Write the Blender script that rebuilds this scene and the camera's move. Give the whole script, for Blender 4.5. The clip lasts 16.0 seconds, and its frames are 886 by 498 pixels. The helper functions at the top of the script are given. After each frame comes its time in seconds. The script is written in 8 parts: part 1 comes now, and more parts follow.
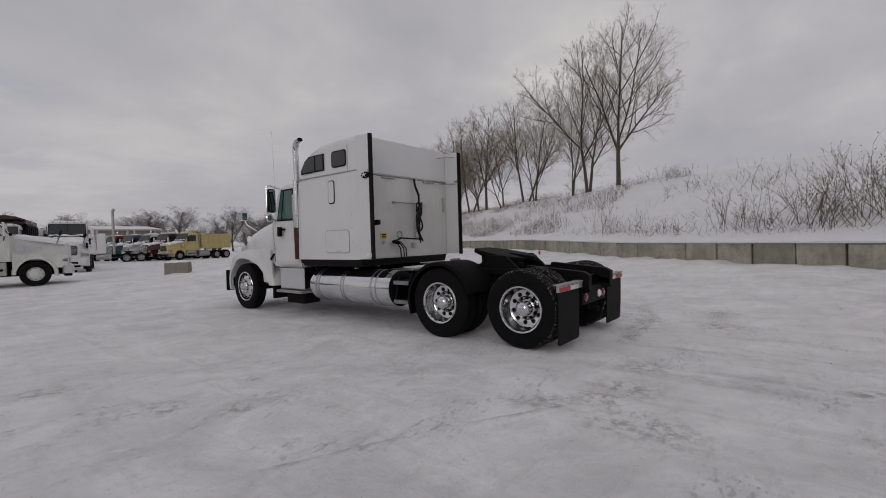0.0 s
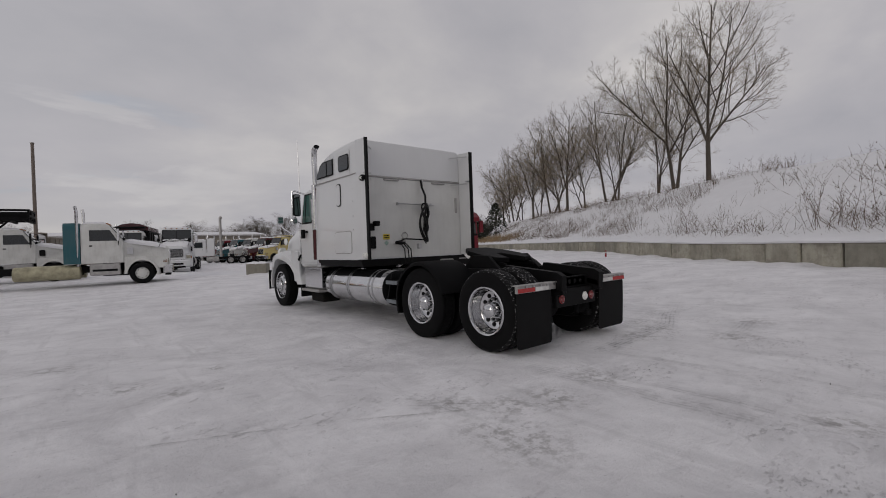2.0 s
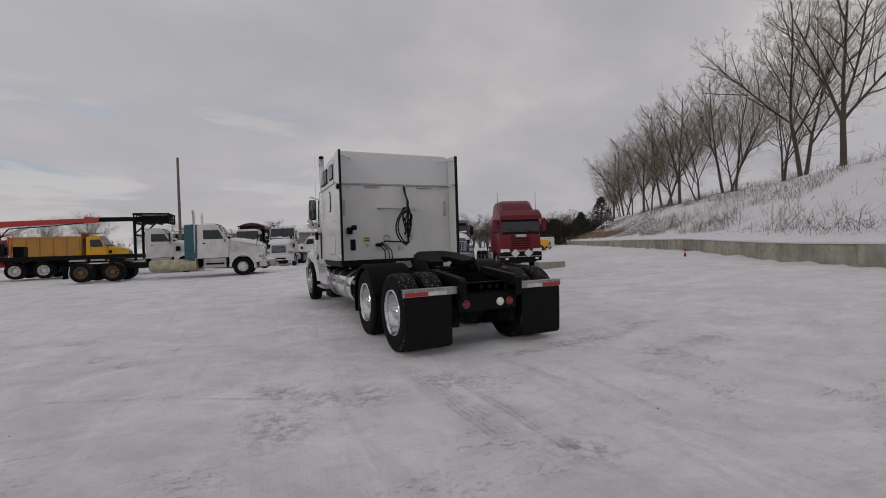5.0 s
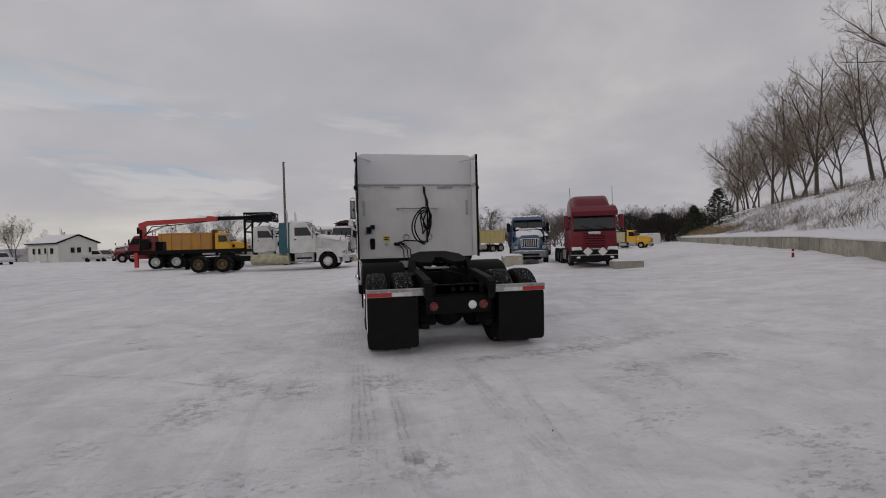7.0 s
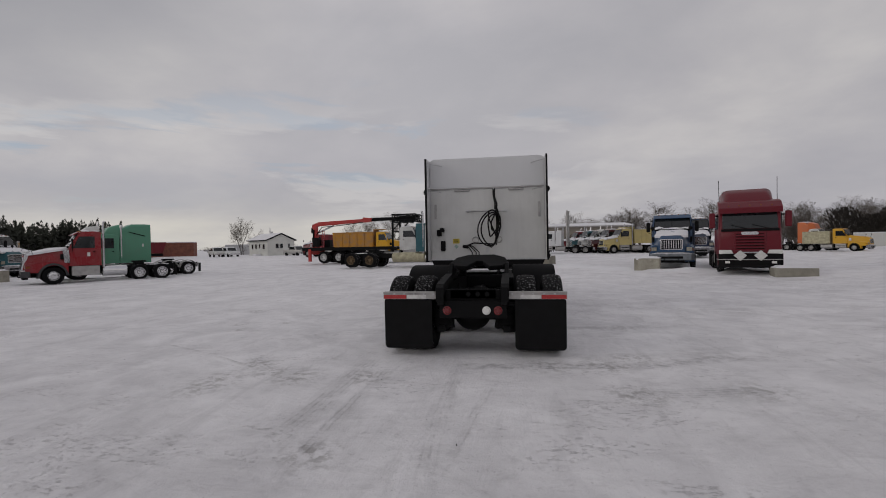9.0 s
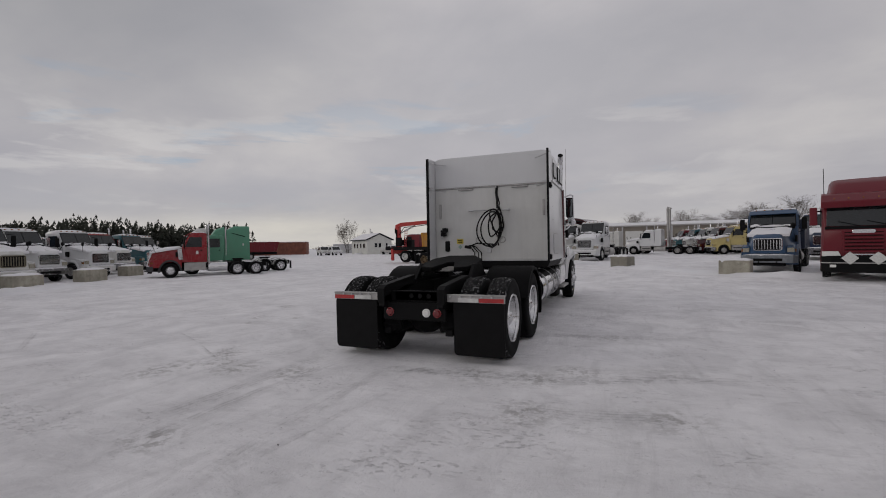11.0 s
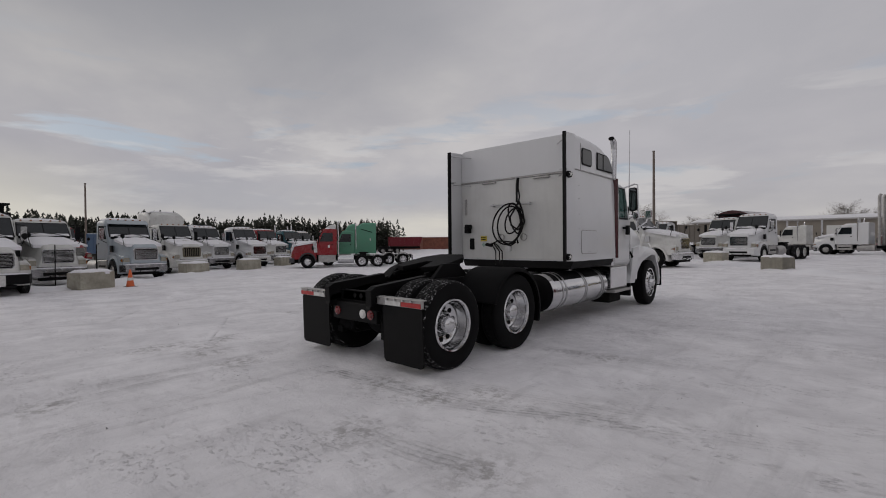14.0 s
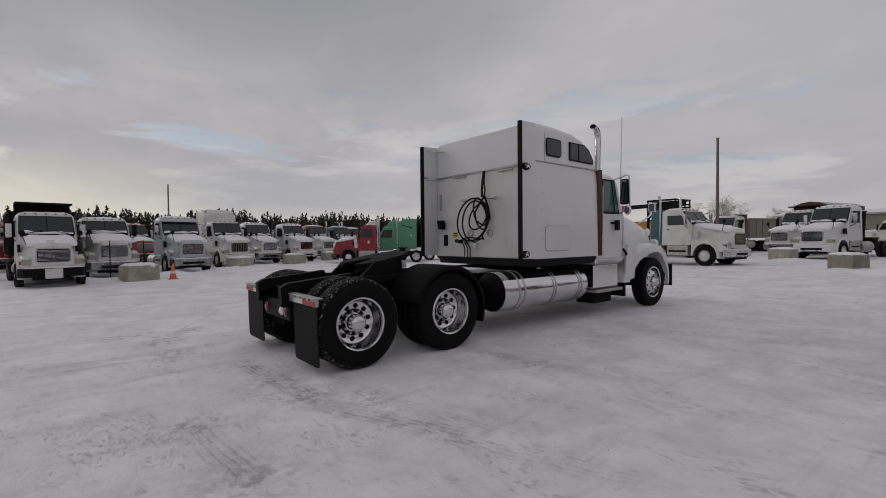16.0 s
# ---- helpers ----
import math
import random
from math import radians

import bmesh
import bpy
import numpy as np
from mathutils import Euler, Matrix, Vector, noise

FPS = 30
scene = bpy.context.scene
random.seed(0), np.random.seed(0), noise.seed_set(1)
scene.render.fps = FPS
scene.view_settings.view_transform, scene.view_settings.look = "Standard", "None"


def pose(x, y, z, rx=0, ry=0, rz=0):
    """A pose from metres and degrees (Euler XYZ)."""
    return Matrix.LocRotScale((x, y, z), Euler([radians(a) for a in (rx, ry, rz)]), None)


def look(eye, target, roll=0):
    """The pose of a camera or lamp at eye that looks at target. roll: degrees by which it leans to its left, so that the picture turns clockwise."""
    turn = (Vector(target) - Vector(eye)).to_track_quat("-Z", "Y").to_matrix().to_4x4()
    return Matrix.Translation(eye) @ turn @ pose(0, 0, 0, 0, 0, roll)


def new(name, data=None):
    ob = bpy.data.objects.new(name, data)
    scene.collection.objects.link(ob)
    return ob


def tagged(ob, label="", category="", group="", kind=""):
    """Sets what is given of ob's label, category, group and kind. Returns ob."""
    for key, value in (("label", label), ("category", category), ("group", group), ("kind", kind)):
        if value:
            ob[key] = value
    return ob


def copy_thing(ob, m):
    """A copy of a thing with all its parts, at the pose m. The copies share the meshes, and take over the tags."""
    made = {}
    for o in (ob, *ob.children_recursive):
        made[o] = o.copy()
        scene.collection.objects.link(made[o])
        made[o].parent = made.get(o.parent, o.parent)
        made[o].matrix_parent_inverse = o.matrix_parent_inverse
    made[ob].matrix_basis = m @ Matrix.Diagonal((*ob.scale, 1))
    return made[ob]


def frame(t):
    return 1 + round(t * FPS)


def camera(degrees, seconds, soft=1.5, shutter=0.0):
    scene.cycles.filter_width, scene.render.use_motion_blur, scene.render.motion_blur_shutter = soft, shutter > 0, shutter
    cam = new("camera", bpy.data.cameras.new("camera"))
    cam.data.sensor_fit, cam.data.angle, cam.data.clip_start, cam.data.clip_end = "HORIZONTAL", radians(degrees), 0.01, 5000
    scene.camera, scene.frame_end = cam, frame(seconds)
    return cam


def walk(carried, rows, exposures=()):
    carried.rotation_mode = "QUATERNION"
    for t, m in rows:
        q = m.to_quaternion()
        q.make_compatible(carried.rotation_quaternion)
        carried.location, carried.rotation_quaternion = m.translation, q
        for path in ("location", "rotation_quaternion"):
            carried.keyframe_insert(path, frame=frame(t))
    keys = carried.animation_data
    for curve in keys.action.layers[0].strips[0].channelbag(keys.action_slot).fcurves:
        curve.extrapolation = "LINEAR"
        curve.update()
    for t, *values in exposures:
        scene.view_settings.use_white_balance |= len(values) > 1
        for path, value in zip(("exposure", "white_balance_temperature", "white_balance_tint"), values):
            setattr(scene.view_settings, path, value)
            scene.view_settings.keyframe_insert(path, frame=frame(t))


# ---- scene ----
cam = camera(89.56, 16.0, soft=1.0)
ROWS = [
    (0.0, -6.114, -4.127, 1.417, -51.08, -1.20, 1.66),
    (0.5, -5.841, -4.408, 1.390, -48.56, -0.96, 1.79),
    (1.0, -5.559, -4.676, 1.362, -45.73, -0.81, 1.91),
    (1.5, -5.271, -4.947, 1.338, -42.67, -0.64, 1.99),
    (2.0, -4.988, -5.212, 1.323, -39.61, -0.46, 1.97),
    (2.5, -4.695, -5.480, 1.317, -36.93, -0.30, 1.92),
    (3.0, -4.394, -5.763, 1.314, -34.67, -0.20, 1.81),
    (5.5, -2.564, -7.071, 1.383, -21.73, -0.71, 1.82),
    (6.0, -2.161, -7.194, 1.387, -18.27, -0.78, 1.76),
    (6.5, -1.750, -7.304, 1.391, -15.10, -0.80, 1.66),
    (7.0, -1.330, -7.397, 1.399, -11.63, -0.78, 1.54),
    (7.5, -0.904, -7.466, 1.409, -7.73, -0.75, 1.39),
    (8.0, -0.461, -7.509, 1.421, -2.83, -0.74, 1.23),
    (8.5, 0.015, -7.527, 1.432, 3.24, -0.66, 1.10),
    (9.0, 0.511, -7.531, 1.442, 8.82, -0.53, 1.04),
    (11.5, 2.857, -6.635, 1.423, 23.74, -0.40, 0.88),
    (12.0, 3.205, -6.377, 1.426, 25.66, -0.42, 0.76),
    (12.5, 3.523, -6.114, 1.431, 30.11, -0.40, 0.67),
    (13.0, 3.829, -5.833, 1.433, 35.00, -0.46, 0.63),
    (13.5, 4.127, -5.525, 1.435, 39.02, -0.58, 0.58),
    (14.0, 4.432, -5.178, 1.435, 41.81, -0.74, 0.49),
    (14.5, 4.726, -4.819, 1.435, 43.54, -0.92, 0.42),
    (15.0, 5.008, -4.460, 1.435, 45.05, -1.07, 0.40),
    (15.5, 5.275, -4.118, 1.436, 47.22, -1.18, 0.46),
    (16.0, 5.526, -3.785, 1.438, 50.24, -1.26, 0.52),
]
# sky brightness drifts a little as the view swings round
walk(cam, [(t, pose(x, y, z, 90 + pitch, roll, yaw)) for t, x, y, z, yaw, pitch, roll in ROWS],
     exposures=[(0.0, 0.0), (16.0, 0.0)])

# ---- world, sun ----
SUN_DIR = Vector((-0.86, -0.36, 0.36)).normalized()
world = bpy.data.worlds.new("winter_sky")
scene.world = world
world.use_nodes = True


class Nodes:
    """A short way to wire shader nodes."""

    def __init__(self, tree):
        self.tree = tree
        tree.nodes.clear()

    def add(self, kind, inputs=None):
        n = self.tree.nodes.new(kind)
        for k, v in (inputs or {}).items():
            if isinstance(v, bpy.types.NodeSocket):
                self.tree.links.new(v, n.inputs[k])
            else:
                n.inputs[k].default_value = v
        return n

    def math(self, op, a, b=0.0, c=None):
        n = self.add("ShaderNodeMath", {0: a, 1: b})
        n.operation = op
        if c is not None:
            n.inputs[2].default_value = c
        return n.outputs[0]

    def mix(self, f, a, b, blend="MIX"):
        n = self.add("ShaderNodeMix")
        n.data_type, n.blend_type = "RGBA", blend
        for k, v in ((0, f), (6, a), (7, b)):
            if isinstance(v, bpy.types.NodeSocket):
                self.tree.links.new(v, n.inputs[k])
            else:
                n.inputs[k].default_value = v
        return n.outputs[2]

    def ramp(self, f, stops):
        n = self.add("ShaderNodeValToRGB", {0: f})
        el = n.color_ramp.elements
        while len(el) < len(stops):
            el.new(0.5)
        for e, (p, c) in zip(el, stops):
            e.position, e.color = p, (c, c, c, 1) if isinstance(c, (int, float)) else (*c, 1)
        return n.outputs[0]

    def noise(self, vec, scale, detail=4.0, rough=0.55, **kw):
        n = self.add("ShaderNodeTexNoise", {"Vector": vec, "Scale": scale, "Detail": detail, "Roughness": rough, **kw})
        return n.outputs[0]

    def mapping(self, vec, loc=(0, 0, 0), rot=(0, 0, 0), scale=(1, 1, 1)):
        return self.add("ShaderNodeMapping", {"Vector": vec, "Location": loc, "Rotation": rot, "Scale": scale}).outputs[0]


w = Nodes(world.node_tree)
gen = w.add("ShaderNodeTexCoord").outputs["Generated"]
sep = w.add("ShaderNodeSeparateXYZ", {0: gen})
up = w.math("MAXIMUM", sep.outputs[2], 0.0)
den = w.math("ADD", up, 0.30)
flat = w.add("ShaderNodeCombineXYZ", {0: w.math("DIVIDE", sep.outputs[0], den), 1: w.math("DIVIDE", sep.outputs[1], den)}).outputs[0]
big = w.noise(w.mapping(flat, (3.1, 1.7, 0), (0, 0, 0.6), (0.9, 1.1, 1)), 1.25, 6.0, 0.52, Distortion=0.25)
low = w.noise(w.mapping(flat, (7.3, 2.2, 0)), 0.60, 3.0, 0.5)
fine = w.noise(w.mapping(flat, (1.3, 9.2, 4.0)), 3.4, 5.0, 0.55, Distortion=0.2)
shade = w.math("ADD", w.math("MULTIPLY", big, 0.48), w.math("ADD", w.math("MULTIPLY", low, 0.34), w.math("MULTIPLY", fine, 0.15)))
cloud = w.ramp(shade, [(0.37, (0.385, 0.382, 0.415)), (0.46, (0.465, 0.452, 0.478)), (0.525, (0.54, 0.522, 0.533)), (0.61, (0.69, 0.66, 0.64))])
sky_node = w.add("ShaderNodeTexSky")
sky_node.sky_type, sky_node.sun_disc = "NISHITA", False
sky_node.sun_elevation, sky_node.sun_rotation = math.asin(SUN_DIR.z), math.atan2(SUN_DIR.x, SUN_DIR.y)
sky = sky_node.outputs[0]
sky_dim = w.mix(1.0, sky, (0.1, 0.1, 0.1, 1), "MULTIPLY")
# breaks in the cloud, low over the yard in the west and north-west
west = w.math("ADD", w.math("MULTIPLY", sep.outputs[0], -0.8), w.math("MULTIPLY", sep.outputs[1], 0.6))
band = w.ramp(up, [(0.05, 0.0), (0.10, 1.0), (0.24, 1.0), (0.36, 0.0)])
azimuth = w.math("ARCTAN2", sep.outputs[0], sep.outputs[1])
layers = w.add("ShaderNodeCombineXYZ", {0: w.math("MULTIPLY", azimuth, 2.6), 1: w.math("MULTIPLY", up, 13.0)}).outputs[0]
gap = w.ramp(w.noise(w.mapping(layers, (4.4, 8.0, 0)), 1.1, 6.0, 0.56, Distortion=0.3), [(0.56, 0.0), (0.63, 1.0)])
hole = w.math("MULTIPLY", w.math("MULTIPLY", gap, band), w.ramp(west, [(0.35, 0.0), (0.75, 1.0)]))
col = w.mix(w.math("MULTIPLY", hole, 0.85), cloud, w.mix(0.5, sky_dim, (0.42, 0.52, 0.64, 1)))
puff = w.math("MULTIPLY", w.ramp(w.noise(w.mapping(layers, (4.55, 8.16, 0.3)), 1.1, 6.0, 0.56, Distortion=0.3), [(0.54, 0.0), (0.61, 1.0)]), w.ramp(up, [(0.02, 0.3), (0.10, 1.0), (0.2, 1.0), (0.30, 0.0)]))
col = w.mix(w.math("MULTIPLY", w.math("MULTIPLY", puff, w.ramp(west, [(0.1, 0.0), (0.6, 1.0)])), 0.58), col, (0.80, 0.775, 0.75, 1))
# heavier cloud overhead in the west
col = w.mix(w.math("MULTIPLY", w.ramp(west, [(0.2, 0.0), (0.9, 1.0)]), 0.06), col, (0.30, 0.31, 0.345, 1))
# brighter, thinner cloud in the north-west
nw = w.math("ADD", w.math("MULTIPLY", sep.outputs[0], -0.34), w.math("MULTIPLY", sep.outputs[1], 0.94))
col = w.mix(w.math("MULTIPLY", w.math("MULTIPLY", w.ramp(nw, [(0.72, 0.0), (0.95, 1.0)]), w.ramp(up, [(0.05, 0.0), (0.2, 1.0)])), 0.26), col, (0.66, 0.64, 0.655, 1))
wx = w.math("MULTIPLY", sep.outputs[0], -1.0)
ne = w.math("ADD", w.math("MULTIPLY", sep.outputs[0], 0.5), w.math("MULTIPLY", sep.outputs[1], 0.86))
col = w.mix(w.math("MULTIPLY", w.math("MULTIPLY", w.ramp(ne, [(0.7, 0.0), (0.97, 1.0)]), w.ramp(up, [(0.01, 0.35), (0.35, 1.0)])), 0.36), col, (0.36, 0.355, 0.375, 1))
heavy = w.math("MULTIPLY", w.ramp(up, [(0.15, 0.0), (0.48, 1.0)]), w.ramp(wx, [(0.35, 0.0), (0.8, 1.0)]))
col = w.mix(w.math("MULTIPLY", heavy, 0.92), col, (0.28, 0.285, 0.31, 1))
skirt = w.ramp(up, [(0.0, 1.0), (0.13, 1.0), (0.30, 0.0)])
col = w.mix(w.math("MULTIPLY", skirt, 0.40), col, (0.37, 0.365, 0.405, 1))
clear = w.math("MULTIPLY", w.ramp(up, [(0.0, 1.0), (0.07, 1.0), (0.18, 0.0)]), w.ramp(w.math("SUBTRACT", w.math("MULTIPLY", wx, 0.985), w.math("MULTIPLY", sep.outputs[1], 0.17)), [(0.90, 0.0), (0.99, 1.0)]))
col = w.mix(w.math("MULTIPLY", clear, 0.62), col, (0.80, 0.76, 0.62, 1))
# a slate bank of cloud low in the north-west, with a pale gap under it
bank = w.math("MULTIPLY", w.ramp(up, [(0.05, 0.0), (0.085, 1.0), (0.125, 1.0), (0.165, 0.0)]), w.ramp(west, [(0.80, 0.0), (0.95, 1.0)]))
ragged = w.noise(w.mapping(layers, (1.2, 3.0, 0.7)), 0.9, 6.0, 0.6)
col = w.mix(w.math("MULTIPLY", w.math("MULTIPLY", bank, w.ramp(ragged, [(0.36, 0.15), (0.56, 1.0)])), 0.55), col, (0.40, 0.405, 0.45, 1))
under = w.math("MULTIPLY", w.ramp(up, [(0.0, 0.7), (0.02, 1.0), (0.045, 1.0), (0.075, 0.0)]), w.ramp(west, [(0.55, 0.0), (0.85, 1.0)]))
col = w.mix(w.math("MULTIPLY", w.math("MULTIPLY", under, w.ramp(ragged, [(0.40, 0.25), (0.62, 1.0)])), 0.45), col, (0.80, 0.765, 0.68, 1))
# thin bright band along the western skyline
glow = w.math("MULTIPLY", w.ramp(up, [(0.0, 1.0), (0.05, 0.85), (0.16, 0.0)]), w.ramp(west, [(0.3, 0.0), (0.95, 1.0)]))
lit = w.math("MULTIPLY", glow, w.ramp(w.noise(w.mapping(flat, (0, 0, 3)), 0.8, 5.0), [(0.4, 0.15), (0.62, 1.0)]))
col = w.mix(w.math("MULTIPLY", lit, 0.34), col, (0.80, 0.75, 0.62, 1))
w.add("ShaderNodeOutputWorld", {0: w.add("ShaderNodeBackground", {0: col, 1: 0.955}).outputs[0]})

sun = new("sun", bpy.data.lights.new("sun", "SUN"))
sun.data.energy, sun.data.angle, sun.data.color = 0.46, radians(25), (1.0, 0.94, 0.86)
sun.matrix_world = look((0, 0, 0), -SUN_DIR)

# ---- materials ----
def material(name):
    m = bpy.data.materials.new(name)
    m.use_nodes = True
    n = Nodes(m.node_tree)
    n.pos = n.add("ShaderNodeTexCoord").outputs["Object"]
    return m, n


def finish(n, color, rough=0.5, metal=0.0, bump=None, strength=0.2, distance=0.01, coat=0.0, **more):
    ins = {"Base Color": color, "Roughness": rough, "Metallic": metal, "Coat Weight": coat, **more}
    if bump is not None:
        ins["Normal"] = n.add("ShaderNodeBump", {"Height": bump, "Strength": strength, "Distance": distance}).outputs[0]
    n.add("ShaderNodeOutputMaterial", {0: n.add("ShaderNodeBsdfPrincipled", ins).outputs[0]})


def c4(c, k=1.0):
    return (c[0] * k, c[1] * k, c[2] * k, 1)


def paint(name, c, rough=0.34, dirt=0.35, coat=0.15):
    """Vehicle paint with road film and fine streaks."""
    m, n = material(name)
    film = n.ramp(n.noise(n.pos, 1.7, 6.0, 0.62), [(0.42, 0.0), (0.75, 1.0)])
    streak = n.ramp(n.noise(n.mapping(n.pos, scale=(9, 9, 0.8)), 1.6, 4.0), [(0.5, 0.0), (0.8, 1.0)])
    grime = n.math("MULTIPLY", n.math("ADD", film, n.math("MULTIPLY", streak, 0.5)), dirt)
    col = n.mix(grime, c4(c), (0.17, 0.16, 0.15, 1))
    finish(n, col, n.math("ADD", n.math("MULTIPLY", grime, 0.5), rough), 0.0, n.noise(n.pos, 60.0, 2.0), 0.03, 0.002, coat, **{"Specular IOR Level": 0.35})
    return m


def plain(name, c, rough=0.6, metal=0.0, var=0.3, scale=7.0, bump=0.15, coat=0.0, spec=0.5):
    m, n = material(name)
    v = n.noise(n.pos, scale, 6.0, 0.6)
    col = n.mix(n.ramp(v, [(0.3, 0.0), (0.7, 1.0)]), c4(c, 1 - var), c4(c, 1 + var * 0.5))
    finish(n, col, n.math("ADD", rough - 0.08, n.math("MULTIPLY", v, 0.16)), metal, n.noise(n.pos, scale * 8, 4.0), bump, 0.004, coat, **{"Specular IOR Level": spec})
    return m


WHITE = paint("white_paint", (0.63, 0.635, 0.645), 0.28, 0.05, 0.4)
WHITE_BACK = paint("dull_white_panel", (0.605, 0.605, 0.59), 0.46, 0.16, 0.1)
WHITE_OLD = paint("weathered_white_paint", (0.60, 0.60, 0.58), 0.4, 0.34, 0.1)
RED = paint("red_paint", (0.235, 0.006, 0.012), 0.26, 0.16, 0.15)
DARK_RED = paint("dark_red_paint", (0.125, 0.005, 0.013), 0.32, 0.03, 0.0)
GREEN = paint("green_paint", (0.095, 0.285, 0.185), 0.35, 0.15, 0.05)
TEAL = paint("teal_paint", (0.014, 0.085, 0.105), 0.4, 0.15)
YELLOW = paint("yellow_paint", (0.62, 0.33, 0.012), 0.4, 0.12)
AMBER = paint("amber_paint", (0.44, 0.20, 0.018), 0.5, 0.6)
CREAM = paint("cream_paint", (0.50, 0.41, 0.17), 0.45, 0.25)
BLUE = paint("blue_paint", (0.028, 0.070, 0.145), 0.35, 0.15)
NAVY = paint("navy_paint", (0.009, 0.02, 0.05), 0.4, 0.2)
ICE = paint("pale_blue_paint", (0.36, 0.405, 0.44), 0.35, 0.15)
ORANGE = paint("orange_paint", (0.55, 0.13, 0.03), 0.4, 0.2)
CRANE_RED = paint("crane_red_paint", (0.45, 0.035, 0.03), 0.4, 0.25)
RUST = plain("rusty_container_paint", (0.20, 0.07, 0.045), 0.7, 0.0, 0.4, 2.0)
RUBBER = plain("tyre_rubber", (0.006, 0.006, 0.0065), 0.8, 0.0, 0.4, 6.0, 0.15, 0.0, 0.12)
FLAP = plain("mudflap_rubber", (0.0065, 0.0065, 0.007), 0.66, 0.0, 0.45, 6.0, 0.15, 0.0, 0.14)
BLACK = plain("black_chassis_steel", (0.004, 0.004, 0.0045), 0.6, 0.0, 0.4, 6.0, 0.15, 0.0, 0.14)
BLACK_SATIN = plain("satin_black_fender", (0.004, 0.004, 0.0045), 0.62, 0.0, 0.4, 6.0, 0.15, 0.0, 0.09)
GRIME = plain("dirty_undercarriage", (0.012, 0.011, 0.010), 0.85, 0.0, 0.4, 6.0, 0.15, 0.0, 0.1)
CHROME = plain("polished_aluminium", (0.66, 0.66, 0.67), 0.14, 1.0, 0.08, 3.0, 0.02)
STEEL = plain("brushed_steel", (0.55, 0.55, 0.56), 0.36, 1.0, 0.2, 8.0, 0.08)
DULL_ALU = plain("dull_salted_aluminium", (0.42, 0.41, 0.40), 0.55, 0.7, 0.3, 5.0, 0.15)
TANK_OLD = plain("stained_fuel_tank", (0.42, 0.39, 0.27), 0.5, 0.5, 0.4, 4.0, 0.15)
BROWN_RIM = plain("brown_steel_rim", (0.16, 0.11, 0.06), 0.7, 0.2, 0.4, 8.0)
LAMP_RED = plain("red_lens", (0.16, 0.008, 0.01), 0.2, 0.0, 0.2, 20.0, 0.02, 0.6)
LAMP_WHITE = plain("clear_lens", (0.75, 0.75, 0.72), 0.15, 0.0, 0.1, 20.0, 0.02, 0.6)
HEADLAMP = plain("dull_headlamp_lens", (0.34, 0.32, 0.26), 0.2, 0.0, 0.3, 12.0, 0.05, 0.4)
CHROME_DULL = plain("salted_chrome", (0.36, 0.36, 0.37), 0.26, 1.0, 0.35, 4.0, 0.1)
LAMP_AMBER = plain("amber_lens", (0.28, 0.10, 0.015), 0.2, 0.0, 0.2, 20.0, 0.02, 0.6)
TAPE_RED = plain("red_reflective_tape", (0.42, 0.03, 0.03), 0.4, 0.0, 0.3, 15.0)
TAPE_WHITE = plain("white_reflective_tape", (0.62, 0.62, 0.6), 0.4, 0.0, 0.2, 15.0)
STICKER = plain("yellow_decal", (0.62, 0.48, 0.05), 0.4, 0.0, 0.1, 30.0, 0.02)
HOSE = plain("black_air_hose", (0.005, 0.005, 0.005), 0.5, 0.0, 0.4, 6.0, 0.15, 0.0, 0.2)
CONCRETE = None


def glass_mat(name, c, rough=0.06):
    m, n = material(name)
    v = n.noise(n.pos, 1.3, 3.0)
    finish(n, n.mix(v, c4(c, 0.7), c4(c, 1.4)), rough, 0.0, None, coat=0.0, **{"Specular IOR Level": 0.6})
    return m


GLASS = glass_mat("dark_cab_glass", (0.013, 0.016, 0.018))
MAROON = paint("maroon_paint", (0.055, 0.007, 0.010), 0.25, 0.08, 0.4)
GRILLE_TAN = plain("tan_grille_metal", (0.20, 0.18, 0.13), 0.5, 0.5)
BUMPER_GREY = plain("dull_blue_grey_bumper", (0.22, 0.24, 0.26), 0.5, 0.4)
GLASS_GREEN = glass_mat("green_tinted_cab_glass", (0.03, 0.085, 0.07))
MIRROR = plain("mirror_glass", (0.25, 0.27, 0.28), 0.06, 1.0, 0.03, 5.0, 0.0)


def concrete():
    m, n = material("weathered_concrete")
    rnd = n.add("ShaderNodeObjectInfo").outputs["Random"]
    geo = n.add("ShaderNodeNewGeometry").outputs["Position"]
    v = n.noise(geo, 1.6, 7.0, 0.65)
    drip = n.ramp(n.noise(n.mapping(geo, scale=(7, 7, 0.5)), 1.0, 5.0), [(0.45, 0.0), (0.7, 1.0)])
    base = n.mix(n.ramp(v, [(0.3, 0.0), (0.7, 1.0)]), (0.25, 0.235, 0.19, 1), (0.47, 0.445, 0.37, 1))
    base = n.mix(n.math("MULTIPLY", drip, 0.3), base, (0.15, 0.135, 0.11, 1))
    blot = n.ramp(n.noise(geo, 4.5, 8.0, 0.7), [(0.48, 0.0), (0.66, 1.0)])
    base = n.mix(n.math("MULTIPLY", blot, 0.45), base, (0.14, 0.13, 0.105, 1))
    base = n.mix(n.math("MULTIPLY", n.ramp(rnd, [(0.55, 0.0), (0.95, 1.0)]), 0.55), base, (0.15, 0.142, 0.12, 1))
    finish(n, base, 0.88, 0.0, n.noise(geo, 26.0, 6.0), 0.5, 0.012)
    return m


CONCRETE = concrete()


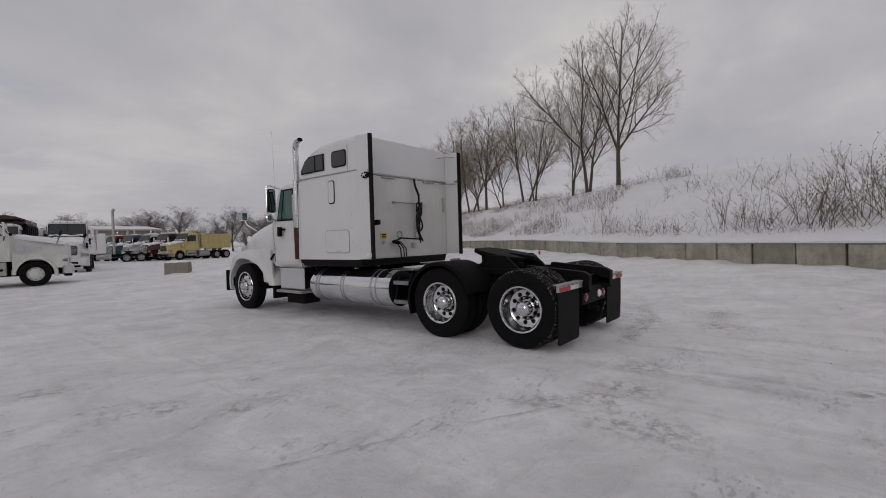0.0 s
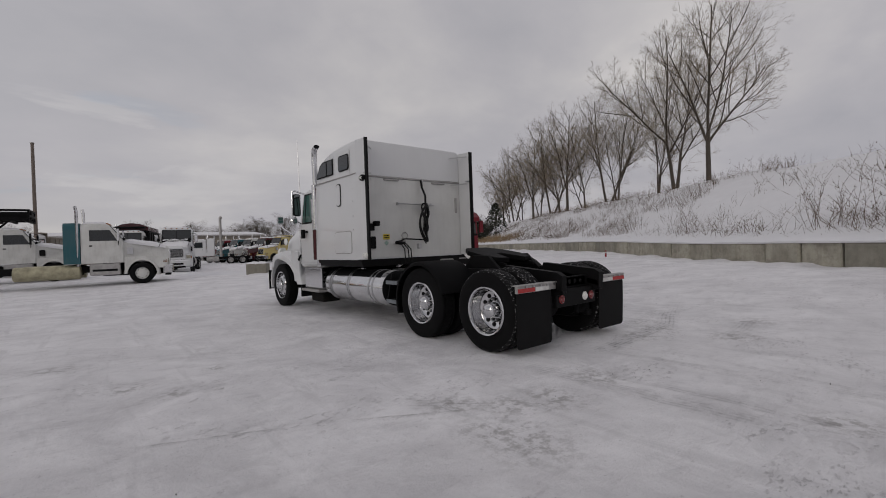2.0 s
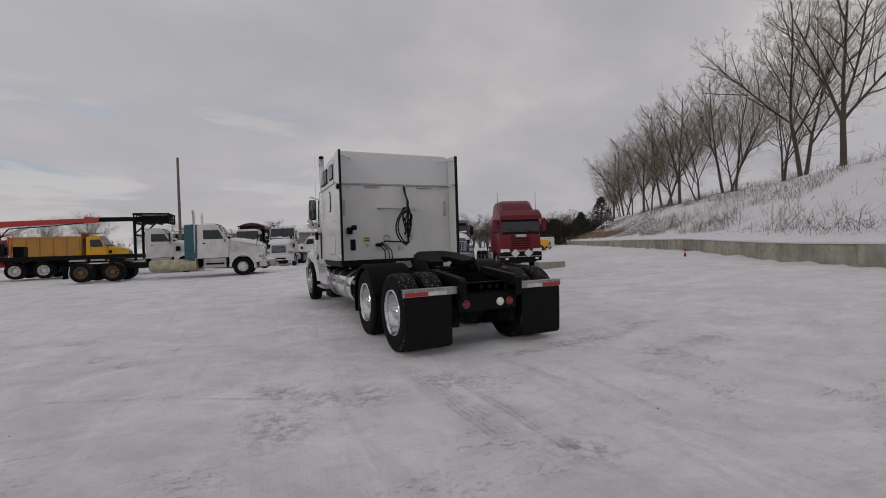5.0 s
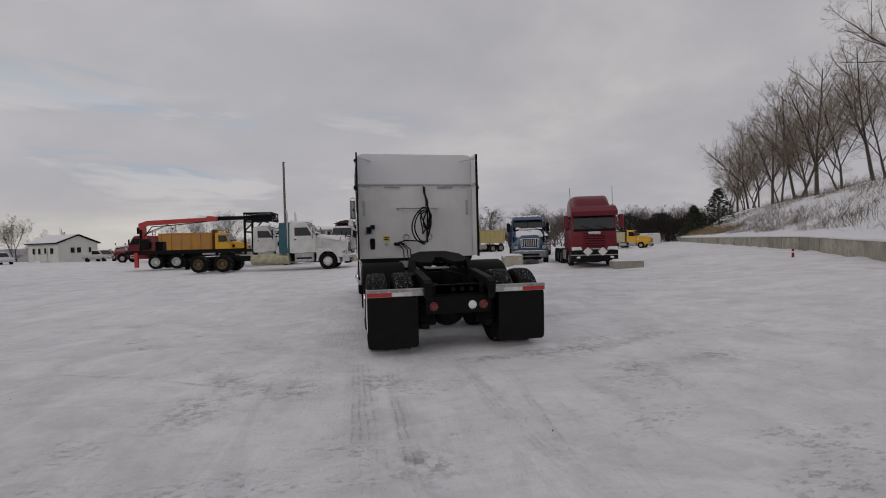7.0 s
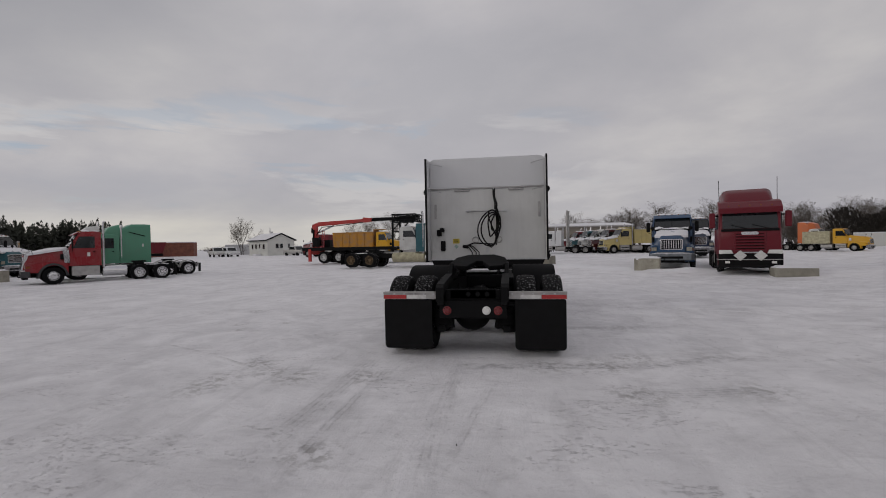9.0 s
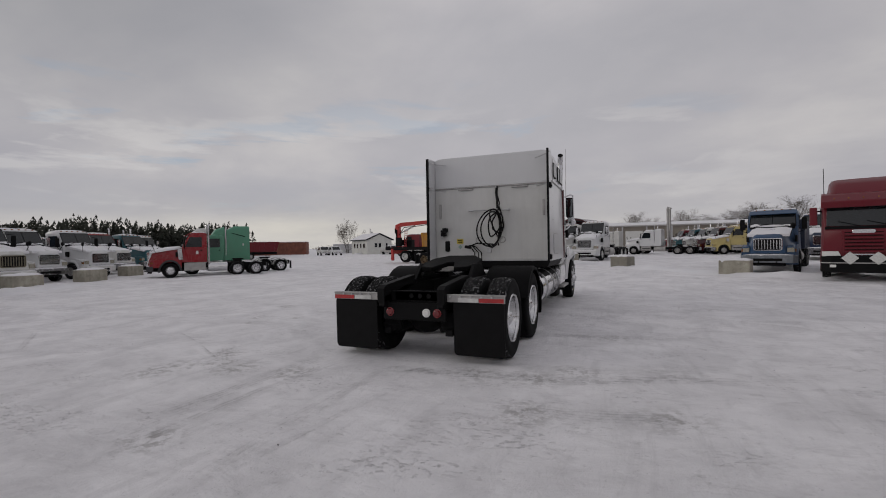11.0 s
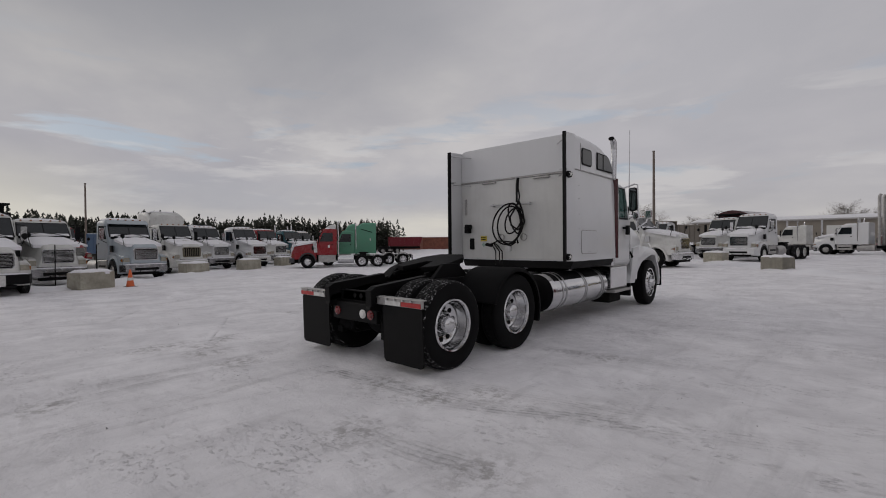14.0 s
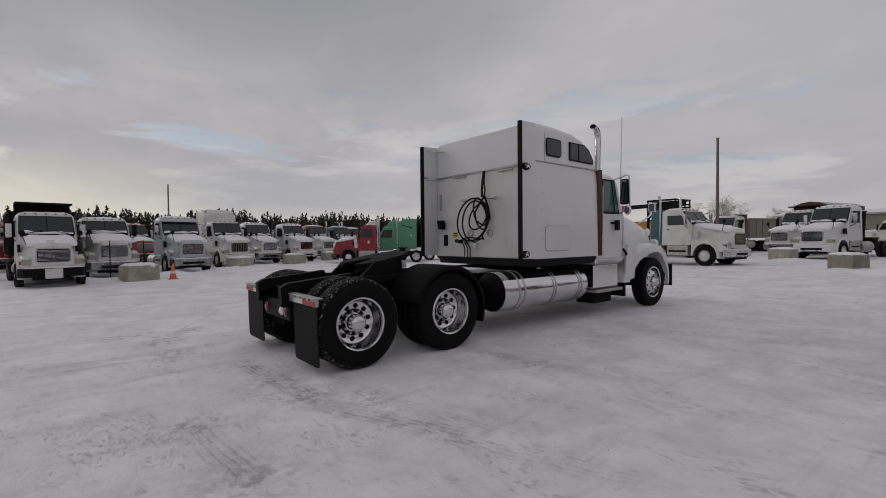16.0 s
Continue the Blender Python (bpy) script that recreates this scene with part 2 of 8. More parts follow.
# wheel tracks on the yard: start, end, half width, depth of tint, bow
TRACKS = [((-1.24, -1.95), (-1.28, -5.2), 0.15, 0.6, 0.0), ((-0.92, -2.4), (-0.95, -5.4), 0.07, 0.65, 0.02), ((-0.08, -2.0), (0.0, -5.4), 0.10, 0.45, 0.03), ((0.35, -2.6), (-0.02, -5.2), 0.05, 0.45, 0.0),
          ((-0.35, -2.28), (2.5, -2.0), 0.13, 1.0, 0.015), ((1.6, -2.25), (4.6, -1.15), 0.15, 0.95, -0.02), ((1.2, 0.22), (3.6, 0.55), 0.14, 0.75, 0.01), ((1.4, -3.1), (3.0, -3.0), 0.15, 0.55, 0.0),
          ((0.9, -1.75), (4.2, -1.2), 0.12, 0.5, 0.02), ((-4.8, -1.4), (-2.2, -2.8), 0.03, 0.8, -0.02), ((-2.9, -2.1), (-1.9, -3.0), 0.13, 0.5, 0.0), ((1.5, 2.6), (6.5, 4.6), 0.18, 0.4, 0.0), ((-7.0, 2.4), (-1.4, 0.9), 0.2, 0.35, 0.02), ((-7.4, -2.2), (-5.6, -3.3), 0.05, 0.6, 0.0)]
PATCHES = [(-1.9, -2.86, 0.26), (-2.62, -2.4, 0.2), (-2.3, -2.72, 0.2), (-4.63, 0.21, 0.14), (-4.28, -0.3, 0.14), (-5.2, 1.76, 0.2), (-3.8, 0.43, 0.12), (-2.72, -3.3, 0.26), (-2.75, -3.0, 0.22), (1.95, -1.75, 0.2), (1.55, -2.15, 0.26), (0.9, -2.2, 0.24), (1.66, -3.14, 0.25), (2.8, -3.0, 0.25), (-1.1, -2.8, 0.22), (2.3, 0.24, 0.2), (-0.9, -4.6, 0.2)]


def snow_ground():
    """Driven-over snow: packed grey ice, wheel tracks, grit and small dirty patches."""
    m, n = material("packed_snow")
    p = n.add("ShaderNodeNewGeometry").outputs["Position"]
    xyz = n.add("ShaderNodeSeparateXYZ", {0: p})
    broad = n.noise(p, 0.16, 6.0, 0.6)
    mid = n.noise(p, 1.1, 9.0, 0.68, Distortion=0.6)
    crisp = n.noise(n.mapping(p, rot=(0, 0, 0.4), scale=(1.0, 1.9, 1)), 2.6, 10.0, 0.72, Distortion=0.5)
    fine = n.noise(p, 9.0, 8.0, 0.72)
    grit = n.noise(p, 42.0, 5.0, 0.75)
    streak = n.noise(n.mapping(p, rot=(0, 0, 1.75), scale=(3.2, 0.5, 1)), 1.0, 8.0, 0.7, Distortion=0.6)
    col = n.mix(n.ramp(mid, [(0.36, 0.0), (0.64, 1.0)]), (0.68, 0.668, 0.69, 1), (0.90, 0.888, 0.91, 1))
    col = n.mix(n.math("MULTIPLY", n.ramp(broad, [(0.42, 0.0), (0.62, 1.0)]), 0.35), col, (0.915, 0.902, 0.92, 1))
    col = n.mix(n.math("MULTIPLY", n.ramp(crisp, [(0.52, 0.0), (0.66, 1.0)]), 0.28), col, (0.51, 0.50, 0.515, 1))
    col = n.mix(n.math("MULTIPLY", n.ramp(streak, [(0.54, 0.0), (0.64, 1.0)]), 0.26), col, (0.51, 0.50, 0.515, 1))
    pits = n.ramp(n.noise(p, 17.0, 7.0, 0.78, Distortion=0.3), [(0.60, 0.0), (0.65, 1.0)])
    col = n.mix(n.math("MULTIPLY", pits, 0.38), col, (0.36, 0.35, 0.36, 1))
    rough_edge = n.ramp(n.noise(p, 5.5, 8.0, 0.75), [(0.42, 0.0), (0.58, 1.0)])
    wear = None
    for (ax, ay), (bx, by), half, k, bow in TRACKS:
        ln = math.hypot(bx - ax, by - ay)
        dx, dy = (bx - ax) / ln, (by - ay) / ln
        u = n.math("ADD", n.math("MULTIPLY", xyz.outputs[0], dx), n.math("MULTIPLY", xyz.outputs[1], dy))
        u = n.math("SUBTRACT", u, ax * dx + ay * dy)
        v = n.math("ADD", n.math("MULTIPLY", xyz.outputs[0], -dy), n.math("MULTIPLY", xyz.outputs[1], dx))
        v = n.math("SUBTRACT", v, -ax * dy + ay * dx)
        v = n.math("ADD", v, n.math("MULTIPLY", n.math("MULTIPLY", u, n.math("SUBTRACT", ln, u)), bow))
        v = n.math("ADD", v, n.math("MULTIPLY", n.math("SUBTRACT", mid, 0.5), 0.10))
        across = n.ramp(n.math("DIVIDE", n.math("ABSOLUTE", v), half * 2.0), [(0.25, 1.0), (0.62, 0.0)])
        ends = n.math("MULTIPLY", n.ramp(n.math("DIVIDE", u, ln), [(0.0, 0.0), (0.08, 1.0), (0.75, 1.0), (1.0, 0.0)]), k)
        lines = n.ramp(n.math("SINE", n.math("MULTIPLY", v, 110.0)), [(0.3, 0.45), (0.7, 1.0)])
        one = n.math("MULTIPLY", n.math("MULTIPLY", across, lines), ends)
        wear = one if wear is None else n.math("MAXIMUM", wear, one)
    worn = n.math("MULTIPLY", n.math("MULTIPLY", wear, rough_edge), n.ramp(n.noise(p, 0.9, 4.0), [(0.36, 0.15), (0.6, 1.0)]))
    col = n.mix(n.math("MULTIPLY", worn, 0.82), col, (0.27, 0.262, 0.27, 1))
    # crisp flakes of bare ice where the loose snow has blown or been driven off
    flake = n.ramp(n.noise(n.mapping(p, rot=(0, 0, -0.2), scale=(1.0, 1.9, 1)), 12.0, 7.0, 0.74, Distortion=0.15), [(0.555, 0.0), (0.585, 1.0)])
    bare = n.math("MAXIMUM", n.ramp(n.noise(n.mapping(p, (3.0, 1.0, 0), (0, 0, 0.3), (0.8, 1.6, 1)), 0.95, 6.0, 0.66), [(0.52, 0.0), (0.60, 1.0)]), n.math("MULTIPLY", wear, 0.8))
    flake = n.math("MULTIPLY", flake, bare)
    col = n.mix(n.math("MULTIPLY", flake, 0.40), col, (0.36, 0.352, 0.365, 1))
    dirt = None
    for x, y, r in PATCHES:
        away = n.add("ShaderNodeVectorMath", {0: p, 1: (x, y, 0.0)})
        away.operation = "DISTANCE"
        one = n.ramp(n.math("DIVIDE", away.outputs["Value"], r * 1.6), [(0.2, 1.0), (1.0, 0.0)])
        dirt = one if dirt is None else n.math("MAXIMUM", dirt, one)
    scatter = n.math("MULTIPLY", n.ramp(n.noise(p, 1.25, 8.0, 0.74), [(0.63, 0.0), (0.72, 1.0)]), 0.4)
    dirt = n.math("MULTIPLY", n.math("MAXIMUM", dirt, scatter), n.ramp(fine, [(0.47, 0.0), (0.58, 1.0)]))
    col = n.mix(n.math("MULTIPLY", dirt, 0.55), col, (0.22, 0.205, 0.195, 1))
    speck = n.math("MULTIPLY", n.ramp(grit, [(0.66, 0.0), (0.72, 1.0)]), n.ramp(mid, [(0.40, 0.0), (0.62, 1.0)]))
    col = n.mix(n.math("MULTIPLY", speck, 0.5), col, (0.2, 0.18, 0.16, 1))
    h = n.math("ADD", n.math("MULTIPLY", crisp, 1.3), n.math("ADD", n.math("MULTIPLY", fine, 0.9), n.math("SUBTRACT", streak, n.math("ADD", n.math("MULTIPLY", worn, 0.6), n.math("MULTIPLY", flake, 0.5)))))
    finish(n, col, n.math("ADD", 0.45, n.math("MULTIPLY", mid, 0.35)), 0.0, h, 0.7, 0.04, **{"Specular IOR Level": 0.25})
    return m


def snow_clean(name="fresh_snow", k=1.0):
    m, n = material(name)
    p = n.add("ShaderNodeNewGeometry").outputs["Position"]
    v = n.noise(p, 1.4, 6.0, 0.6)
    finish(n, n.mix(v, (0.69 * k, 0.685 * k, 0.71 * k, 1), (0.83 * k, 0.825 * k, 0.85 * k, 1)), 0.75, 0.0, n.noise(p, 5.0, 7.0), 0.5, 0.03)
    return m


SNOW_GROUND = snow_ground()
SNOW = snow_clean()


def tread_mat():
    m, n = material("snow_dusted_tread")
    p = n.add("ShaderNodeNewGeometry").outputs["Position"]
    dust = n.ramp(n.noise(p, 38.0, 4.0, 0.7), [(0.57, 0.0), (0.64, 1.0)])
    finish(n, n.mix(n.math("MULTIPLY", dust, 0.55), (0.007, 0.007, 0.0075, 1), (0.55, 0.55, 0.56, 1)), 0.8, 0.0, dust, 0.3, 0.004, **{"Specular IOR Level": 0.15})
    return m


TREAD = tread_mat()


def bark_mat(name, c):
    m, n = material(name)
    v = n.noise(n.mapping(n.pos, scale=(6, 6, 1.2)), 2.0, 6.0, 0.65)
    finish(n, n.mix(v, c4(c, 0.5), c4(c, 1.4)), 0.9, 0.0, v, 0.6, 0.03)
    return m


BARK = bark_mat("grey_brown_bark", (0.075, 0.062, 0.050))
TWIG = bark_mat("pale_twig_bark", (0.215, 0.175, 0.125))
WEED = bark_mat("dry_brown_weed", (0.125, 0.088, 0.06))
GRASS_DRY = bark_mat("dry_tan_grass", (0.30, 0.21, 0.11))
NEEDLE = bark_mat("dark_conifer_needles", (0.032, 0.036, 0.025))
HEDGE_DARK = bark_mat("dense_hedge_twigs", (0.03, 0.025, 0.02))
HEDGE = bark_mat("grey_skyline_twigs", (0.135, 0.112, 0.093))
SIDING = plain("pale_house_siding", (0.62, 0.62, 0.58), 0.6, 0.0, 0.12, 1.0)
SHED = plain("tan_metal_cladding", (0.23, 0.205, 0.17), 0.6, 0.1, 0.15, 0.6)
POLE_WOOD = bark_mat("grey_pole_wood", (0.17, 0.14, 0.12))


# ---- mesh helpers ----
def thing(name, label, category, m=None, group="", kind=""):
    ob = new(name)
    ob.empty_display_size = 0.2
    if m is not None:
        ob.matrix_basis = m
    return tagged(ob, label, category, group, kind)


def part(name, bm, mat, parent=None, label="", smooth=False, m=None):
    """Links a bmesh as one mesh object, under a thing or a part."""
    me = bpy.data.meshes.new(name)
    if smooth:
        for f in bm.faces:
            f.smooth = True
    bm.normal_update()
    bm.to_mesh(me)
    bm.free()
    for x in (mat if isinstance(mat, (list, tuple)) else [mat]):
        me.materials.append(x)
    if smooth:
        me.set_sharp_from_angle(angle=radians(38))
    ob = new(name, me)
    if parent is not None:
        ob.parent = parent
    if m is not None:
        ob.matrix_basis = m
    if label:
        tagged(ob, label)
    return ob


def again(ob, parent, m, name=None):
    """One more object on the same mesh."""
    o = new(name or ob.name.split(".")[0], ob.data)
    o.parent = parent
    o.matrix_basis = m
    return o


def box(x0, x1, y0, y1, z0, z1, bevel=0.0, bm=None, seg=2):
    bm = bm or bmesh.new()
    r = bmesh.ops.create_cube(bm, size=1.0, matrix=Matrix.Translation(((x0 + x1) / 2, (y0 + y1) / 2, (z0 + z1) / 2))
                              @ Matrix.Diagonal((x1 - x0, y1 - y0, z1 - z0, 1)))
    if bevel:
        edges = {e for v in r["verts"] for e in v.link_edges}
        bmesh.ops.bevel(bm, geom=list(edges), offset=bevel, segments=seg, affect="EDGES", profile=0.5)
    return bm


def tube(pts, r, seg=8, bm=None, r1=None, caps=True):
    """A round tube along a line of points, tapering from r to r1."""
    bm = bm or bmesh.new()
    pts = [Vector(p) for p in pts]
    rings, side = [], None
    for i, p in enumerate(pts):
        d = (pts[min(i + 1, len(pts) - 1)] - pts[max(i - 1, 0)]).normalized()
        if side is None:
            side = d.orthogonal().normalized()
        side = (side - d * side.dot(d)).normalized()
        up_ = d.cross(side)
        k = r if r1 is None else r + (r1 - r) * i / (len(pts) - 1)
        rings.append([bm.verts.new(p + (side * math.cos(a) + up_ * math.sin(a)) * k) for a in (2 * math.pi * j / seg for j in range(seg))])
    for a, b in zip(rings, rings[1:]):
        for j in range(seg):
            bm.faces.new((a[j], a[(j + 1) % seg], b[(j + 1) % seg], b[j]))
    if caps:
        bm.faces.new(rings[0][::-1])
        bm.faces.new(rings[-1])
    return bm


def lathe(profile, seg=32, bm=None, closed=False):
    """Turns (radius, x) pairs about the x axis."""
    bm = bm or bmesh.new()
    rings = []
    for r, x in profile:
        if r < 1e-5:
            rings.append([bm.verts.new((x, 0, 0))])
        else:
            rings.append([bm.verts.new((x, r * math.cos(a), r * math.sin(a))) for a in (2 * math.pi * j / seg for j in range(seg))])
    pairs = list(zip(rings, rings[1:])) + ([(rings[-1], rings[0])] if closed else [])
    for a, b in pairs:
        for j in range(seg):
            k = (j + 1) % seg
            if len(a) == 1 and len(b) == 1:
                continue
            if len(a) == 1:
                bm.faces.new((a[0], b[j], b[k]))
            elif len(b) == 1:
                bm.faces.new((a[j], b[0], a[k]))
            else:
                bm.faces.new((a[j], b[j], b[k], a[k]))
    bmesh.ops.recalc_face_normals(bm, faces=bm.faces)
    return bm


def prism(outline, axis, a, b, bevel=0.0, bm=None):
    """An outline of 2D points drawn out along x, y or z from a to b."""
    bm = bm or bmesh.new()

    def at(p, v):
        return {"x": (v, p[0], p[1]), "y": (p[0], v, p[1]), "z": (p[0], p[1], v)}[axis]
    lo = [bm.verts.new(at(p, a)) for p in outline]
    hi = [bm.verts.new(at(p, b)) for p in outline]
    fs = [bm.faces.new(lo[::-1]), bm.faces.new(hi)]
    k = len(outline)
    for i in range(k):
        fs.append(bm.faces.new((lo[i], lo[(i + 1) % k], hi[(i + 1) % k], hi[i])))
    bmesh.ops.recalc_face_normals(bm, faces=fs)
    if bevel:
        bmesh.ops.bevel(bm, geom=list({e for f in fs for e in f.edges}), offset=bevel, segments=2, affect="EDGES", profile=0.5)
    return bm


def loft(sections, bm=None, caps=True):
    bm = bm or bmesh.new()
    rings = [[bm.verts.new(p) for p in s] for s in sections]
    for a, b in zip(rings, rings[1:]):
        k = len(a)
        for j in range(k):
            bm.faces.new((a[j], a[(j + 1) % k], b[(j + 1) % k], b[j]))
    if caps:
        bm.faces.new(rings[0][::-1])
        bm.faces.new(rings[-1])
    bmesh.ops.recalc_face_normals(bm, faces=bm.faces)
    return bm


def hull_section(y, hw_bottom, hw_top, z0, z1, r, n=5):
    """A cross-section with rounded upper corners, seen from the rear."""
    pts = [(-hw_bottom, y, z0)]
    for i in range(n + 1):
        a = math.pi - i * math.pi / 2 / n
        pts.append((-hw_top + r + r * math.cos(a), y, z1 - r + r * math.sin(a)))
    for i in range(n + 1):
        a = math.pi / 2 - i * math.pi / 2 / n
        pts.append((hw_top - r + r * math.cos(a), y, z1 - r + r * math.sin(a)))
    pts.append((hw_bottom, y, z0))
    return pts


def round_rect(x0, x1, z0, z1, r, n=4):
    out = []
    for cx, cz, a0 in ((x1 - r, z1 - r, 0), (x0 + r, z1 - r, 90), (x0 + r, z0 + r, 180), (x1 - r, z0 + r, 270)):
        for i in range(n + 1):
            a = radians(a0 + 90 * i / n)
            out.append((cx + r * math.cos(a), cz + r * math.sin(a)))
    return out


def from_arrays(name, verts, faces, mat, parent=None, label="", smooth=False):
    me = bpy.data.meshes.new(name)
    me.from_pydata(verts, [], faces)
    me.materials.append(mat)
    if smooth:
        me.polygons.foreach_set("use_smooth", [True] * len(me.polygons))
    ob = new(name, me)
    if parent is not None:
        ob.parent = parent
    if label:
        tagged(ob, label)
    return ob

# ---- ground, hill, block wall ----
WALL_S = 10.27          # distance of the wall's face along its normal
NX, NY = 0.826, -0.563   # the wall's normal; it runs along (0.563, 0.826)


def smooth_step(a, b, x):
    u = min(max((x - a) / (b - a), 0.0), 1.0)
    return u * u * (3 - 2 * u)


def yard_height(x, y):
    s = NX * x + NY * y
    return 0.40 * smooth_step(3.0, 9.6, s) + 0.2 * smooth_step(8.0, 20.0, 0.6 * x + 0.8 * y) * smooth_step(-40, -10, x + 0.5 * y)


def hill_height(s, l):
    """The snow bank behind the wall: up from the blocks' tops to a ridge, then gently on."""
    d = s - WALL_S - 0.75
    v = noise.noise(Vector((s * 0.16, l * 0.11, 3.0))) * 0.5 + noise.noise(Vector((s * 0.5, l * 0.4, 8.0))) * 0.16
    rise = 4.1 * smooth_step(-1.5, 10.5, d) + 0.35 * smooth_step(8, 30, d)
    crest = 0.6 * smooth_step(2.0, -16.0, l) * smooth_step(2, 9, d)
    return (rise + crest) * (1.0 - 0.20 * smooth_step(9.0, -3.0, l)) + v * smooth_step(0.3, 4.0, d)


def sl(s, l):
    return s * NX + l * -NY, s * NY + l * NX


def build_ground():
    def steps(edges):
        out = []
        for a, b, st in edges:
            k = max(1, round((b - a) / st))
            out += [a + (b - a) * i / k for i in range(k)]
        return out + [edges[-1][1]]
    W0 = WALL_S
    ss = steps([(-900, -200, 70), (-200, -60, 14), (-60, -14, 2.5), (-14, -4, 0.8), (-4, W0 + 0.2, 0.3), (W0 + 0.2, W0 + 0.5, 0.3),
                (W0 + 0.5, W0 + 14, 0.5), (W0 + 14, 60, 4), (60, 200, 20), (200, 900, 70)])
    ls = steps([(-900, -200, 70), (-200, -40, 12), (-40, -16, 2.0), (-16, 14, 0.3), (14, 40, 0.7), (40, 90, 2.5), (90, 200, 11), (200, 900, 70)])
    verts, faces = [], []
    for s in ss:
        for l in ls:
            x, y = sl(s, l)
            h = yard_height(x, y)
            if s > W0 + 0.3:
                h += 0.56 + hill_height(s, l)
            else:
                v = noise.noise(Vector((x * 0.35, y * 0.35, 1.0))) * 0.035 + noise.noise(Vector((x * 1.4, y * 1.4, 5.0))) * 0.014
                rut = noise.noise(Vector(((x * 0.83 + y * 0.55) * 2.4, (y * 0.83 - x * 0.55) * 0.14, 9.0))) * 0.018
                calm = 0.15 + 0.85 * smooth_step(0.3, 1.2, max(abs(x) - 1.3, max(-2.0 - y, y - 6.2)))
                away = 1.0 - smooth_step(40, 90, math.hypot(x, y))
                h += (v + rut) * calm * away
                h += 0.13 * smooth_step(W0 - 0.9, W0 - 0.1, s) * max(0.0, 0.35 + noise.noise(Vector((l * 0.7, 0, 2.0))) + 0.5 * noise.noise(Vector((l * 2.1, 0, 7.0))))
            verts.append((x, y, h))
    k = len(ls)
    for i in range(len(ss) - 1):
        for j in range(k - 1):
            a = i * k + j
            faces.append((a, a + k, a + k + 1, a + 1))
    g = from_arrays("ground", verts, faces, SNOW_GROUND, smooth=True)
    g.data.materials.append(SNOW)
    cut = [s > W0 + 0.1 or s < -60 for s in ss]
    g.data.polygons.foreach_set("material_index", [1 if cut[i] else 0 for i in range(len(ss) - 1) for _ in range(k - 1)])
    tagged(g, "packed snow yard with wheel tracks and a snow-covered bank", "ground", kind="structure")
    return g


build_ground()


def build_wall():
    wall = thing("block_wall", "retaining wall of weathered grey concrete blocks under snow", "wall", kind="structure")
    shapes = []
    for i in range(4):
        bm = box(-0.60, 0.60, 0.0, 0.72, -0.4, 0.655, 0.035, seg=1)
        for v in bm.verts:
            v.co += Vector((noise.noise(v.co * 2 + Vector((i * 9, 0, 0))), noise.noise(v.co * 2 + Vector((0, i * 7, 3))), 0)) * 0.012
        shapes.append(part("block", bm, CONCRETE, wall))
    rnd = random.Random(5)
    ang = math.degrees(math.atan2(NX, -NY))
    for i in range(86):
        l = -22.0 + i * 1.245
        x, y = sl(WALL_S, l)
        # local y runs into the bank
        m = pose(x + NX * rnd.uniform(-0.05, 0.05), y + NY * rnd.uniform(-0.05, 0.05), yard_height(x, y) + rnd.uniform(-0.035, 0.035), rnd.uniform(-0.8, 0.8), rnd.uniform(-0.5, 0.5), ang - 180 + rnd.uniform(-1.3, 1.3))
        if i < 4:
            shapes[i].matrix_basis = m
        else:
            again(shapes[i % 4], wall, m)
    # snow lying on the blocks, with an uneven lip over the face
    sections = []
    for i in range(420):
        l = -22.5 + i * 0.24
        x, y = sl(WALL_S, l)
        top = yard_height(x, y) + 0.645
        lip = -0.04 - 0.07 * noise.noise(Vector((l * 0.9, 0, 0))) - 0.04 * noise.noise(Vector((l * 3.1, 2.0, 0)))
        t = 0.09 + 0.06 * noise.noise(Vector((l * 0.5, 4.0, 0))) + 0.03 * noise.noise(Vector((l * 2.3, 6.0, 0)))
        ring = []
        for ds, dz in ((lip, -0.01), (lip - 0.02, t * 0.5), (lip + 0.06, t), (0.5, t + 0.08), (1.5, t + 0.30), (1.5, -0.2), (0.5, -0.05)):
            px, py = sl(WALL_S + ds, l)
            ring.append((px, py, top + dz))
        sections.append(ring)
    part("snow_cap", loft(sections), SNOW, wall, "uneven lip of snow on the blocks", smooth=True)


build_wall()


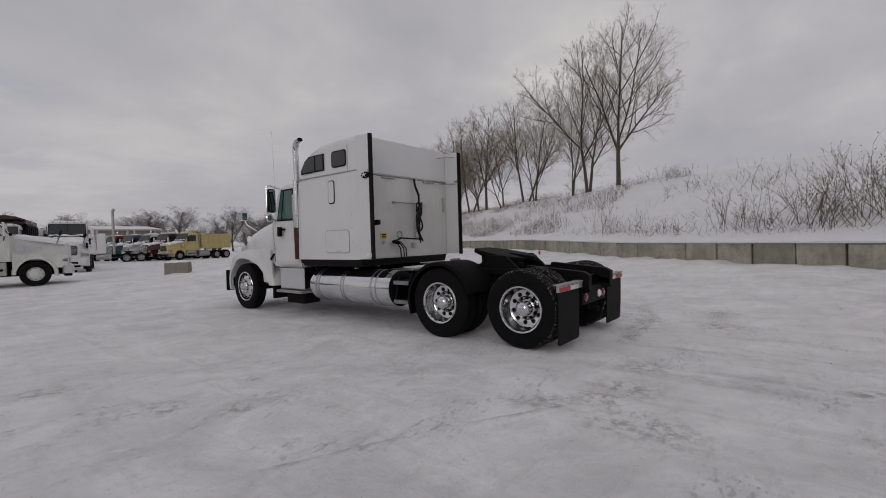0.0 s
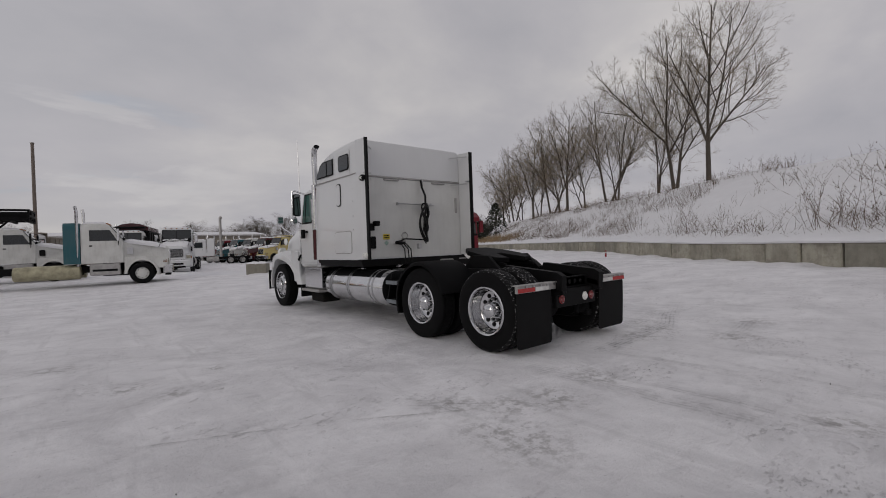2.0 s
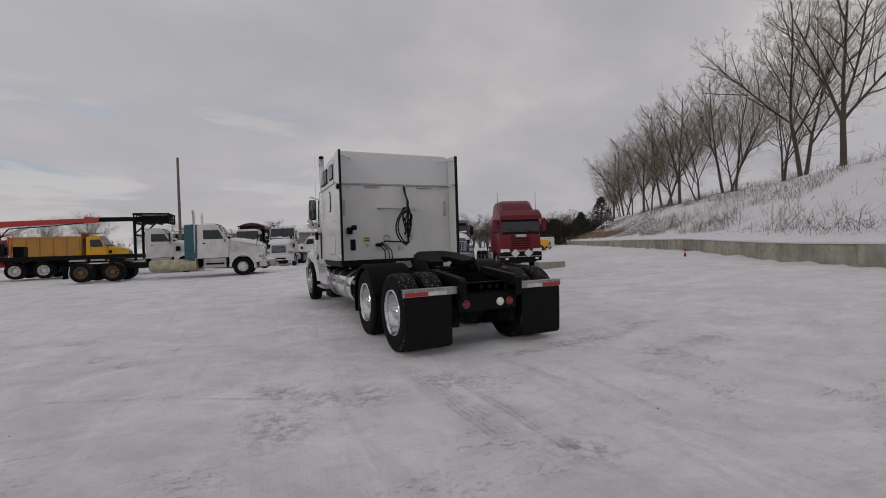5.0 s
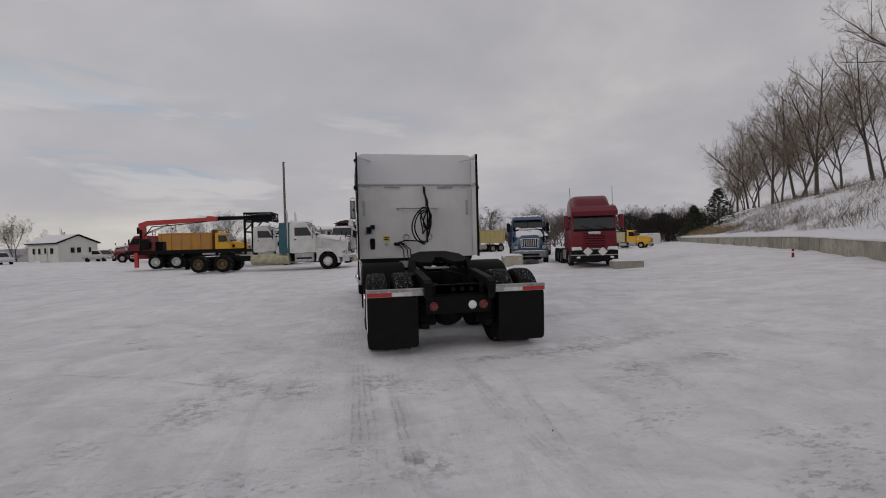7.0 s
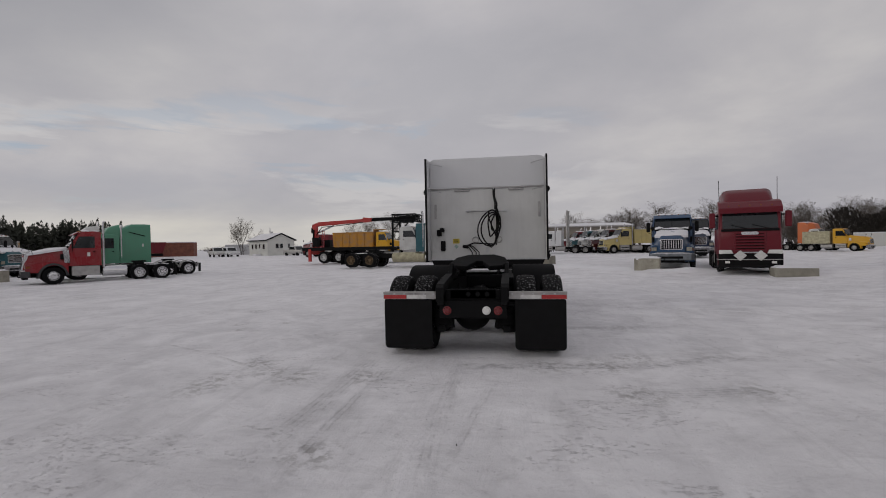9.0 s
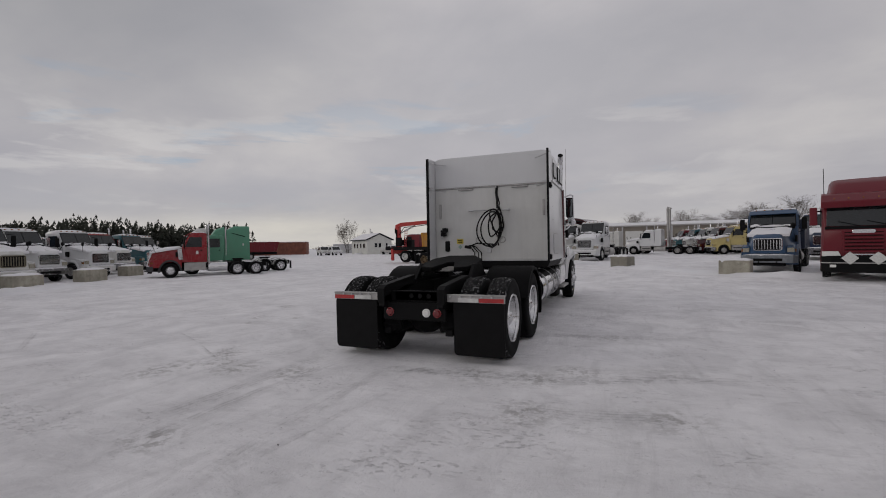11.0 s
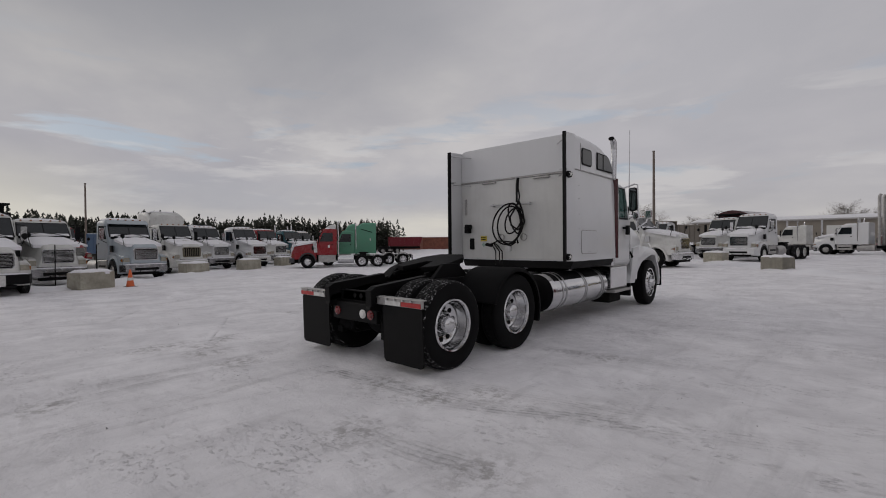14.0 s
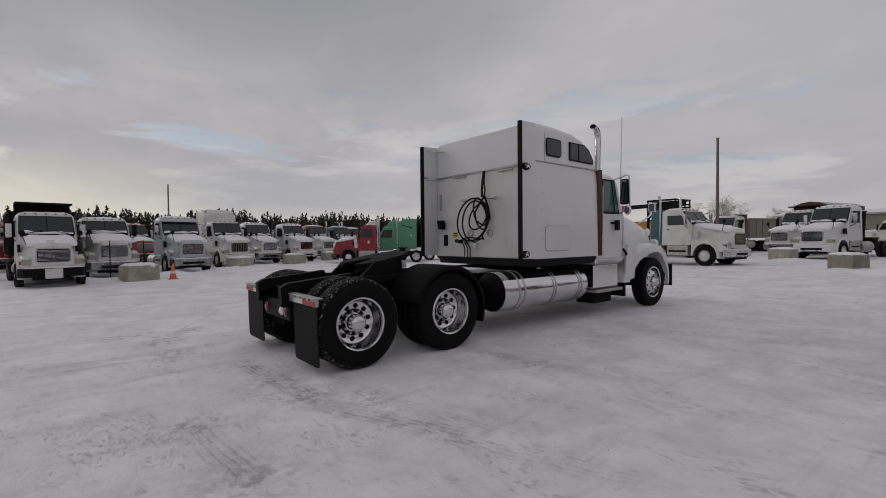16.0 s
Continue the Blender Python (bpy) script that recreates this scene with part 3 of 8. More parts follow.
# ---- wheels ----
def tyre_mesh(r=0.515, w=0.265, rim=0.288, lugs=True, seg=56):
    h = w / 2
    prof = [(rim - 0.02, -h * 0.72), (rim + 0.02, -h * 0.86), (rim + 0.09, -h), (r - 0.09, -h * 1.0), (r - 0.03, -h * 0.93), (r - 0.008, -h * 0.82),
            (r, -h * 0.55), (r - 0.012, -h * 0.52), (r - 0.012, -h * 0.46), (r, -h * 0.43), (r + 0.003, 0), (r, h * 0.43), (r - 0.012, h * 0.46),
            (r - 0.012, h * 0.52), (r, h * 0.55), (r - 0.008, h * 0.82), (r - 0.03, h * 0.93), (r - 0.09, h), (rim + 0.09, h), (rim + 0.02, h * 0.86), (rim - 0.02, h * 0.72)]
    bm = lathe(prof, seg)
    for f in bm.faces:
        c = f.calc_center_median()
        f.material_index = 1 if math.hypot(c.y, c.z) > r - 0.022 and abs(c.x) < h * 0.9 else 0
        f.smooth = True
    if lugs:
        n = 44
        for row, (xa, xb) in enumerate(((-0.9, -0.56), (-0.42, -0.06), (0.06, 0.42), (0.56, 0.9))):
            for i in range(n if row in (1, 2) else 0):
                a = 2 * math.pi * (i + 0.5 * (row % 2)) / n
                m = Matrix.Rotation(a, 4, "X") @ Matrix.Translation(((xa + xb) / 2 * h, 0, r - 0.005 - (0.007 if row in (0, 3) else 0)))
                res = bmesh.ops.create_cube(bm, size=1.0, matrix=m @ Matrix.Rotation(radians(14 if row % 2 else -14), 4, "Z") @ Matrix.Diagonal(((xb - xa) * h, 0.046, 0.014, 1)))
                for f in {f for v in res["verts"] for f in v.link_faces}:
                    f.material_index = 1
    return bm


def rear_rim():
    """Deep-dished outer disc of a dual wheel; the outside looks towards +x."""
    return lathe([(0.310, 0.122), (0.302, 0.134), (0.284, 0.128), (0.275, 0.10), (0.266, 0.02), (0.250, -0.005), (0.243, -0.03), (0.222, -0.045),
                  (0.158, -0.055), (0.146, -0.075), (0.115, -0.075), (0.11, -0.06), (0.09, -0.06), (0.09, -0.13), (0.28, -0.13), (0.310, -0.115)], 48)


def front_rim():
    return lathe([(0.335, 0.115), (0.325, 0.125), (0.305, 0.118), (0.296, 0.09), (0.285, 0.06), (0.265, 0.075), (0.235, 0.095), (0.17, 0.125), (0.15, 0.12),
                  (0.14, 0.12), (0.12, 0.10), (0.10, -0.10), (0.30, -0.13), (0.335, -0.115)], 48)


def far_rim(rear):
    if rear:
        return lathe([(0.315, 0.12), (0.29, 0.11), (0.28, 0.0), (0.24, -0.04), (0.14, -0.04), (0.11, 0.0), (0.10, 0.05), (0.0, 0.055)], 20)
    return lathe([(0.315, 0.11), (0.29, 0.09), (0.275, 0.03), (0.24, 0.05), (0.15, 0.09), (0.11, 0.09), (0.10, 0.13), (0.0, 0.135)], 20)


def disc(r, t, seg=14, x=0.0):
    return lathe([(0.0, x - t / 2), (r, x - t / 2), (r, x + t / 2), (0.0, x + t / 2)], seg)


# ---- the white sleeper tractor ----
# drawn length or height and the true one, along the tractor
LENGTHS = ((-2.0, -1.99), (-1.9, -1.89), (-1.32, -1.33), (0.0, -0.01), (0.60, 0.62), (0.95, 1.05), (1.02, 1.27), (1.11, 1.35), (1.285, 1.65), (1.64, 1.93), (2.02, 2.29), (2.99, 3.40), (3.10, 3.51), (3.80, 4.10), (4.34, 4.60), (5.15, 5.61), (5.92, 6.56), (6.1, 6.76))
HEIGHTS = ((1.2, 1.2), (1.75, 1.74), (2.07, 2.12), (2.43, 2.51), (3.1, 3.175), (3.45, 3.43))


def air_hoses(T):
    """Black air lines slung from a hook; the coil hangs slantwise, its outer side clear of the rear panel."""
    hx, hy = 0.27, 1.60

    def at(a, z, out=0.0):
        return (hx - 0.73 * a + 0.69 * out, hy - 0.69 * a - 0.73 * out, z)

    def coil(ca, cz, ra, rz, turn=0.0, start=0.0, stop=360.0, n=36, wave=0.05):
        pts = []
        for i in range(n + 1):
            g = radians(start + (stop - start) * i / n)
            u, v = ra * math.cos(g), rz * math.sin(g)
            k = radians(turn)
            pts.append(at(ca + u * math.cos(k) - v * math.sin(k), cz + u * math.sin(k) + v * math.cos(k), wave * math.sin(2 * g + ca * 19)))
        return pts
    part("hose_strap", tube([(0.15, 1.60, 2.58), (0.15, 1.57, 2.44), at(0.12, 2.28), at(0.12, 2.14)], 0.020, 8), HOSE, T, "black rubber strap", smooth=True)
    part("hose_strap", tube([(0.17, 1.60, 2.57), (0.17, 1.58, 2.40), at(0.07, 2.25), at(0.09, 2.10)], 0.014, 8), HOSE, T, "black rubber strap", smooth=True)
    for ca, cz, ra, rz, turn in ((0.28, 1.76, 0.25, 0.36, 14), (0.25, 1.74, 0.20, 0.33, 6), (0.15, 1.86, 0.10, 0.27, -12), (0.18, 1.82, 0.13, 0.24, 24)):
        part("air_hose", tube(coil(ca, cz, ra, rz, turn), 0.014, 8), HOSE, T, "coiled black air hose", smooth=True)
    part("air_hose", tube([at(0.08, 2.16), at(0.16, 2.02, 0.02), at(0.24, 1.88, 0.01), at(0.22, 1.74), at(0.10, 1.66, -0.01), at(0.02, 1.74), at(0.06, 1.90)], 0.016, 8), HOSE, T, smooth=True)
    part("air_hose", tube([at(0.08, 2.16), at(0.02, 1.98, 0.02), at(-0.01, 1.80, 0.01), at(0.05, 1.62), at(0.12, 1.50), at(0.10, 1.42)], 0.016, 8), HOSE, T, smooth=True)
    part("air_hose", tube([at(0.34, 1.42), at(0.24, 1.38, 0.01), at(0.14, 1.44), (-0.12, 1.55, 1.46), (-0.26, 1.58, 1.47), (-0.40, 1.60, 1.42)], 0.014, 8), HOSE, T, smooth=True)
    for x0, x1, z1 in ((-0.40, -0.22, 1.05), (-0.43, -0.30, 1.03), (-0.37, -0.16, 1.04)):
        part("air_line", tube([(x0, 1.61, 1.43), (0.5 * (x0 + x1) - 0.02, 1.57, 1.40), (x1, 1.56, 1.28), (x1 + 0.01, 1.55, z1)], 0.011, 8), HOSE, T, smooth=True)


def true_lengths(T):
    """Brings all but the wheels from the drawn lengths, widths and heights to the true ones."""
    la, lb = zip(*LENGTHS)
    ha, hb = zip(*HEIGHTS)
    at = {T: Matrix()}
    for ob in T.children_recursive:
        at[ob] = at[ob.parent] @ ob.matrix_basis
    for ob in T.children_recursive:
        if ob.data is None or ob.parent.name.startswith("wheel"):
            continue
        ob.data.transform(at[ob])
        ob.matrix_basis = Matrix()
        co = np.empty(len(ob.data.vertices) * 3)
        ob.data.vertices.foreach_get("co", co)
        co = co.reshape(-1, 3)
        x, y, z = co.T.copy()
        body_ = np.clip((z - 0.98) / 0.14, 0, 1) * np.clip((y - 0.9) / 0.1, 0, 1)
        co[:, 0] = x * (1 + 0.055 * body_)
        co[:, 1] = np.interp(y, la, lb)
        co[:, 2] = np.where(y > 0.95, np.where(z > 1.2, np.interp(z, ha, hb) + np.maximum(z - 3.45, 0), z), z)
        ob.data.vertices.foreach_set("co", co.ravel())
        ob.data.update()


def main_truck():
    T = thing("sleeper_tractor", "white long-nose sleeper tractor with polished tanks and black chassis on snow", "truck")

    proto = {}

    def put_wheel(x, y, side, rear):
        turn = 0 if side > 0 else 180
        w_ = new("wheel")
        w_.parent = T
        w_.matrix_basis = pose(x * side, y, 0.503, 0, 0, turn) @ Matrix.Scale(0.985, 4)
        spin = pose(0, 0, 0, (y * 47 + x * 90) % 360, 0, 0)
        key = ("rear_snowy" if y < -1 else "rear") if rear else "front"
        if key not in proto:
            d = {}
            snowy = key == "rear_snowy"
            d["tyre"] = part("tyre", tyre_mesh(), [RUBBER, TREAD if snowy else RUBBER], w_, "black rubber tyre with snow in the tread" if snowy else "black rubber tyre")
            # black disc that darkens the nut face round the hub
            d["dark"] = part("hub_recess", disc(0.146, 0.008, 28, -0.070), BLACK, w_) if rear else None
            d["rim"] = part("rim", rear_rim() if rear else front_rim(), CHROME, w_, "polished aluminium rim", smooth=True)
            hub = lathe([(0.098, -0.06), (0.098, 0.06), (0.09, 0.08), (0.055, 0.105), (0.0, 0.115)] if rear else
                        [(0.10, 0.10), (0.10, 0.135), (0.085, 0.15), (0.075, 0.20), (0.055, 0.215), (0.0, 0.22)], 28)
            d["hub"] = part("hub_cap", hub, CHROME, w_, "chrome hub cap", smooth=True)
            # black disc on the solid rim paints the dark of a hand hole
            d["hole"] = part("hand_hole", disc(0.029 if rear else 0.025, 0.014), BLACK, w_)
            d["nut"] = part("wheel_nut", lathe([(0.0, 0.0), (0.017, 0.0), (0.017, 0.035), (0.012, 0.05), (0.0, 0.052)], 6), STEEL, w_)
            for k in ("tyre", "rim", "hub"):
                d[k].matrix_basis = spin
            proto[key] = d
            fresh = True
        else:
            d = proto[key]
            for k in ("tyre", "rim", "hub"):
                again(d[k], w_, spin)
            fresh = False
            if rear:
                again(d["dark"], w_, Matrix())
        nh = 10
        for i in range(nh):
            a = 360 / nh * i
            rr, xx = (0.190, -0.050) if rear else (0.235, 0.092)
            m = spin @ pose(0, 0, 0, a, 0, 0) @ pose(xx, 0, rr)
            if fresh and i == 0:
                d["hole"].matrix_basis = m
            else:
                again(d["hole"], w_, m)
            m = spin @ pose(0, 0, 0, a + 18, 0, 0) @ pose(-0.072 if rear else 0.115, 0, 0.130 if rear else 0.155)
            if fresh and i == 0:
                d["nut"].matrix_basis = m
            else:
                again(d["nut"], w_, m)
        if rear:
            again(d["tyre"], w_, pose(-0.345, 0, 0, 30, 0, 0), "inner_tyre")
        return w_
    for side in (-1, 1):
        put_wheel(1.02, -0.01, side, True)
        put_wheel(1.02, -1.33, side, True)
        put_wheel(1.03, 5.61, side, False)

    # frame
    for side in (-1, 1):
        bm = prism([(-1.62, 0.60), (6.0, 0.60), (6.0, 0.88), (-1.35, 0.90), (-1.95, 0.80), (-1.98, 0.68)], "x", side * 0.40 - 0.04, side * 0.40 + 0.04, 0.008)
        part("frame_rail", bm, BLACK, T)
        part("loading_ramp", prism([(-1.98, 0.90), (-1.9, 0.945), (-1.05, 1.02), (-1.0, 0.90), (-1.97, 0.72)], "x", side * 0.41 - 0.05, side * 0.41 + 0.05, 0.004), BLACK, T,
             "sloped black ramp on the frame end")
        # fifth-wheel slide rail
        part("slide_rail", box(side * 0.47 - 0.05, side * 0.47 + 0.05, -1.2, 0.6, 0.88, 0.97, 0.01), BLACK, T)
    for y in (-1.76, 0.9, 2.6, 4.2):
        part("crossmember", box(-0.36, 0.36, y - 0.04, y + 0.04, 0.62, 0.86, 0.01), BLACK, T)
    part("end_plate", box(-0.43, 0.43, -1.87, -1.81, 0.50, 0.72, 0.01), BLACK, T, "black plate with tail lamps")
    bracket = part("tail_bracket", box(-0.30, 0.30, -1.80, -1.74, 0.735, 0.865, 0.01), BLACK_SATIN, T, "black bracket with black discs drawn as holes")
    # black discs paint the dark of round holes on the solid bracket
    for x in (-0.06, 0.06, 0.18):
        part("bracket_hole", disc(0.032, 0.006, 16), BLACK, bracket).matrix_basis = pose(x, -1.803, 0.80, 0, 0, -90)
    for x, mat, lab, r in ((-0.33, LAMP_RED, "red tail lamp", 0.044), (0.32, LAMP_RED, "red tail lamp", 0.044), (0.175, LAMP_WHITE, "white reversing lamp", 0.042)):
        ob = part("tail_lamp", lathe([(0.0, 0.03), (r * 0.8, 0.025), (r, 0.01), (r + 0.012, 0.008), (r + 0.012, -0.01), (0.0, -0.01)], 20), mat, T, lab, smooth=True)
        ob.matrix_basis = pose(x, -1.872, 0.60, 0, 0, -90)
    # axles, differentials, suspension
    for y in (0.0, -1.32):
        part("axle", tube([(-0.95, y, 0.50), (0.95, y, 0.50)], 0.105, 14), BLACK, T, smooth=True)
        # added underbody parts that also darken the view between the mudflaps
        for side in (-1, 1):
            part("brake_chamber", tube([(side * 0.52, y - 0.18, 0.40), (side * 0.30, y - 0.20, 0.40)], 0.09, 12), BLACK, T, smooth=True)
            part("spring_seat", box(side * 0.46 - 0.09, side * 0.46 + 0.09, y - 0.22, y + 0.22, 0.26, 0.62, 0.03), BLACK, T)
            part("shock_absorber", tube([(side * 0.30, y - 0.32, 0.34), (side * 0.40, y - 0.40, 0.85)], 0.04, 8), BLACK, T, smooth=True)
        bm = bmesh.new()
        bmesh.ops.create_uvsphere(bm, u_segments=18, v_segments=12, radius=0.26, matrix=pose(-0.05, y, 0.50) @ Matrix.Diagonal((1.0, 0.9, 0.95, 1)))
        tube([(-0.05, y, 0.56), (-0.05, y + 0.42, 0.62)], 0.09, 12, bm)
        part("differential", bm, BLACK, T, smooth=True)
        for side in (-1, 1):
            part("air_spring", lathe([(0.0, -0.13), (0.12, -0.12), (0.14, -0.05), (0.12, 0.0), (0.14, 0.06), (0.11, 0.13), (0.0, 0.13)], 18), RUBBER, T, smooth=True).matrix_basis = \
                pose(side * 0.42, y - 0.30, 0.47, 0, 90, 0)
            part("suspension_arm", prism([(y - 0.45, 0.30), (y + 0.5, 0.42), (y + 0.5, 0.50), (y - 0.45, 0.38)], "x", side * 0.38, side * 0.48, 0.01), BLACK, T)
    part("front_axle", box(-0.85, 0.85, 5.07, 5.23, 0.40, 0.52, 0.02), BLACK, T)
    # unseen gearbox, tanks, pipe and tray, added to block light underneath
    part("gearbox", loft([hull_section(2.5, 0.22, 0.20, 0.45, 0.90, 0.08), hull_section(3.0, 0.34, 0.30, 0.40, 0.98, 0.10), hull_section(3.62, 0.38, 0.34, 0.40, 1.02, 0.10)]), GRIME, T, "added gearbox shape that darkens the underside", smooth=True)
    for x in (-0.24, 0.24):
        part("frame_air_tank", tube([(x, 0.75, 0.50), (x, 2.1, 0.50)], 0.13, 14), BLACK, T, smooth=True)
    part("exhaust_cross_pipe", tube([(-0.95, 2.85, 0.62), (0.95, 2.85, 0.62)], 0.09, 12), GRIME, T, smooth=True)
    part("battery_tray", box(-0.36, 0.36, 2.1, 2.45, 0.42, 0.80, 0.02), BLACK, T)
    part("drive_shaft", tube([(-0.05, 0.42, 0.62), (-0.02, 3.6, 0.68)], 0.055, 12), BLACK, T, smooth=True)
    part("engine_block", box(-0.42, 0.42, 3.6, 5.5, 0.50, 1.05, 0.05), GRIME, T, "dirty underside of the engine and gearbox")
    for side in (-1, 1):
        part("air_tank", tube([(side * 0.62, 0.72, 0.60), (side * 0.62, 1.0, 0.60)], 0.12, 16), BLACK, T, smooth=True)

    # fifth wheel: a plate with a slot to the rear, on a bracket
    plate = [(-0.44, -0.62), (-0.40, -0.28), (-0.22, -0.04), (0.22, -0.04), (0.40, -0.28), (0.44, -0.60), (0.36, -0.86), (0.17, -0.92), (0.05, -0.55), (-0.05, -0.55), (-0.17, -0.92), (-0.36, -0.86)]
    bm = prism(plate, "z", -0.035, 0.035, 0.012)
    fifth = part("fifth_wheel_plate", bm, BLACK_SATIN, T, "greasy black fifth-wheel plate")
    fifth.matrix_basis = pose(0, -0.50, 1.145, 10, 0, 0) @ pose(0, 0.55, 0)
    for side in (-1, 1):
        part("fifth_wheel_bracket", prism([(-0.95, 0.94), (-0.15, 0.94), (-0.40, 1.16), (-0.70, 1.16)], "x", side * 0.42 - 0.03, side * 0.42 + 0.03, 0.008), BLACK, T)
        rib = prism([(-0.92, 0.99), (-0.2, 1.04), (-0.2, 1.16), (-0.6, 1.09), (-0.92, 1.04)], "x", side * 0.30 - 0.02, side * 0.30 + 0.02, 0.008)
        part("plate_rib", rib, BLACK, T)
    part("deck_plate", box(-0.55, 0.55, 0.95, 1.26, 0.90, 0.93, 0.006), STEEL, T, "tread-plate step behind the sleeper")

    # quarter fenders over the front drive wheels, mudflaps
    for side in (-1, 1):
        sections = []
        for i in range(25):
            a = radians(-22 + (165 + 22) * i / 24)
            ring = []
            for r_, x in ((0.565, 0.50), (0.585, 0.52), (0.585, 1.14), (0.57, 1.17), (0.53, 1.175), (0.53, 1.16), (0.562, 1.13), (0.562, 0.50)):
                ring.append((side * x, r_ * math.cos(a), 0.515 + r_ * math.sin(a)))
            sections.append(ring)
        part("quarter_fender", loft(sections), BLACK_SATIN, T, "rounded black plastic fender over the drive wheel", smooth=True)
        part("fender_bracket", tube([(side * 0.44, 0.40, 0.72), (side * 1.0, 0.42, 0.85)], 0.022, 8), BLACK, T)
        xo, xi = (1.17, 0.44)
        part("flap_hanger", box(*sorted((side * xi, side * xo)), -1.885, -1.845, 0.745, 0.825, 0.006), DULL_ALU, T, "bright metal mudflap hanger")
        part("hanger_lip", box(*sorted((side * xi, side * xo)), -1.90, -1.80, 0.825, 0.838, 0.004), DULL_ALU, T)
        part("red_marker", box(*sorted((side * 0.86, side * 1.16)), -1.892, -1.886, 0.752, 0.800), TAPE_RED, T, "red reflective tape")
        part("white_marker", box(*sorted((side * 0.60, side * 0.85)), -1.892, -1.886, 0.752, 0.800), TAPE_WHITE, T, "white reflective tape")
        for k in range(5):
            part("hanger_bolt", disc(0.013, 0.02, 8), STEEL, T).matrix_basis = pose(side * (0.50 + 0.13 * k), -1.892, 0.815, 0, 0, 90)
        fl = prism(round_rect(*sorted((side * 0.53, side * 1.16)), 0.10, 0.76, 0.05), "y", -1.868, -1.856)
        bmesh.ops.subdivide_edges(fl, edges=fl.edges[:], cuts=1)
        for v in fl.verts:
            v.co.y += 0.05 * (0.76 - v.co.z) ** 2 * (1 if side > 0 else 0.6)
        part("mudflap", fl, FLAP, T, "black rubber mudflap")

    # sleeper: roof falls towards the front, side extenders stand past the rear wall
    roof = [(1.30, 3.16), (1.55, 3.19), (1.95, 3.18), (2.38, 3.135), (2.62, 3.065), (2.78, 2.94), (2.90, 2.80), (2.97, 2.60)]
    secs = [hull_section(y, 1.13, 1.13 - 0.02 * i / 7, 1.12, z, 0.16 if i else 0.14) for i, (y, z) in enumerate(roof)]
    secs.append(hull_section(2.99, 1.13, 1.11, 1.12, 2.40, 0.16))
    part("sleeper_body", loft(secs), WHITE, T, smooth=True)
    part("rear_panel", box(-1.10, 1.10, 1.285, 1.298, 1.14, 2.49, 0.004), WHITE_BACK, T, "flat dull white rear panel")
    part("upper_rear_panel", prism([(-1.10, 2.53), (1.10, 2.53), (1.10, 2.98), (1.0, 3.07), (0.6, 3.115), (-0.6, 3.115), (-1.0, 3.07), (-1.10, 2.98)], "y", 1.284, 1.298, 0.003), WHITE, T)
    part("panel_seam", box(-1.12, 1.12, 1.276, 1.298, 2.497, 2.522, 0.004), DULL_ALU, T, "metal seam strip")
    for x0 in (-0.62, 0.42):
        part("seam_handle", box(x0, x0 + 0.30, 1.262, 1.29, 2.455, 2.485, 0.006), DULL_ALU, T, "small metal hinge cover")
    part("sleeper_skirt", box(-1.10, 1.10, 1.30, 2.98, 0.99, 1.125, 0.01), BLACK, T, "black skirt under the sleeper")
    for side in (-1, 1):
        ext = prism([(1.10, 1.13), (1.30, 1.13), (1.30, 3.12), (1.10, 3.10)], "x", side * 1.108, side * 1.135, 0.006)
        part("side_extender", ext, WHITE, T)
        rub = prism([(1.02, 1.12), (1.11, 1.12), (1.11, 3.11), (1.02, 3.09)], "x", side * 1.112, side * 1.142, 0.006)
        part("rubber_edge", rub, FLAP, T, "black rubber edge of the side extender")
        part("extender_strap", box(*sorted((side * 1.03, side * 1.147)), 1.10, 1.125, 2.50, 2.52), STEEL, T)
        part("strut", tube([(side * 1.11, 1.14, 3.02), (side * 0.86, 1.27, 2.99)], 0.009, 6), STEEL, T)
        part("strut", tube([(side * 1.11, 1.14, 2.47), (side * 0.88, 1.27, 2.45)], 0.009, 6), STEEL, T)
        part("vent_strip", box(side * 1.0 - 0.022, side * 1.0 + 0.022, 1.272, 1.286, 1.95, 2.22, 0.004), DULL_ALU, T)
        # seam along the side and door-like hatch, lamps, rivets
        part("side_seam", box(*sorted((side * 1.12, side * 1.141)), 1.30, 2.985, 2.535, 2.553, 0.003), DULL_ALU, T)
        part("rear_seam", box(*sorted((side * 1.12, side * 1.134)), 1.575, 1.582, 2.555, 3.0), DULL_ALU, T)

        def side_plate(name, outline, mat, depth=0.012, label="", seat=1.128):
            return part(name, prism(outline, "x", *sorted((side * seat, side * (seat + depth))), bevel=0.003), mat, T, label)
        for a, b in ((1.64, 2.02),):
            side_plate("window_rubber", round_rect(a - 0.02, b + 0.02, 2.645, 2.935, 0.06), FLAP)
            side_plate("sleeper_window", round_rect(a, b, 2.665, 2.915, 0.05), GLASS, 0.018, "dark tinted sleeper window")
        win = [(2.25, 2.92), (2.60, 2.92), (2.70, 2.87), (2.83, 2.70), (2.83, 2.655), (2.25, 2.655)]
        side_plate("window_rubber", [(2.23, 2.94), (2.61, 2.94), (2.72, 2.88), (2.855, 2.70), (2.85, 2.635), (2.23, 2.635)], FLAP)
        side_plate("sleeper_window", win, GLASS, 0.018, "dark tinted sleeper window")
        side_plate("window_bar", [(2.44, 2.655), (2.46, 2.655), (2.46, 2.92), (2.44, 2.92)], FLAP, 0.024)
        hatch = round_rect(1.60, 2.24, 1.245, 1.635, 0.06)
        side_plate("hatch_gasket", round_rect(1.588, 2.252, 1.233, 1.647, 0.07), DULL_ALU, 0.008)
        side_plate("luggage_hatch", hatch, WHITE, 0.013, "white luggage hatch with rounded corners")
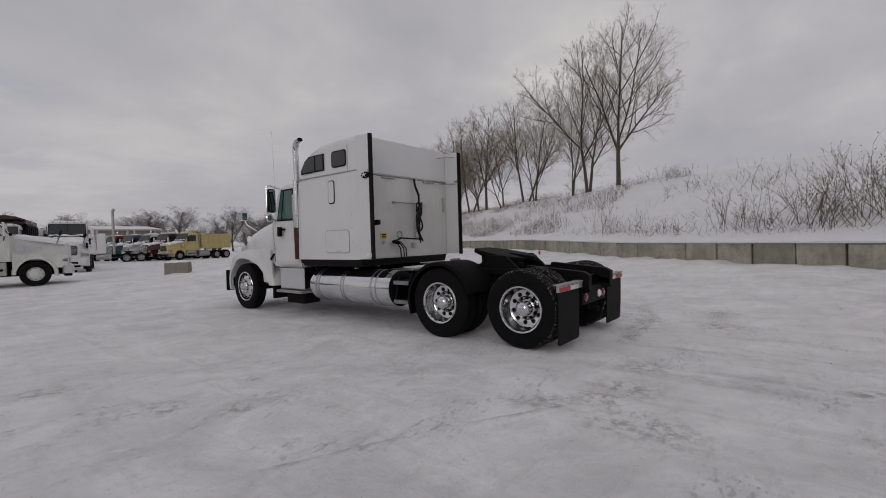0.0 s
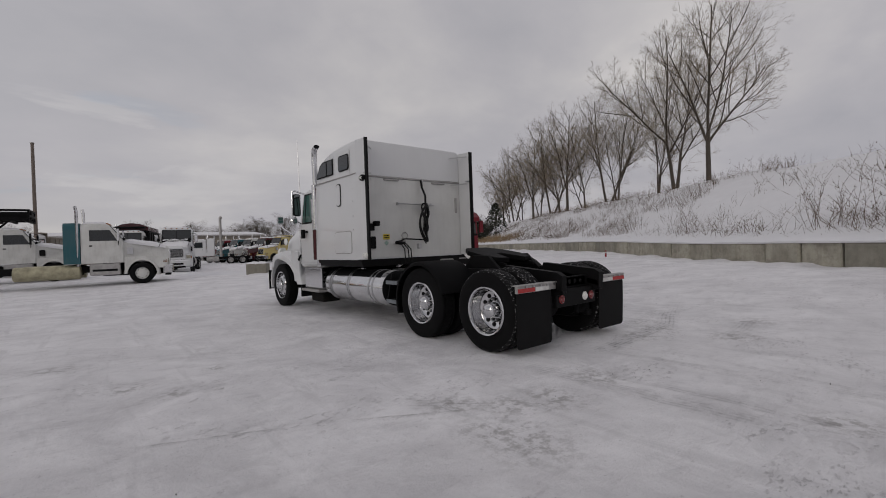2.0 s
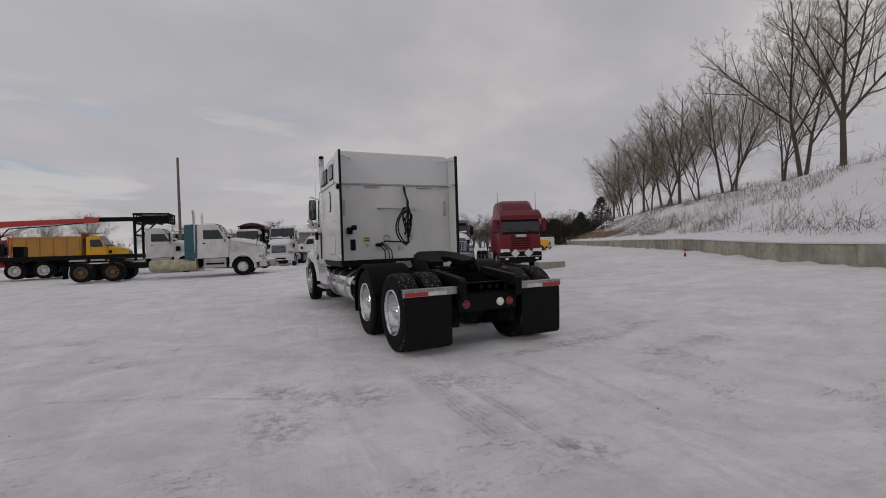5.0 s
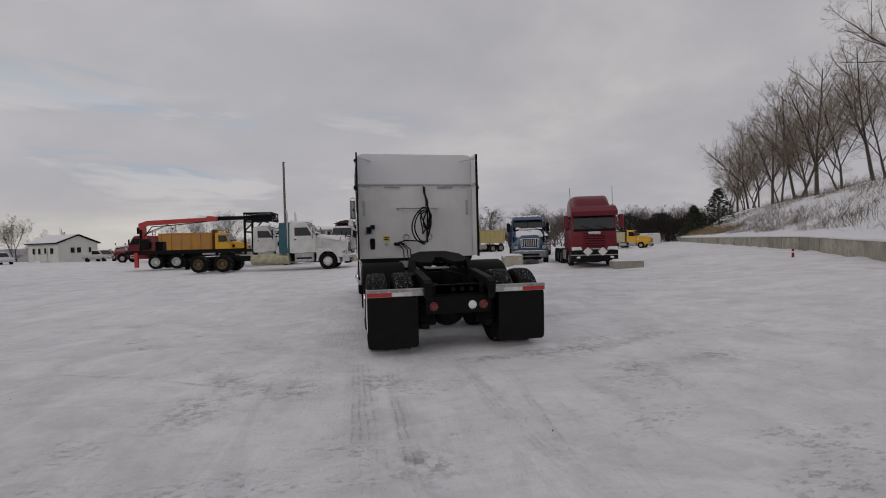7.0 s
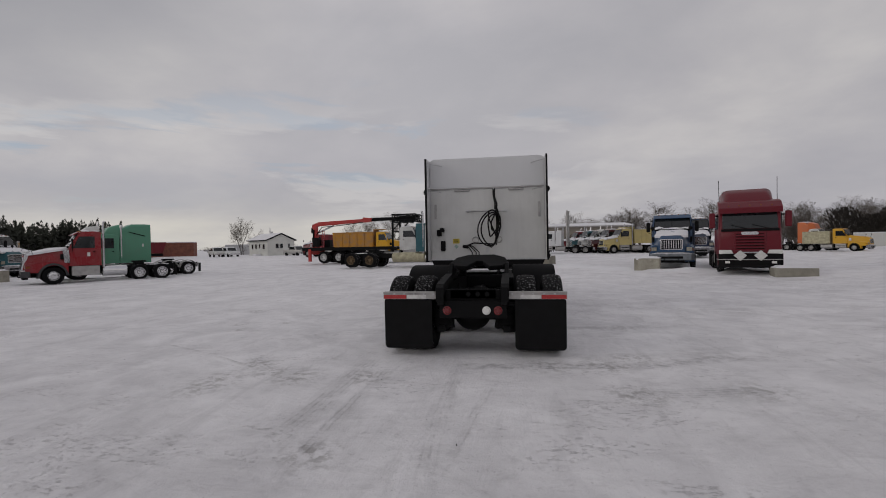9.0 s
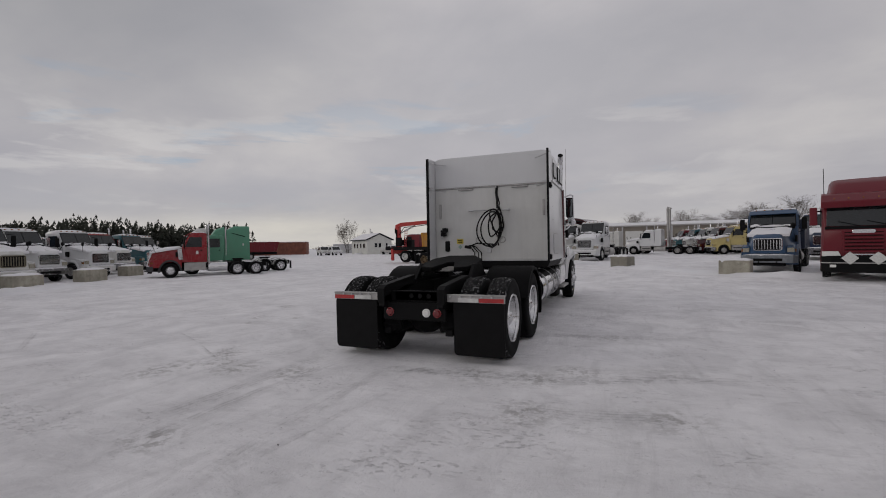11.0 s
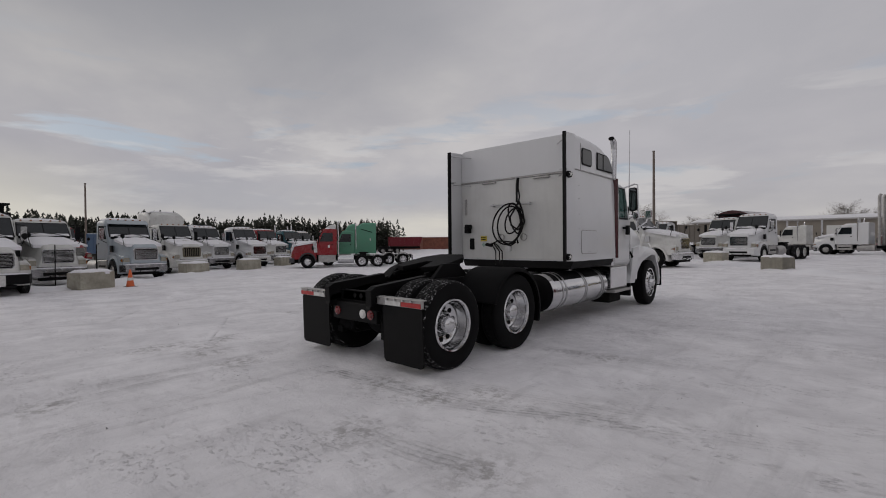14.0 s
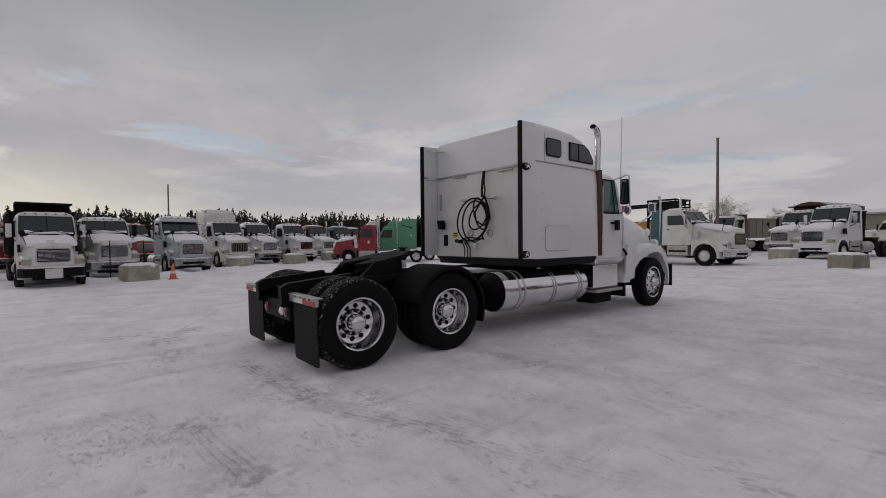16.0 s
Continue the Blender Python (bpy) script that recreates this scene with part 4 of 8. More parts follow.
        side_plate("hatch_latch", round_rect(1.85, 1.97, 1.262, 1.275, 0.005), STEEL, 0.018)
        if side < 0:
            side_plate("vent_gasket", round_rect(1.985, 2.145, 2.055, 2.435, 0.05), FLAP, 0.010)
            side_plate("vent_door", round_rect(2.0, 2.13, 2.07, 2.42, 0.045), WHITE, 0.018, "narrow white vent door")
        for z in (2.43, 1.20):
            lampy = lathe([(0.0, 0.035), (0.03, 0.033), (0.05, 0.02), (0.06, 0.022), (0.066, 0.0), (0.0, 0.0)], 20)
            ob = part("side_lamp", lampy, BLACK if (z > 2 or side > 0) else LAMP_WHITE, T, "round side lamp in a black housing", smooth=True)
            ob.matrix_basis = pose(side * 1.142, 1.15 if z > 2 else 1.14, z, 0, 0, 0 if side > 0 else 180) @ Matrix.Diagonal((1.25 if z > 2 else 1.0, 0.82, 0.82, 1))
            part("lamp_lens", lathe([(0.0, 0.042), (0.018, 0.04), (0.022, 0.03), (0.0, 0.03)], 12), LAMP_WHITE, ob)
            for k in range(5):
                part("lamp_spoke", box(0.034, 0.040, -0.004, 0.004, 0.022, 0.05), LAMP_WHITE, ob).matrix_basis = pose(0, 0, 0, 72 * k, 0, 0)
        for z in (2.3, 2.1, 1.88, 1.66, 1.42):
            part("rivet", disc(0.008, 0.008, 8), STEEL, T).matrix_basis = pose(side * 1.132, 1.50, z)

    # what hangs on the rear panel
    part("hose_bar", tube([(-0.40, 1.24, 2.07), (0.40, 1.24, 2.06)], 0.011, 8), STEEL, T, "thin steel bar for hanging hoses")
    for x in (-0.36, 0.36):
        part("bar_bracket", box(x - 0.015, x + 0.015, 1.24, 1.29, 2.05, 2.09, 0.003), STEEL, T)
    part("hook", tube([(0.145, 1.29, 2.50), (0.145, 1.23, 2.50), (0.145, 1.22, 2.46)], 0.012, 8), STEEL, T)

    part("gladhand", box(-0.02, 0.05, 1.19, 1.24, 1.28, 1.38, 0.012), STEEL, T, "metal air coupling")
    part("hose_coupling", tube([(-0.46, 1.22, 1.41), (-0.36, 1.22, 1.39)], 0.032, 10), BLACK, T, "black hose coupling")
    for x in (-0.22, 0.23):
        ring = [(x + 0.06 * math.cos(radians(a)), 1.28, 1.54 + 0.06 * math.sin(radians(a))) for a in range(0, 361, 20)]
        part("holder_ring", tube(ring, 0.008, 6), DULL_ALU, T, "metal holder ring")
    part("socket_box", box(-0.97, -0.88, 1.22, 1.29, 1.63, 1.76, 0.01), BLACK, T, "small black lamp bracket")
    part("work_lamp", box(-0.90, -0.82, 1.17, 1.25, 1.71, 1.79, 0.012), BLACK, T)
    part("grab_slot", prism(round_rect(-0.905, -0.815, 1.31, 1.53, 0.02), "y", 1.27, 1.288, 0.003), BLACK, T, "black recessed grab handle")
    part("decal", prism(round_rect(-0.665, -0.535, 1.47, 1.57, 0.012), "y", 1.278, 1.287), STICKER, T, "yellow warning decal")
    part("decal_bar", box(-0.645, -0.555, 1.274, 1.28, 1.535, 1.552), BLACK, T)
    part("decal_bar", box(-0.645, -0.555, 1.274, 1.28, 1.495, 1.512), BLACK, T)
    part("decal_diamond", prism([(-0.60, 1.36), (-0.555, 1.405), (-0.60, 1.45), (-0.645, 1.405)], "y", 1.279, 1.287), plain("pale_green_decal", (0.35, 0.48, 0.42), 0.4), T)

    # cab
    cab = [hull_section(2.99, 1.06, 1.02, 1.02, 2.52, 0.18), hull_section(3.25, 1.07, 1.03, 1.02, 2.57, 0.18), hull_section(3.80, 1.07, 1.03, 1.02, 2.57, 0.18),
           hull_section(3.98, 1.07, 1.02, 1.02, 2.50, 0.18), hull_section(4.30, 1.05, 1.0, 1.02, 1.95, 0.16), hull_section(4.34, 1.04, 0.98, 1.02, 1.85, 0.16)]
    part("cab_body", loft(cab), WHITE, T, smooth=True)
    part("windshield", prism([(-0.90, 0.0), (0.90, 0.0), (0.84, 0.58), (-0.84, 0.58)], "z", 0.0, 0.01), GLASS_GREEN, T, "green tinted windshield").matrix_basis = \
        pose(0, 4.315, 1.955, 120.2, 0, 0)
    for side in (-1, 1):
        def plate(name, outline, mat, seat, depth, label=""):
            return part(name, prism(outline, "x", *sorted((side * seat, side * (seat + depth))), bevel=0.003), mat, T, label)
        plate("door", [(3.16, 1.06), (4.10, 1.06), (4.12, 1.88), (4.02, 1.92), (3.78, 2.46), (3.16, 2.46)], WHITE, 1.05, 0.022, "white cab door")
        plate("window_gasket", [(3.25, 1.87), (3.96, 1.87), (3.75, 2.43), (3.25, 2.43)], FLAP, 1.06, 0.0145)
        plate("door_window", [(3.29, 1.90), (3.91, 1.90), (3.72, 2.40), (3.29, 2.40)], GLASS_GREEN, 1.06, 0.018, "green tinted side window")
        plate("quarter_window_bar", [(3.74, 1.90), (3.77, 1.90), (3.64, 2.40), (3.61, 2.40)], BLACK, 1.06, 0.024)
        plate("door_handle", round_rect(3.62, 3.74, 1.70, 1.74, 0.012), BLACK, 1.07, 0.03, "black door handle")
        plate("lower_mirror", round_rect(3.70, 3.80, 1.58, 1.77, 0.02), BLACK, 1.10, 0.06, "small black mirror housing on the door")
        plate("grab_rail_foot", round_rect(3.14, 3.18, 1.50, 1.54, 0.01), STEEL, 1.06, 0.06)
        part("grab_rail", tube([(side * 1.12, 3.16, 1.52), (side * 1.13, 3.16, 2.3)], 0.014, 8), STEEL, T, "vertical chrome grab rail")
        # side stacks with heat shields, curved at the top
        part("exhaust_pipe", tube([(side * 1.07, 3.10, 0.95), (side * 1.07, 3.10, 3.12), (side * 1.07, 3.095, 3.22), (side * 1.075, 3.07, 3.31), (side * 1.085, 3.02, 3.365), (side * 1.095, 2.95, 3.39), (side * 1.105, 2.89, 3.395)], 0.055, 18), CHROME, T, "tall chrome exhaust stack", smooth=True)
        tip = tube([(side * 1.104, 2.90, 3.395), (side * 1.106, 2.882, 3.3955)], 0.051, 16)
        part("exhaust_mouth", tip, BLACK, T)
        # the right shield's maroon paints in a dark red reflection
        part("heat_shield", lathe([(0.066, 0.0), (0.071, 0.0), (0.071, 1.45), (0.066, 1.45)], 24, closed=True), MAROON if side > 0 else CHROME, T, "heat shield coloured dark red as a reflection" if side > 0 else "polished heat shield", smooth=True).matrix_basis = \
            pose(side * 1.07, 3.10, 1.12, 0, -90, 0)
        if side < 0:
            # maroon sleeve paints the same reflection on the lower left shield
            part("shield_wrap", lathe([(0.072, 0.0), (0.075, 0.0), (0.075, 0.62), (0.072, 0.62)], 24, closed=True), MAROON, T, "lower heat shield coloured dark red as a reflection", smooth=True).matrix_basis = pose(side * 1.07, 3.10, 1.12, 0, -90, 0)
        part("cab_side_panel", box(*sorted((side * 1.04, side * 1.10)), 2.995, 3.04, 1.05, 2.5, 0.006), MAROON, T, "dark red panel between cab and sleeper")
        for yy in (3.14, 4.12):
            plate("door_seam", [(yy - 0.006, 1.06), (yy + 0.006, 1.06), (yy + 0.006, 1.88 if yy > 4 else 2.48), (yy - 0.006, 1.88 if yy > 4 else 2.48)], FLAP, 1.055, 0.0155)
        plate("door_hinge", round_rect(4.06, 4.10, 1.30, 1.38, 0.008), STEEL, 1.07, 0.012)
        # mirrors
        arm = tube([(side * 1.04, 3.85, 2.46), (side * 1.20, 3.95, 2.53), (side * 1.25, 3.98, 2.51), (side * 1.26, 3.98, 1.98), (side * 1.08, 3.98, 1.88)], 0.016, 8)
        mir = part("mirror_arm", arm, CHROME, T, "chrome mirror bracket", smooth=True)
        part("mirror_head", prism(round_rect(side * 1.17 - 0.075, side * 1.17 + 0.075, 2.02, 2.46, 0.04), "y", 3.93, 3.99, 0.008), BLACK, mir, "tall mirror housing")
        part("mirror_glass", prism(round_rect(side * 1.17 - 0.06, side * 1.17 + 0.06, 2.04, 2.44, 0.03), "y", 3.92, 3.928), MIRROR, mir)
        sp = part("spot_mirror", lathe([(0.0, 0.03), (0.05, 0.028), (0.075, 0.0), (0.06, -0.03), (0.0, -0.05)], 18), CHROME, mir, smooth=True)
        sp.matrix_basis = pose(side * 1.24, 3.93, 1.93, 0, 0, -90)
        # hood mirror
        part("hood_mirror", tube([(side * 0.84, 5.05, 1.74), (side * 1.02, 5.12, 1.87), (side * 1.05, 5.14, 1.96)], 0.014, 8), CHROME, T, "chrome hood mirror", smooth=True)
        part("hood_mirror_head", box(side * 1.06 - 0.07, side * 1.06 + 0.07, 5.12, 5.17, 1.94, 2.10, 0.015), CHROME, T)
        # air cleaner lamp / headlight pod on the hood side
        ob = part("headlamp", lathe([(0.0, 0.06), (0.06, 0.05), (0.10, 0.02), (0.11, -0.05), (0.0, -0.06)], 20), LAMP_WHITE, T, "clear headlamp", smooth=True)
        ob.matrix_basis = pose(side * 0.88, 5.55, 1.30, 0, 0, 70 if side > 0 else 110)
        ob = part("turn_lamp", lathe([(0.0, 0.03), (0.07, 0.02), (0.09, 0.0), (0.0, -0.02)], 18), LAMP_WHITE, T, "round lamp on the hood side", smooth=True)
        ob.matrix_basis = pose(side * 0.90, 5.25, 1.55, 0, 0, 0 if side > 0 else 180)
        part("hood_latch", tube([(side * 1.03, 4.20, 1.22), (side * 1.06, 4.28, 1.12), (side * 1.05, 4.34, 1.02)], 0.02, 8), BLACK, T, "black rubber hood latch")
        # step box and tank
        part("step_box", box(*sorted((side * 0.70, side * 1.12)), 2.98, 3.92, 0.52, 0.95, 0.02), CHROME, T, "polished battery and step box")
        part("step_tread", box(*sorted((side * 0.78, side * 1.19)), 2.98, 3.98, 0.45, 0.50, 0.012), DULL_ALU, T, "metal step tread")
        part("upper_tread", box(*sorted((side * 0.72, side * 1.14)), 2.98, 3.95, 0.952, 0.972, 0.005), DULL_ALU, T)
        part("cab_sill", prism([(2.98, 0.97), (4.22, 0.97), (4.22, 1.06), (2.98, 1.06)], "x", *sorted((side * 0.98, side * 1.06)), bevel=0.01), WHITE, T)
        part("under_step", box(*sorted((side * 0.60, side * 1.0)), 3.2, 3.9, 0.22, 0.45, 0.03), GRIME, T)
        tank = lathe([(0.0, 0.0), (0.26, 0.0), (0.295, 0.02), (0.305, 0.05), (0.305, 1.83), (0.295, 1.86), (0.26, 1.88), (0.0, 1.88)], 40)
        tk = part("fuel_tank", tank, CHROME, T, "polished aluminium fuel tank", smooth=True)
        tk.matrix_basis = pose(side * 0.835, 0.93, 0.635, 0, 0, 90)
        # black cap paints the dark reflection in the tank's polished end
        part("tank_end", lathe([(0.0, -0.022), (0.20, -0.018), (0.27, -0.006), (0.294, 0.012), (0.294, 0.022), (0.0, 0.022)], 32), BLACK_SATIN, tk, "tank end painted black as a dark reflection", smooth=True)
        # black band paints the sleeper's dark underside mirrored in the tank's top
        part("tank_shroud", loft([[(0.06, 0.306 * math.cos(a) * 1.006, 0.306 * math.sin(a) * 1.006) for a in [radians(38 + 104 * k / 8) for k in range(9)]] +
                                  [(0.06, 0.29 * math.cos(a), 0.29 * math.sin(a)) for a in [radians(142 - 104 * k / 8) for k in range(9)]],
                                  [(1.82, 0.306 * math.cos(a) * 1.006, 0.306 * math.sin(a) * 1.006) for a in [radians(38 + 104 * k / 8) for k in range(9)]] +
                                  [(1.82, 0.29 * math.cos(a), 0.29 * math.sin(a)) for a in [radians(142 - 104 * k / 8) for k in range(9)]]]), BLACK_SATIN, tk, "black band for the tank top's dark reflection", smooth=True)
        for x in (0.22, 1.02, 1.66):
            for dx in (-0.035, 0.035):
                part("tank_strap", lathe([(0.306, x + dx - 0.012), (0.312, x + dx - 0.012), (0.312, x + dx + 0.012), (0.306, x + dx + 0.012)], 40, closed=True), STEEL, tk)
        part("filler_cap", lathe([(0.0, 0.05), (0.035, 0.05), (0.045, 0.03), (0.045, 0.0), (0.0, 0.0)], 16), CHROME, tk, smooth=True).matrix_basis = pose(0.95, 0, 0, 0, -90, 0) @ pose(0.30, 0.0, 0.0)
        part("tank_bracket", box(*sorted((side * 0.42, side * 0.62)), 1.3, 1.36, 0.40, 0.85, 0.01), BLACK, T)
    # left side carries an open step frame behind the tank
    for z in (0.46, 0.76):
        part("rear_step", box(-1.12, -0.66, 0.60, 0.86, z, z + 0.025, 0.006), BLACK, T, "dark step behind the tank")
        part("step_lip", box(-1.125, -1.105, 0.60, 0.86, z - 0.03, z + 0.03, 0.004), BUMPER_GREY, T)
    for y in (0.62, 0.84):
        part("step_side", prism([(-1.12, 0.46), (-1.08, 0.46), (-0.98, 0.90), (-1.02, 0.90)], "y", y - 0.012, y + 0.012, 0.003), BLACK, T)

    # hood and fenders
    hood = [hull_section(4.24, 1.0, 0.90, 1.02, 1.97, 0.30), hull_section(4.7, 0.93, 0.84, 1.0, 1.94, 0.32), hull_section(5.2, 0.88, 0.77, 0.98, 1.85, 0.32),
            hull_section(5.6, 0.83, 0.70, 0.96, 1.73, 0.28), hull_section(5.86, 0.74, 0.60, 0.94, 1.58, 0.20), hull_section(5.92, 0.66, 0.52, 0.92, 1.46, 0.15)]
    part("hood", loft(hood), WHITE, T, "white sloped hood", smooth=True)
    part("grille", prism(round_rect(-0.50, 0.50, 0.90, 1.36, 0.06), "y", 5.90, 5.95, 0.01), CHROME, T, "chrome grille")
    part("bumper", prism([(-1.12, 5.75), (-1.0, 6.0), (1.0, 6.0), (1.12, 5.75), (1.05, 5.72), (-1.05, 5.72)], "z", 0.45, 0.80, 0.02), CHROME, T, "chrome front bumper")
    for side in (-1, 1):
        sections = []
        for i in range(29):
            a = radians(-14 + 194 * i / 28)
            out = 0.13 + 0.05 * math.sin(max(a, 0))
            ring = []
            for r_, x in ((0.60, 0.70), (0.60 + out, 0.70), (0.60 + out, 0.98), (0.60 + out * 0.75, 1.09), (0.60 + out * 0.2, 1.13), (0.58, 1.13), (0.585, 1.05), (0.59, 0.80)):
                low = 1.0 if a < math.pi * 0.5 else 1.0 + 0.35 * ((a - math.pi / 2) / (math.pi / 2)) ** 2
                ring.append((side * x, 5.15 + r_ * math.cos(a) * (1.0 if a < math.pi / 2 else low), 0.56 + r_ * math.sin(a) * 0.98))
            sections.append(ring)
        part("front_fender", loft(sections), WHITE, T, "rounded white front fender", smooth=True)
        part("fender_skirt", loft([hull_section(4.28, 0.02, 0.02, 0.60, 1.30, 0.01), hull_section(4.60, 0.02, 0.02, 0.62, 1.35, 0.01)]), WHITE, T).matrix_basis = pose(side * 1.06, 0, 0)
        part("splash_guard", box(*sorted((side * 0.66, side * 1.06)), 4.30, 4.36, 0.28, 0.72, 0.01), FLAP, T)
        part("front_flap", box(*sorted((side * 0.86, side * 1.12)), 5.90, 5.93, 0.36, 0.84, 0.006), FLAP, T, "black plastic wheel flap")
        part("antenna", tube([(side * 1.10, 3.95, 2.45), (side * 1.10, 4.0, 3.75)], 0.011, 5, r1=0.006), STEEL, T, "long whip antenna")
    part("roof_horn", tube([(-0.5, 3.3, 2.60), (-0.5, 3.9, 2.62)], 0.03, 10, r1=0.06), CHROME, T)
    for k in range(5):
        part("roof_marker", box(-0.62 + 0.31 * k - 0.05, -0.62 + 0.31 * k + 0.05, 3.62, 3.72, 2.55, 2.60, 0.015), LAMP_AMBER, T, "amber roof marker lamp")
    part("snow_dust", box(-0.30, 0.30, 1.0, 1.2, 0.93, 0.95, 0.008), SNOW, T, "thin snow on the deck plate")
    true_lengths(T)
    air_hoses(T)
    step = part("deck_step", box(-0.55, -0.24, 0.02, 0.26, 1.00, 1.02, 0.004), DULL_ALU, T, "small perforated metal step")
    part("step_back", prism([(-0.55, 1.02), (-0.24, 1.02), (-0.27, 1.11), (-0.52, 1.11)], "y", 0.24, 0.26, 0.003), DULL_ALU, step)
    part("step_leg", box(-0.52, -0.28, 0.06, 0.22, 0.90, 1.0, 0.006), BLACK, step)
    return T


main_truck()

# ---- parked trucks ----
FAR_TYRE = {}


def far_wheel(T, x, y, side, rear, rim_mat):
    w_ = new("wheel")
    w_.parent = T
    w_.matrix_basis = pose(x * side, y, 0.50, 0, 0, 0 if side > 0 else 180)
    if "tyre" not in FAR_TYRE:
        FAR_TYRE["tyre"] = part("tyre", tyre_mesh(0.505, 0.27, 0.30, False, 28), [RUBBER, TREAD], w_)
    else:
        again(FAR_TYRE["tyre"], w_, Matrix())
    key = (rear, rim_mat.name)
    if key not in FAR_TYRE:
        FAR_TYRE[key] = part("rim", far_rim(rear), rim_mat, w_, smooth=True)
        # ring of black discs paints the dark hand holes on a closed rim
        ring = bmesh.new()
        for i in range(8):
            m = pose(-0.035 if rear else 0.055, 0, 0) @ pose(0, 0, 0, 45 * i, 0, 0) @ pose(0, 0, 0.205)
            bmesh.ops.create_cone(ring, cap_ends=True, segments=8, radius1=0.03, radius2=0.03, depth=0.02, matrix=m @ pose(0, 0, 0, 0, 90, 0))
        FAR_TYRE[key, "holes"] = part("hand_holes", ring, BLACK, w_)
    else:
        again(FAR_TYRE[key], w_, Matrix())
        again(FAR_TYRE[key, "holes"], w_, Matrix())
    if rear:
        again(FAR_TYRE["tyre"], w_, pose(-0.33, 0, 0), "inner_tyre")


def snow_slab(T, x0, x1, y0, y1, z, t=0.06, seed=0, slope=0.0, name="snow_cover"):
    """Lumpy snow lying on a roof or hood; slope: how much lower its front end is."""
    nx, ny = 8, 8
    bm = bmesh.new()
    top = []
    for i in range(nx + 1):
        for j in range(ny + 1):
            u, v = i / nx, j / ny
            edge = min(u, 1 - u, v, 1 - v) * 2
            hgt = t * (0.25 + 0.75 * min(1, edge * 3)) * (1 + 0.5 * noise.noise(Vector((u * 3 + seed, v * 3, seed))))
            wob = 0.05 * noise.noise(Vector((u * 4, v * 4, seed + 5)))
            top.append(bm.verts.new((x0 + (x1 - x0) * u + wob, y0 + (y1 - y0) * v + wob, z - slope * v + hgt)))
    for i in range(nx):
        for j in range(ny):
            a = i * (ny + 1) + j
            bm.faces.new((top[a], top[a + ny + 1], top[a + ny + 2], top[a + 1]))
    ring = bmesh.ops.extrude_face_region(bm, geom=bm.faces[:])
    for v in [g for g in ring["geom"] if isinstance(g, bmesh.types.BMVert)]:
        v.co.z -= t * 0.9
    bmesh.ops.recalc_face_normals(bm, faces=bm.faces)
    return part(name, bm, SNOW, T, "lumpy snow cover", smooth=True)


def raise_body(T, k):
    """Lifts all but the wheels of a truck: heights over 0.7 m grow by k."""
    for ob in T.children_recursive:
        if ob.data is None or ob.parent.name.startswith("wheel") or ob.name.startswith("wheel"):
            continue
        ob.data.transform(ob.matrix_basis)
        ob.matrix_basis = Matrix()
        for v in ob.data.vertices:
            if v.co.z > 0.7:
                v.co.z = 0.7 + (v.co.z - 0.7) * k


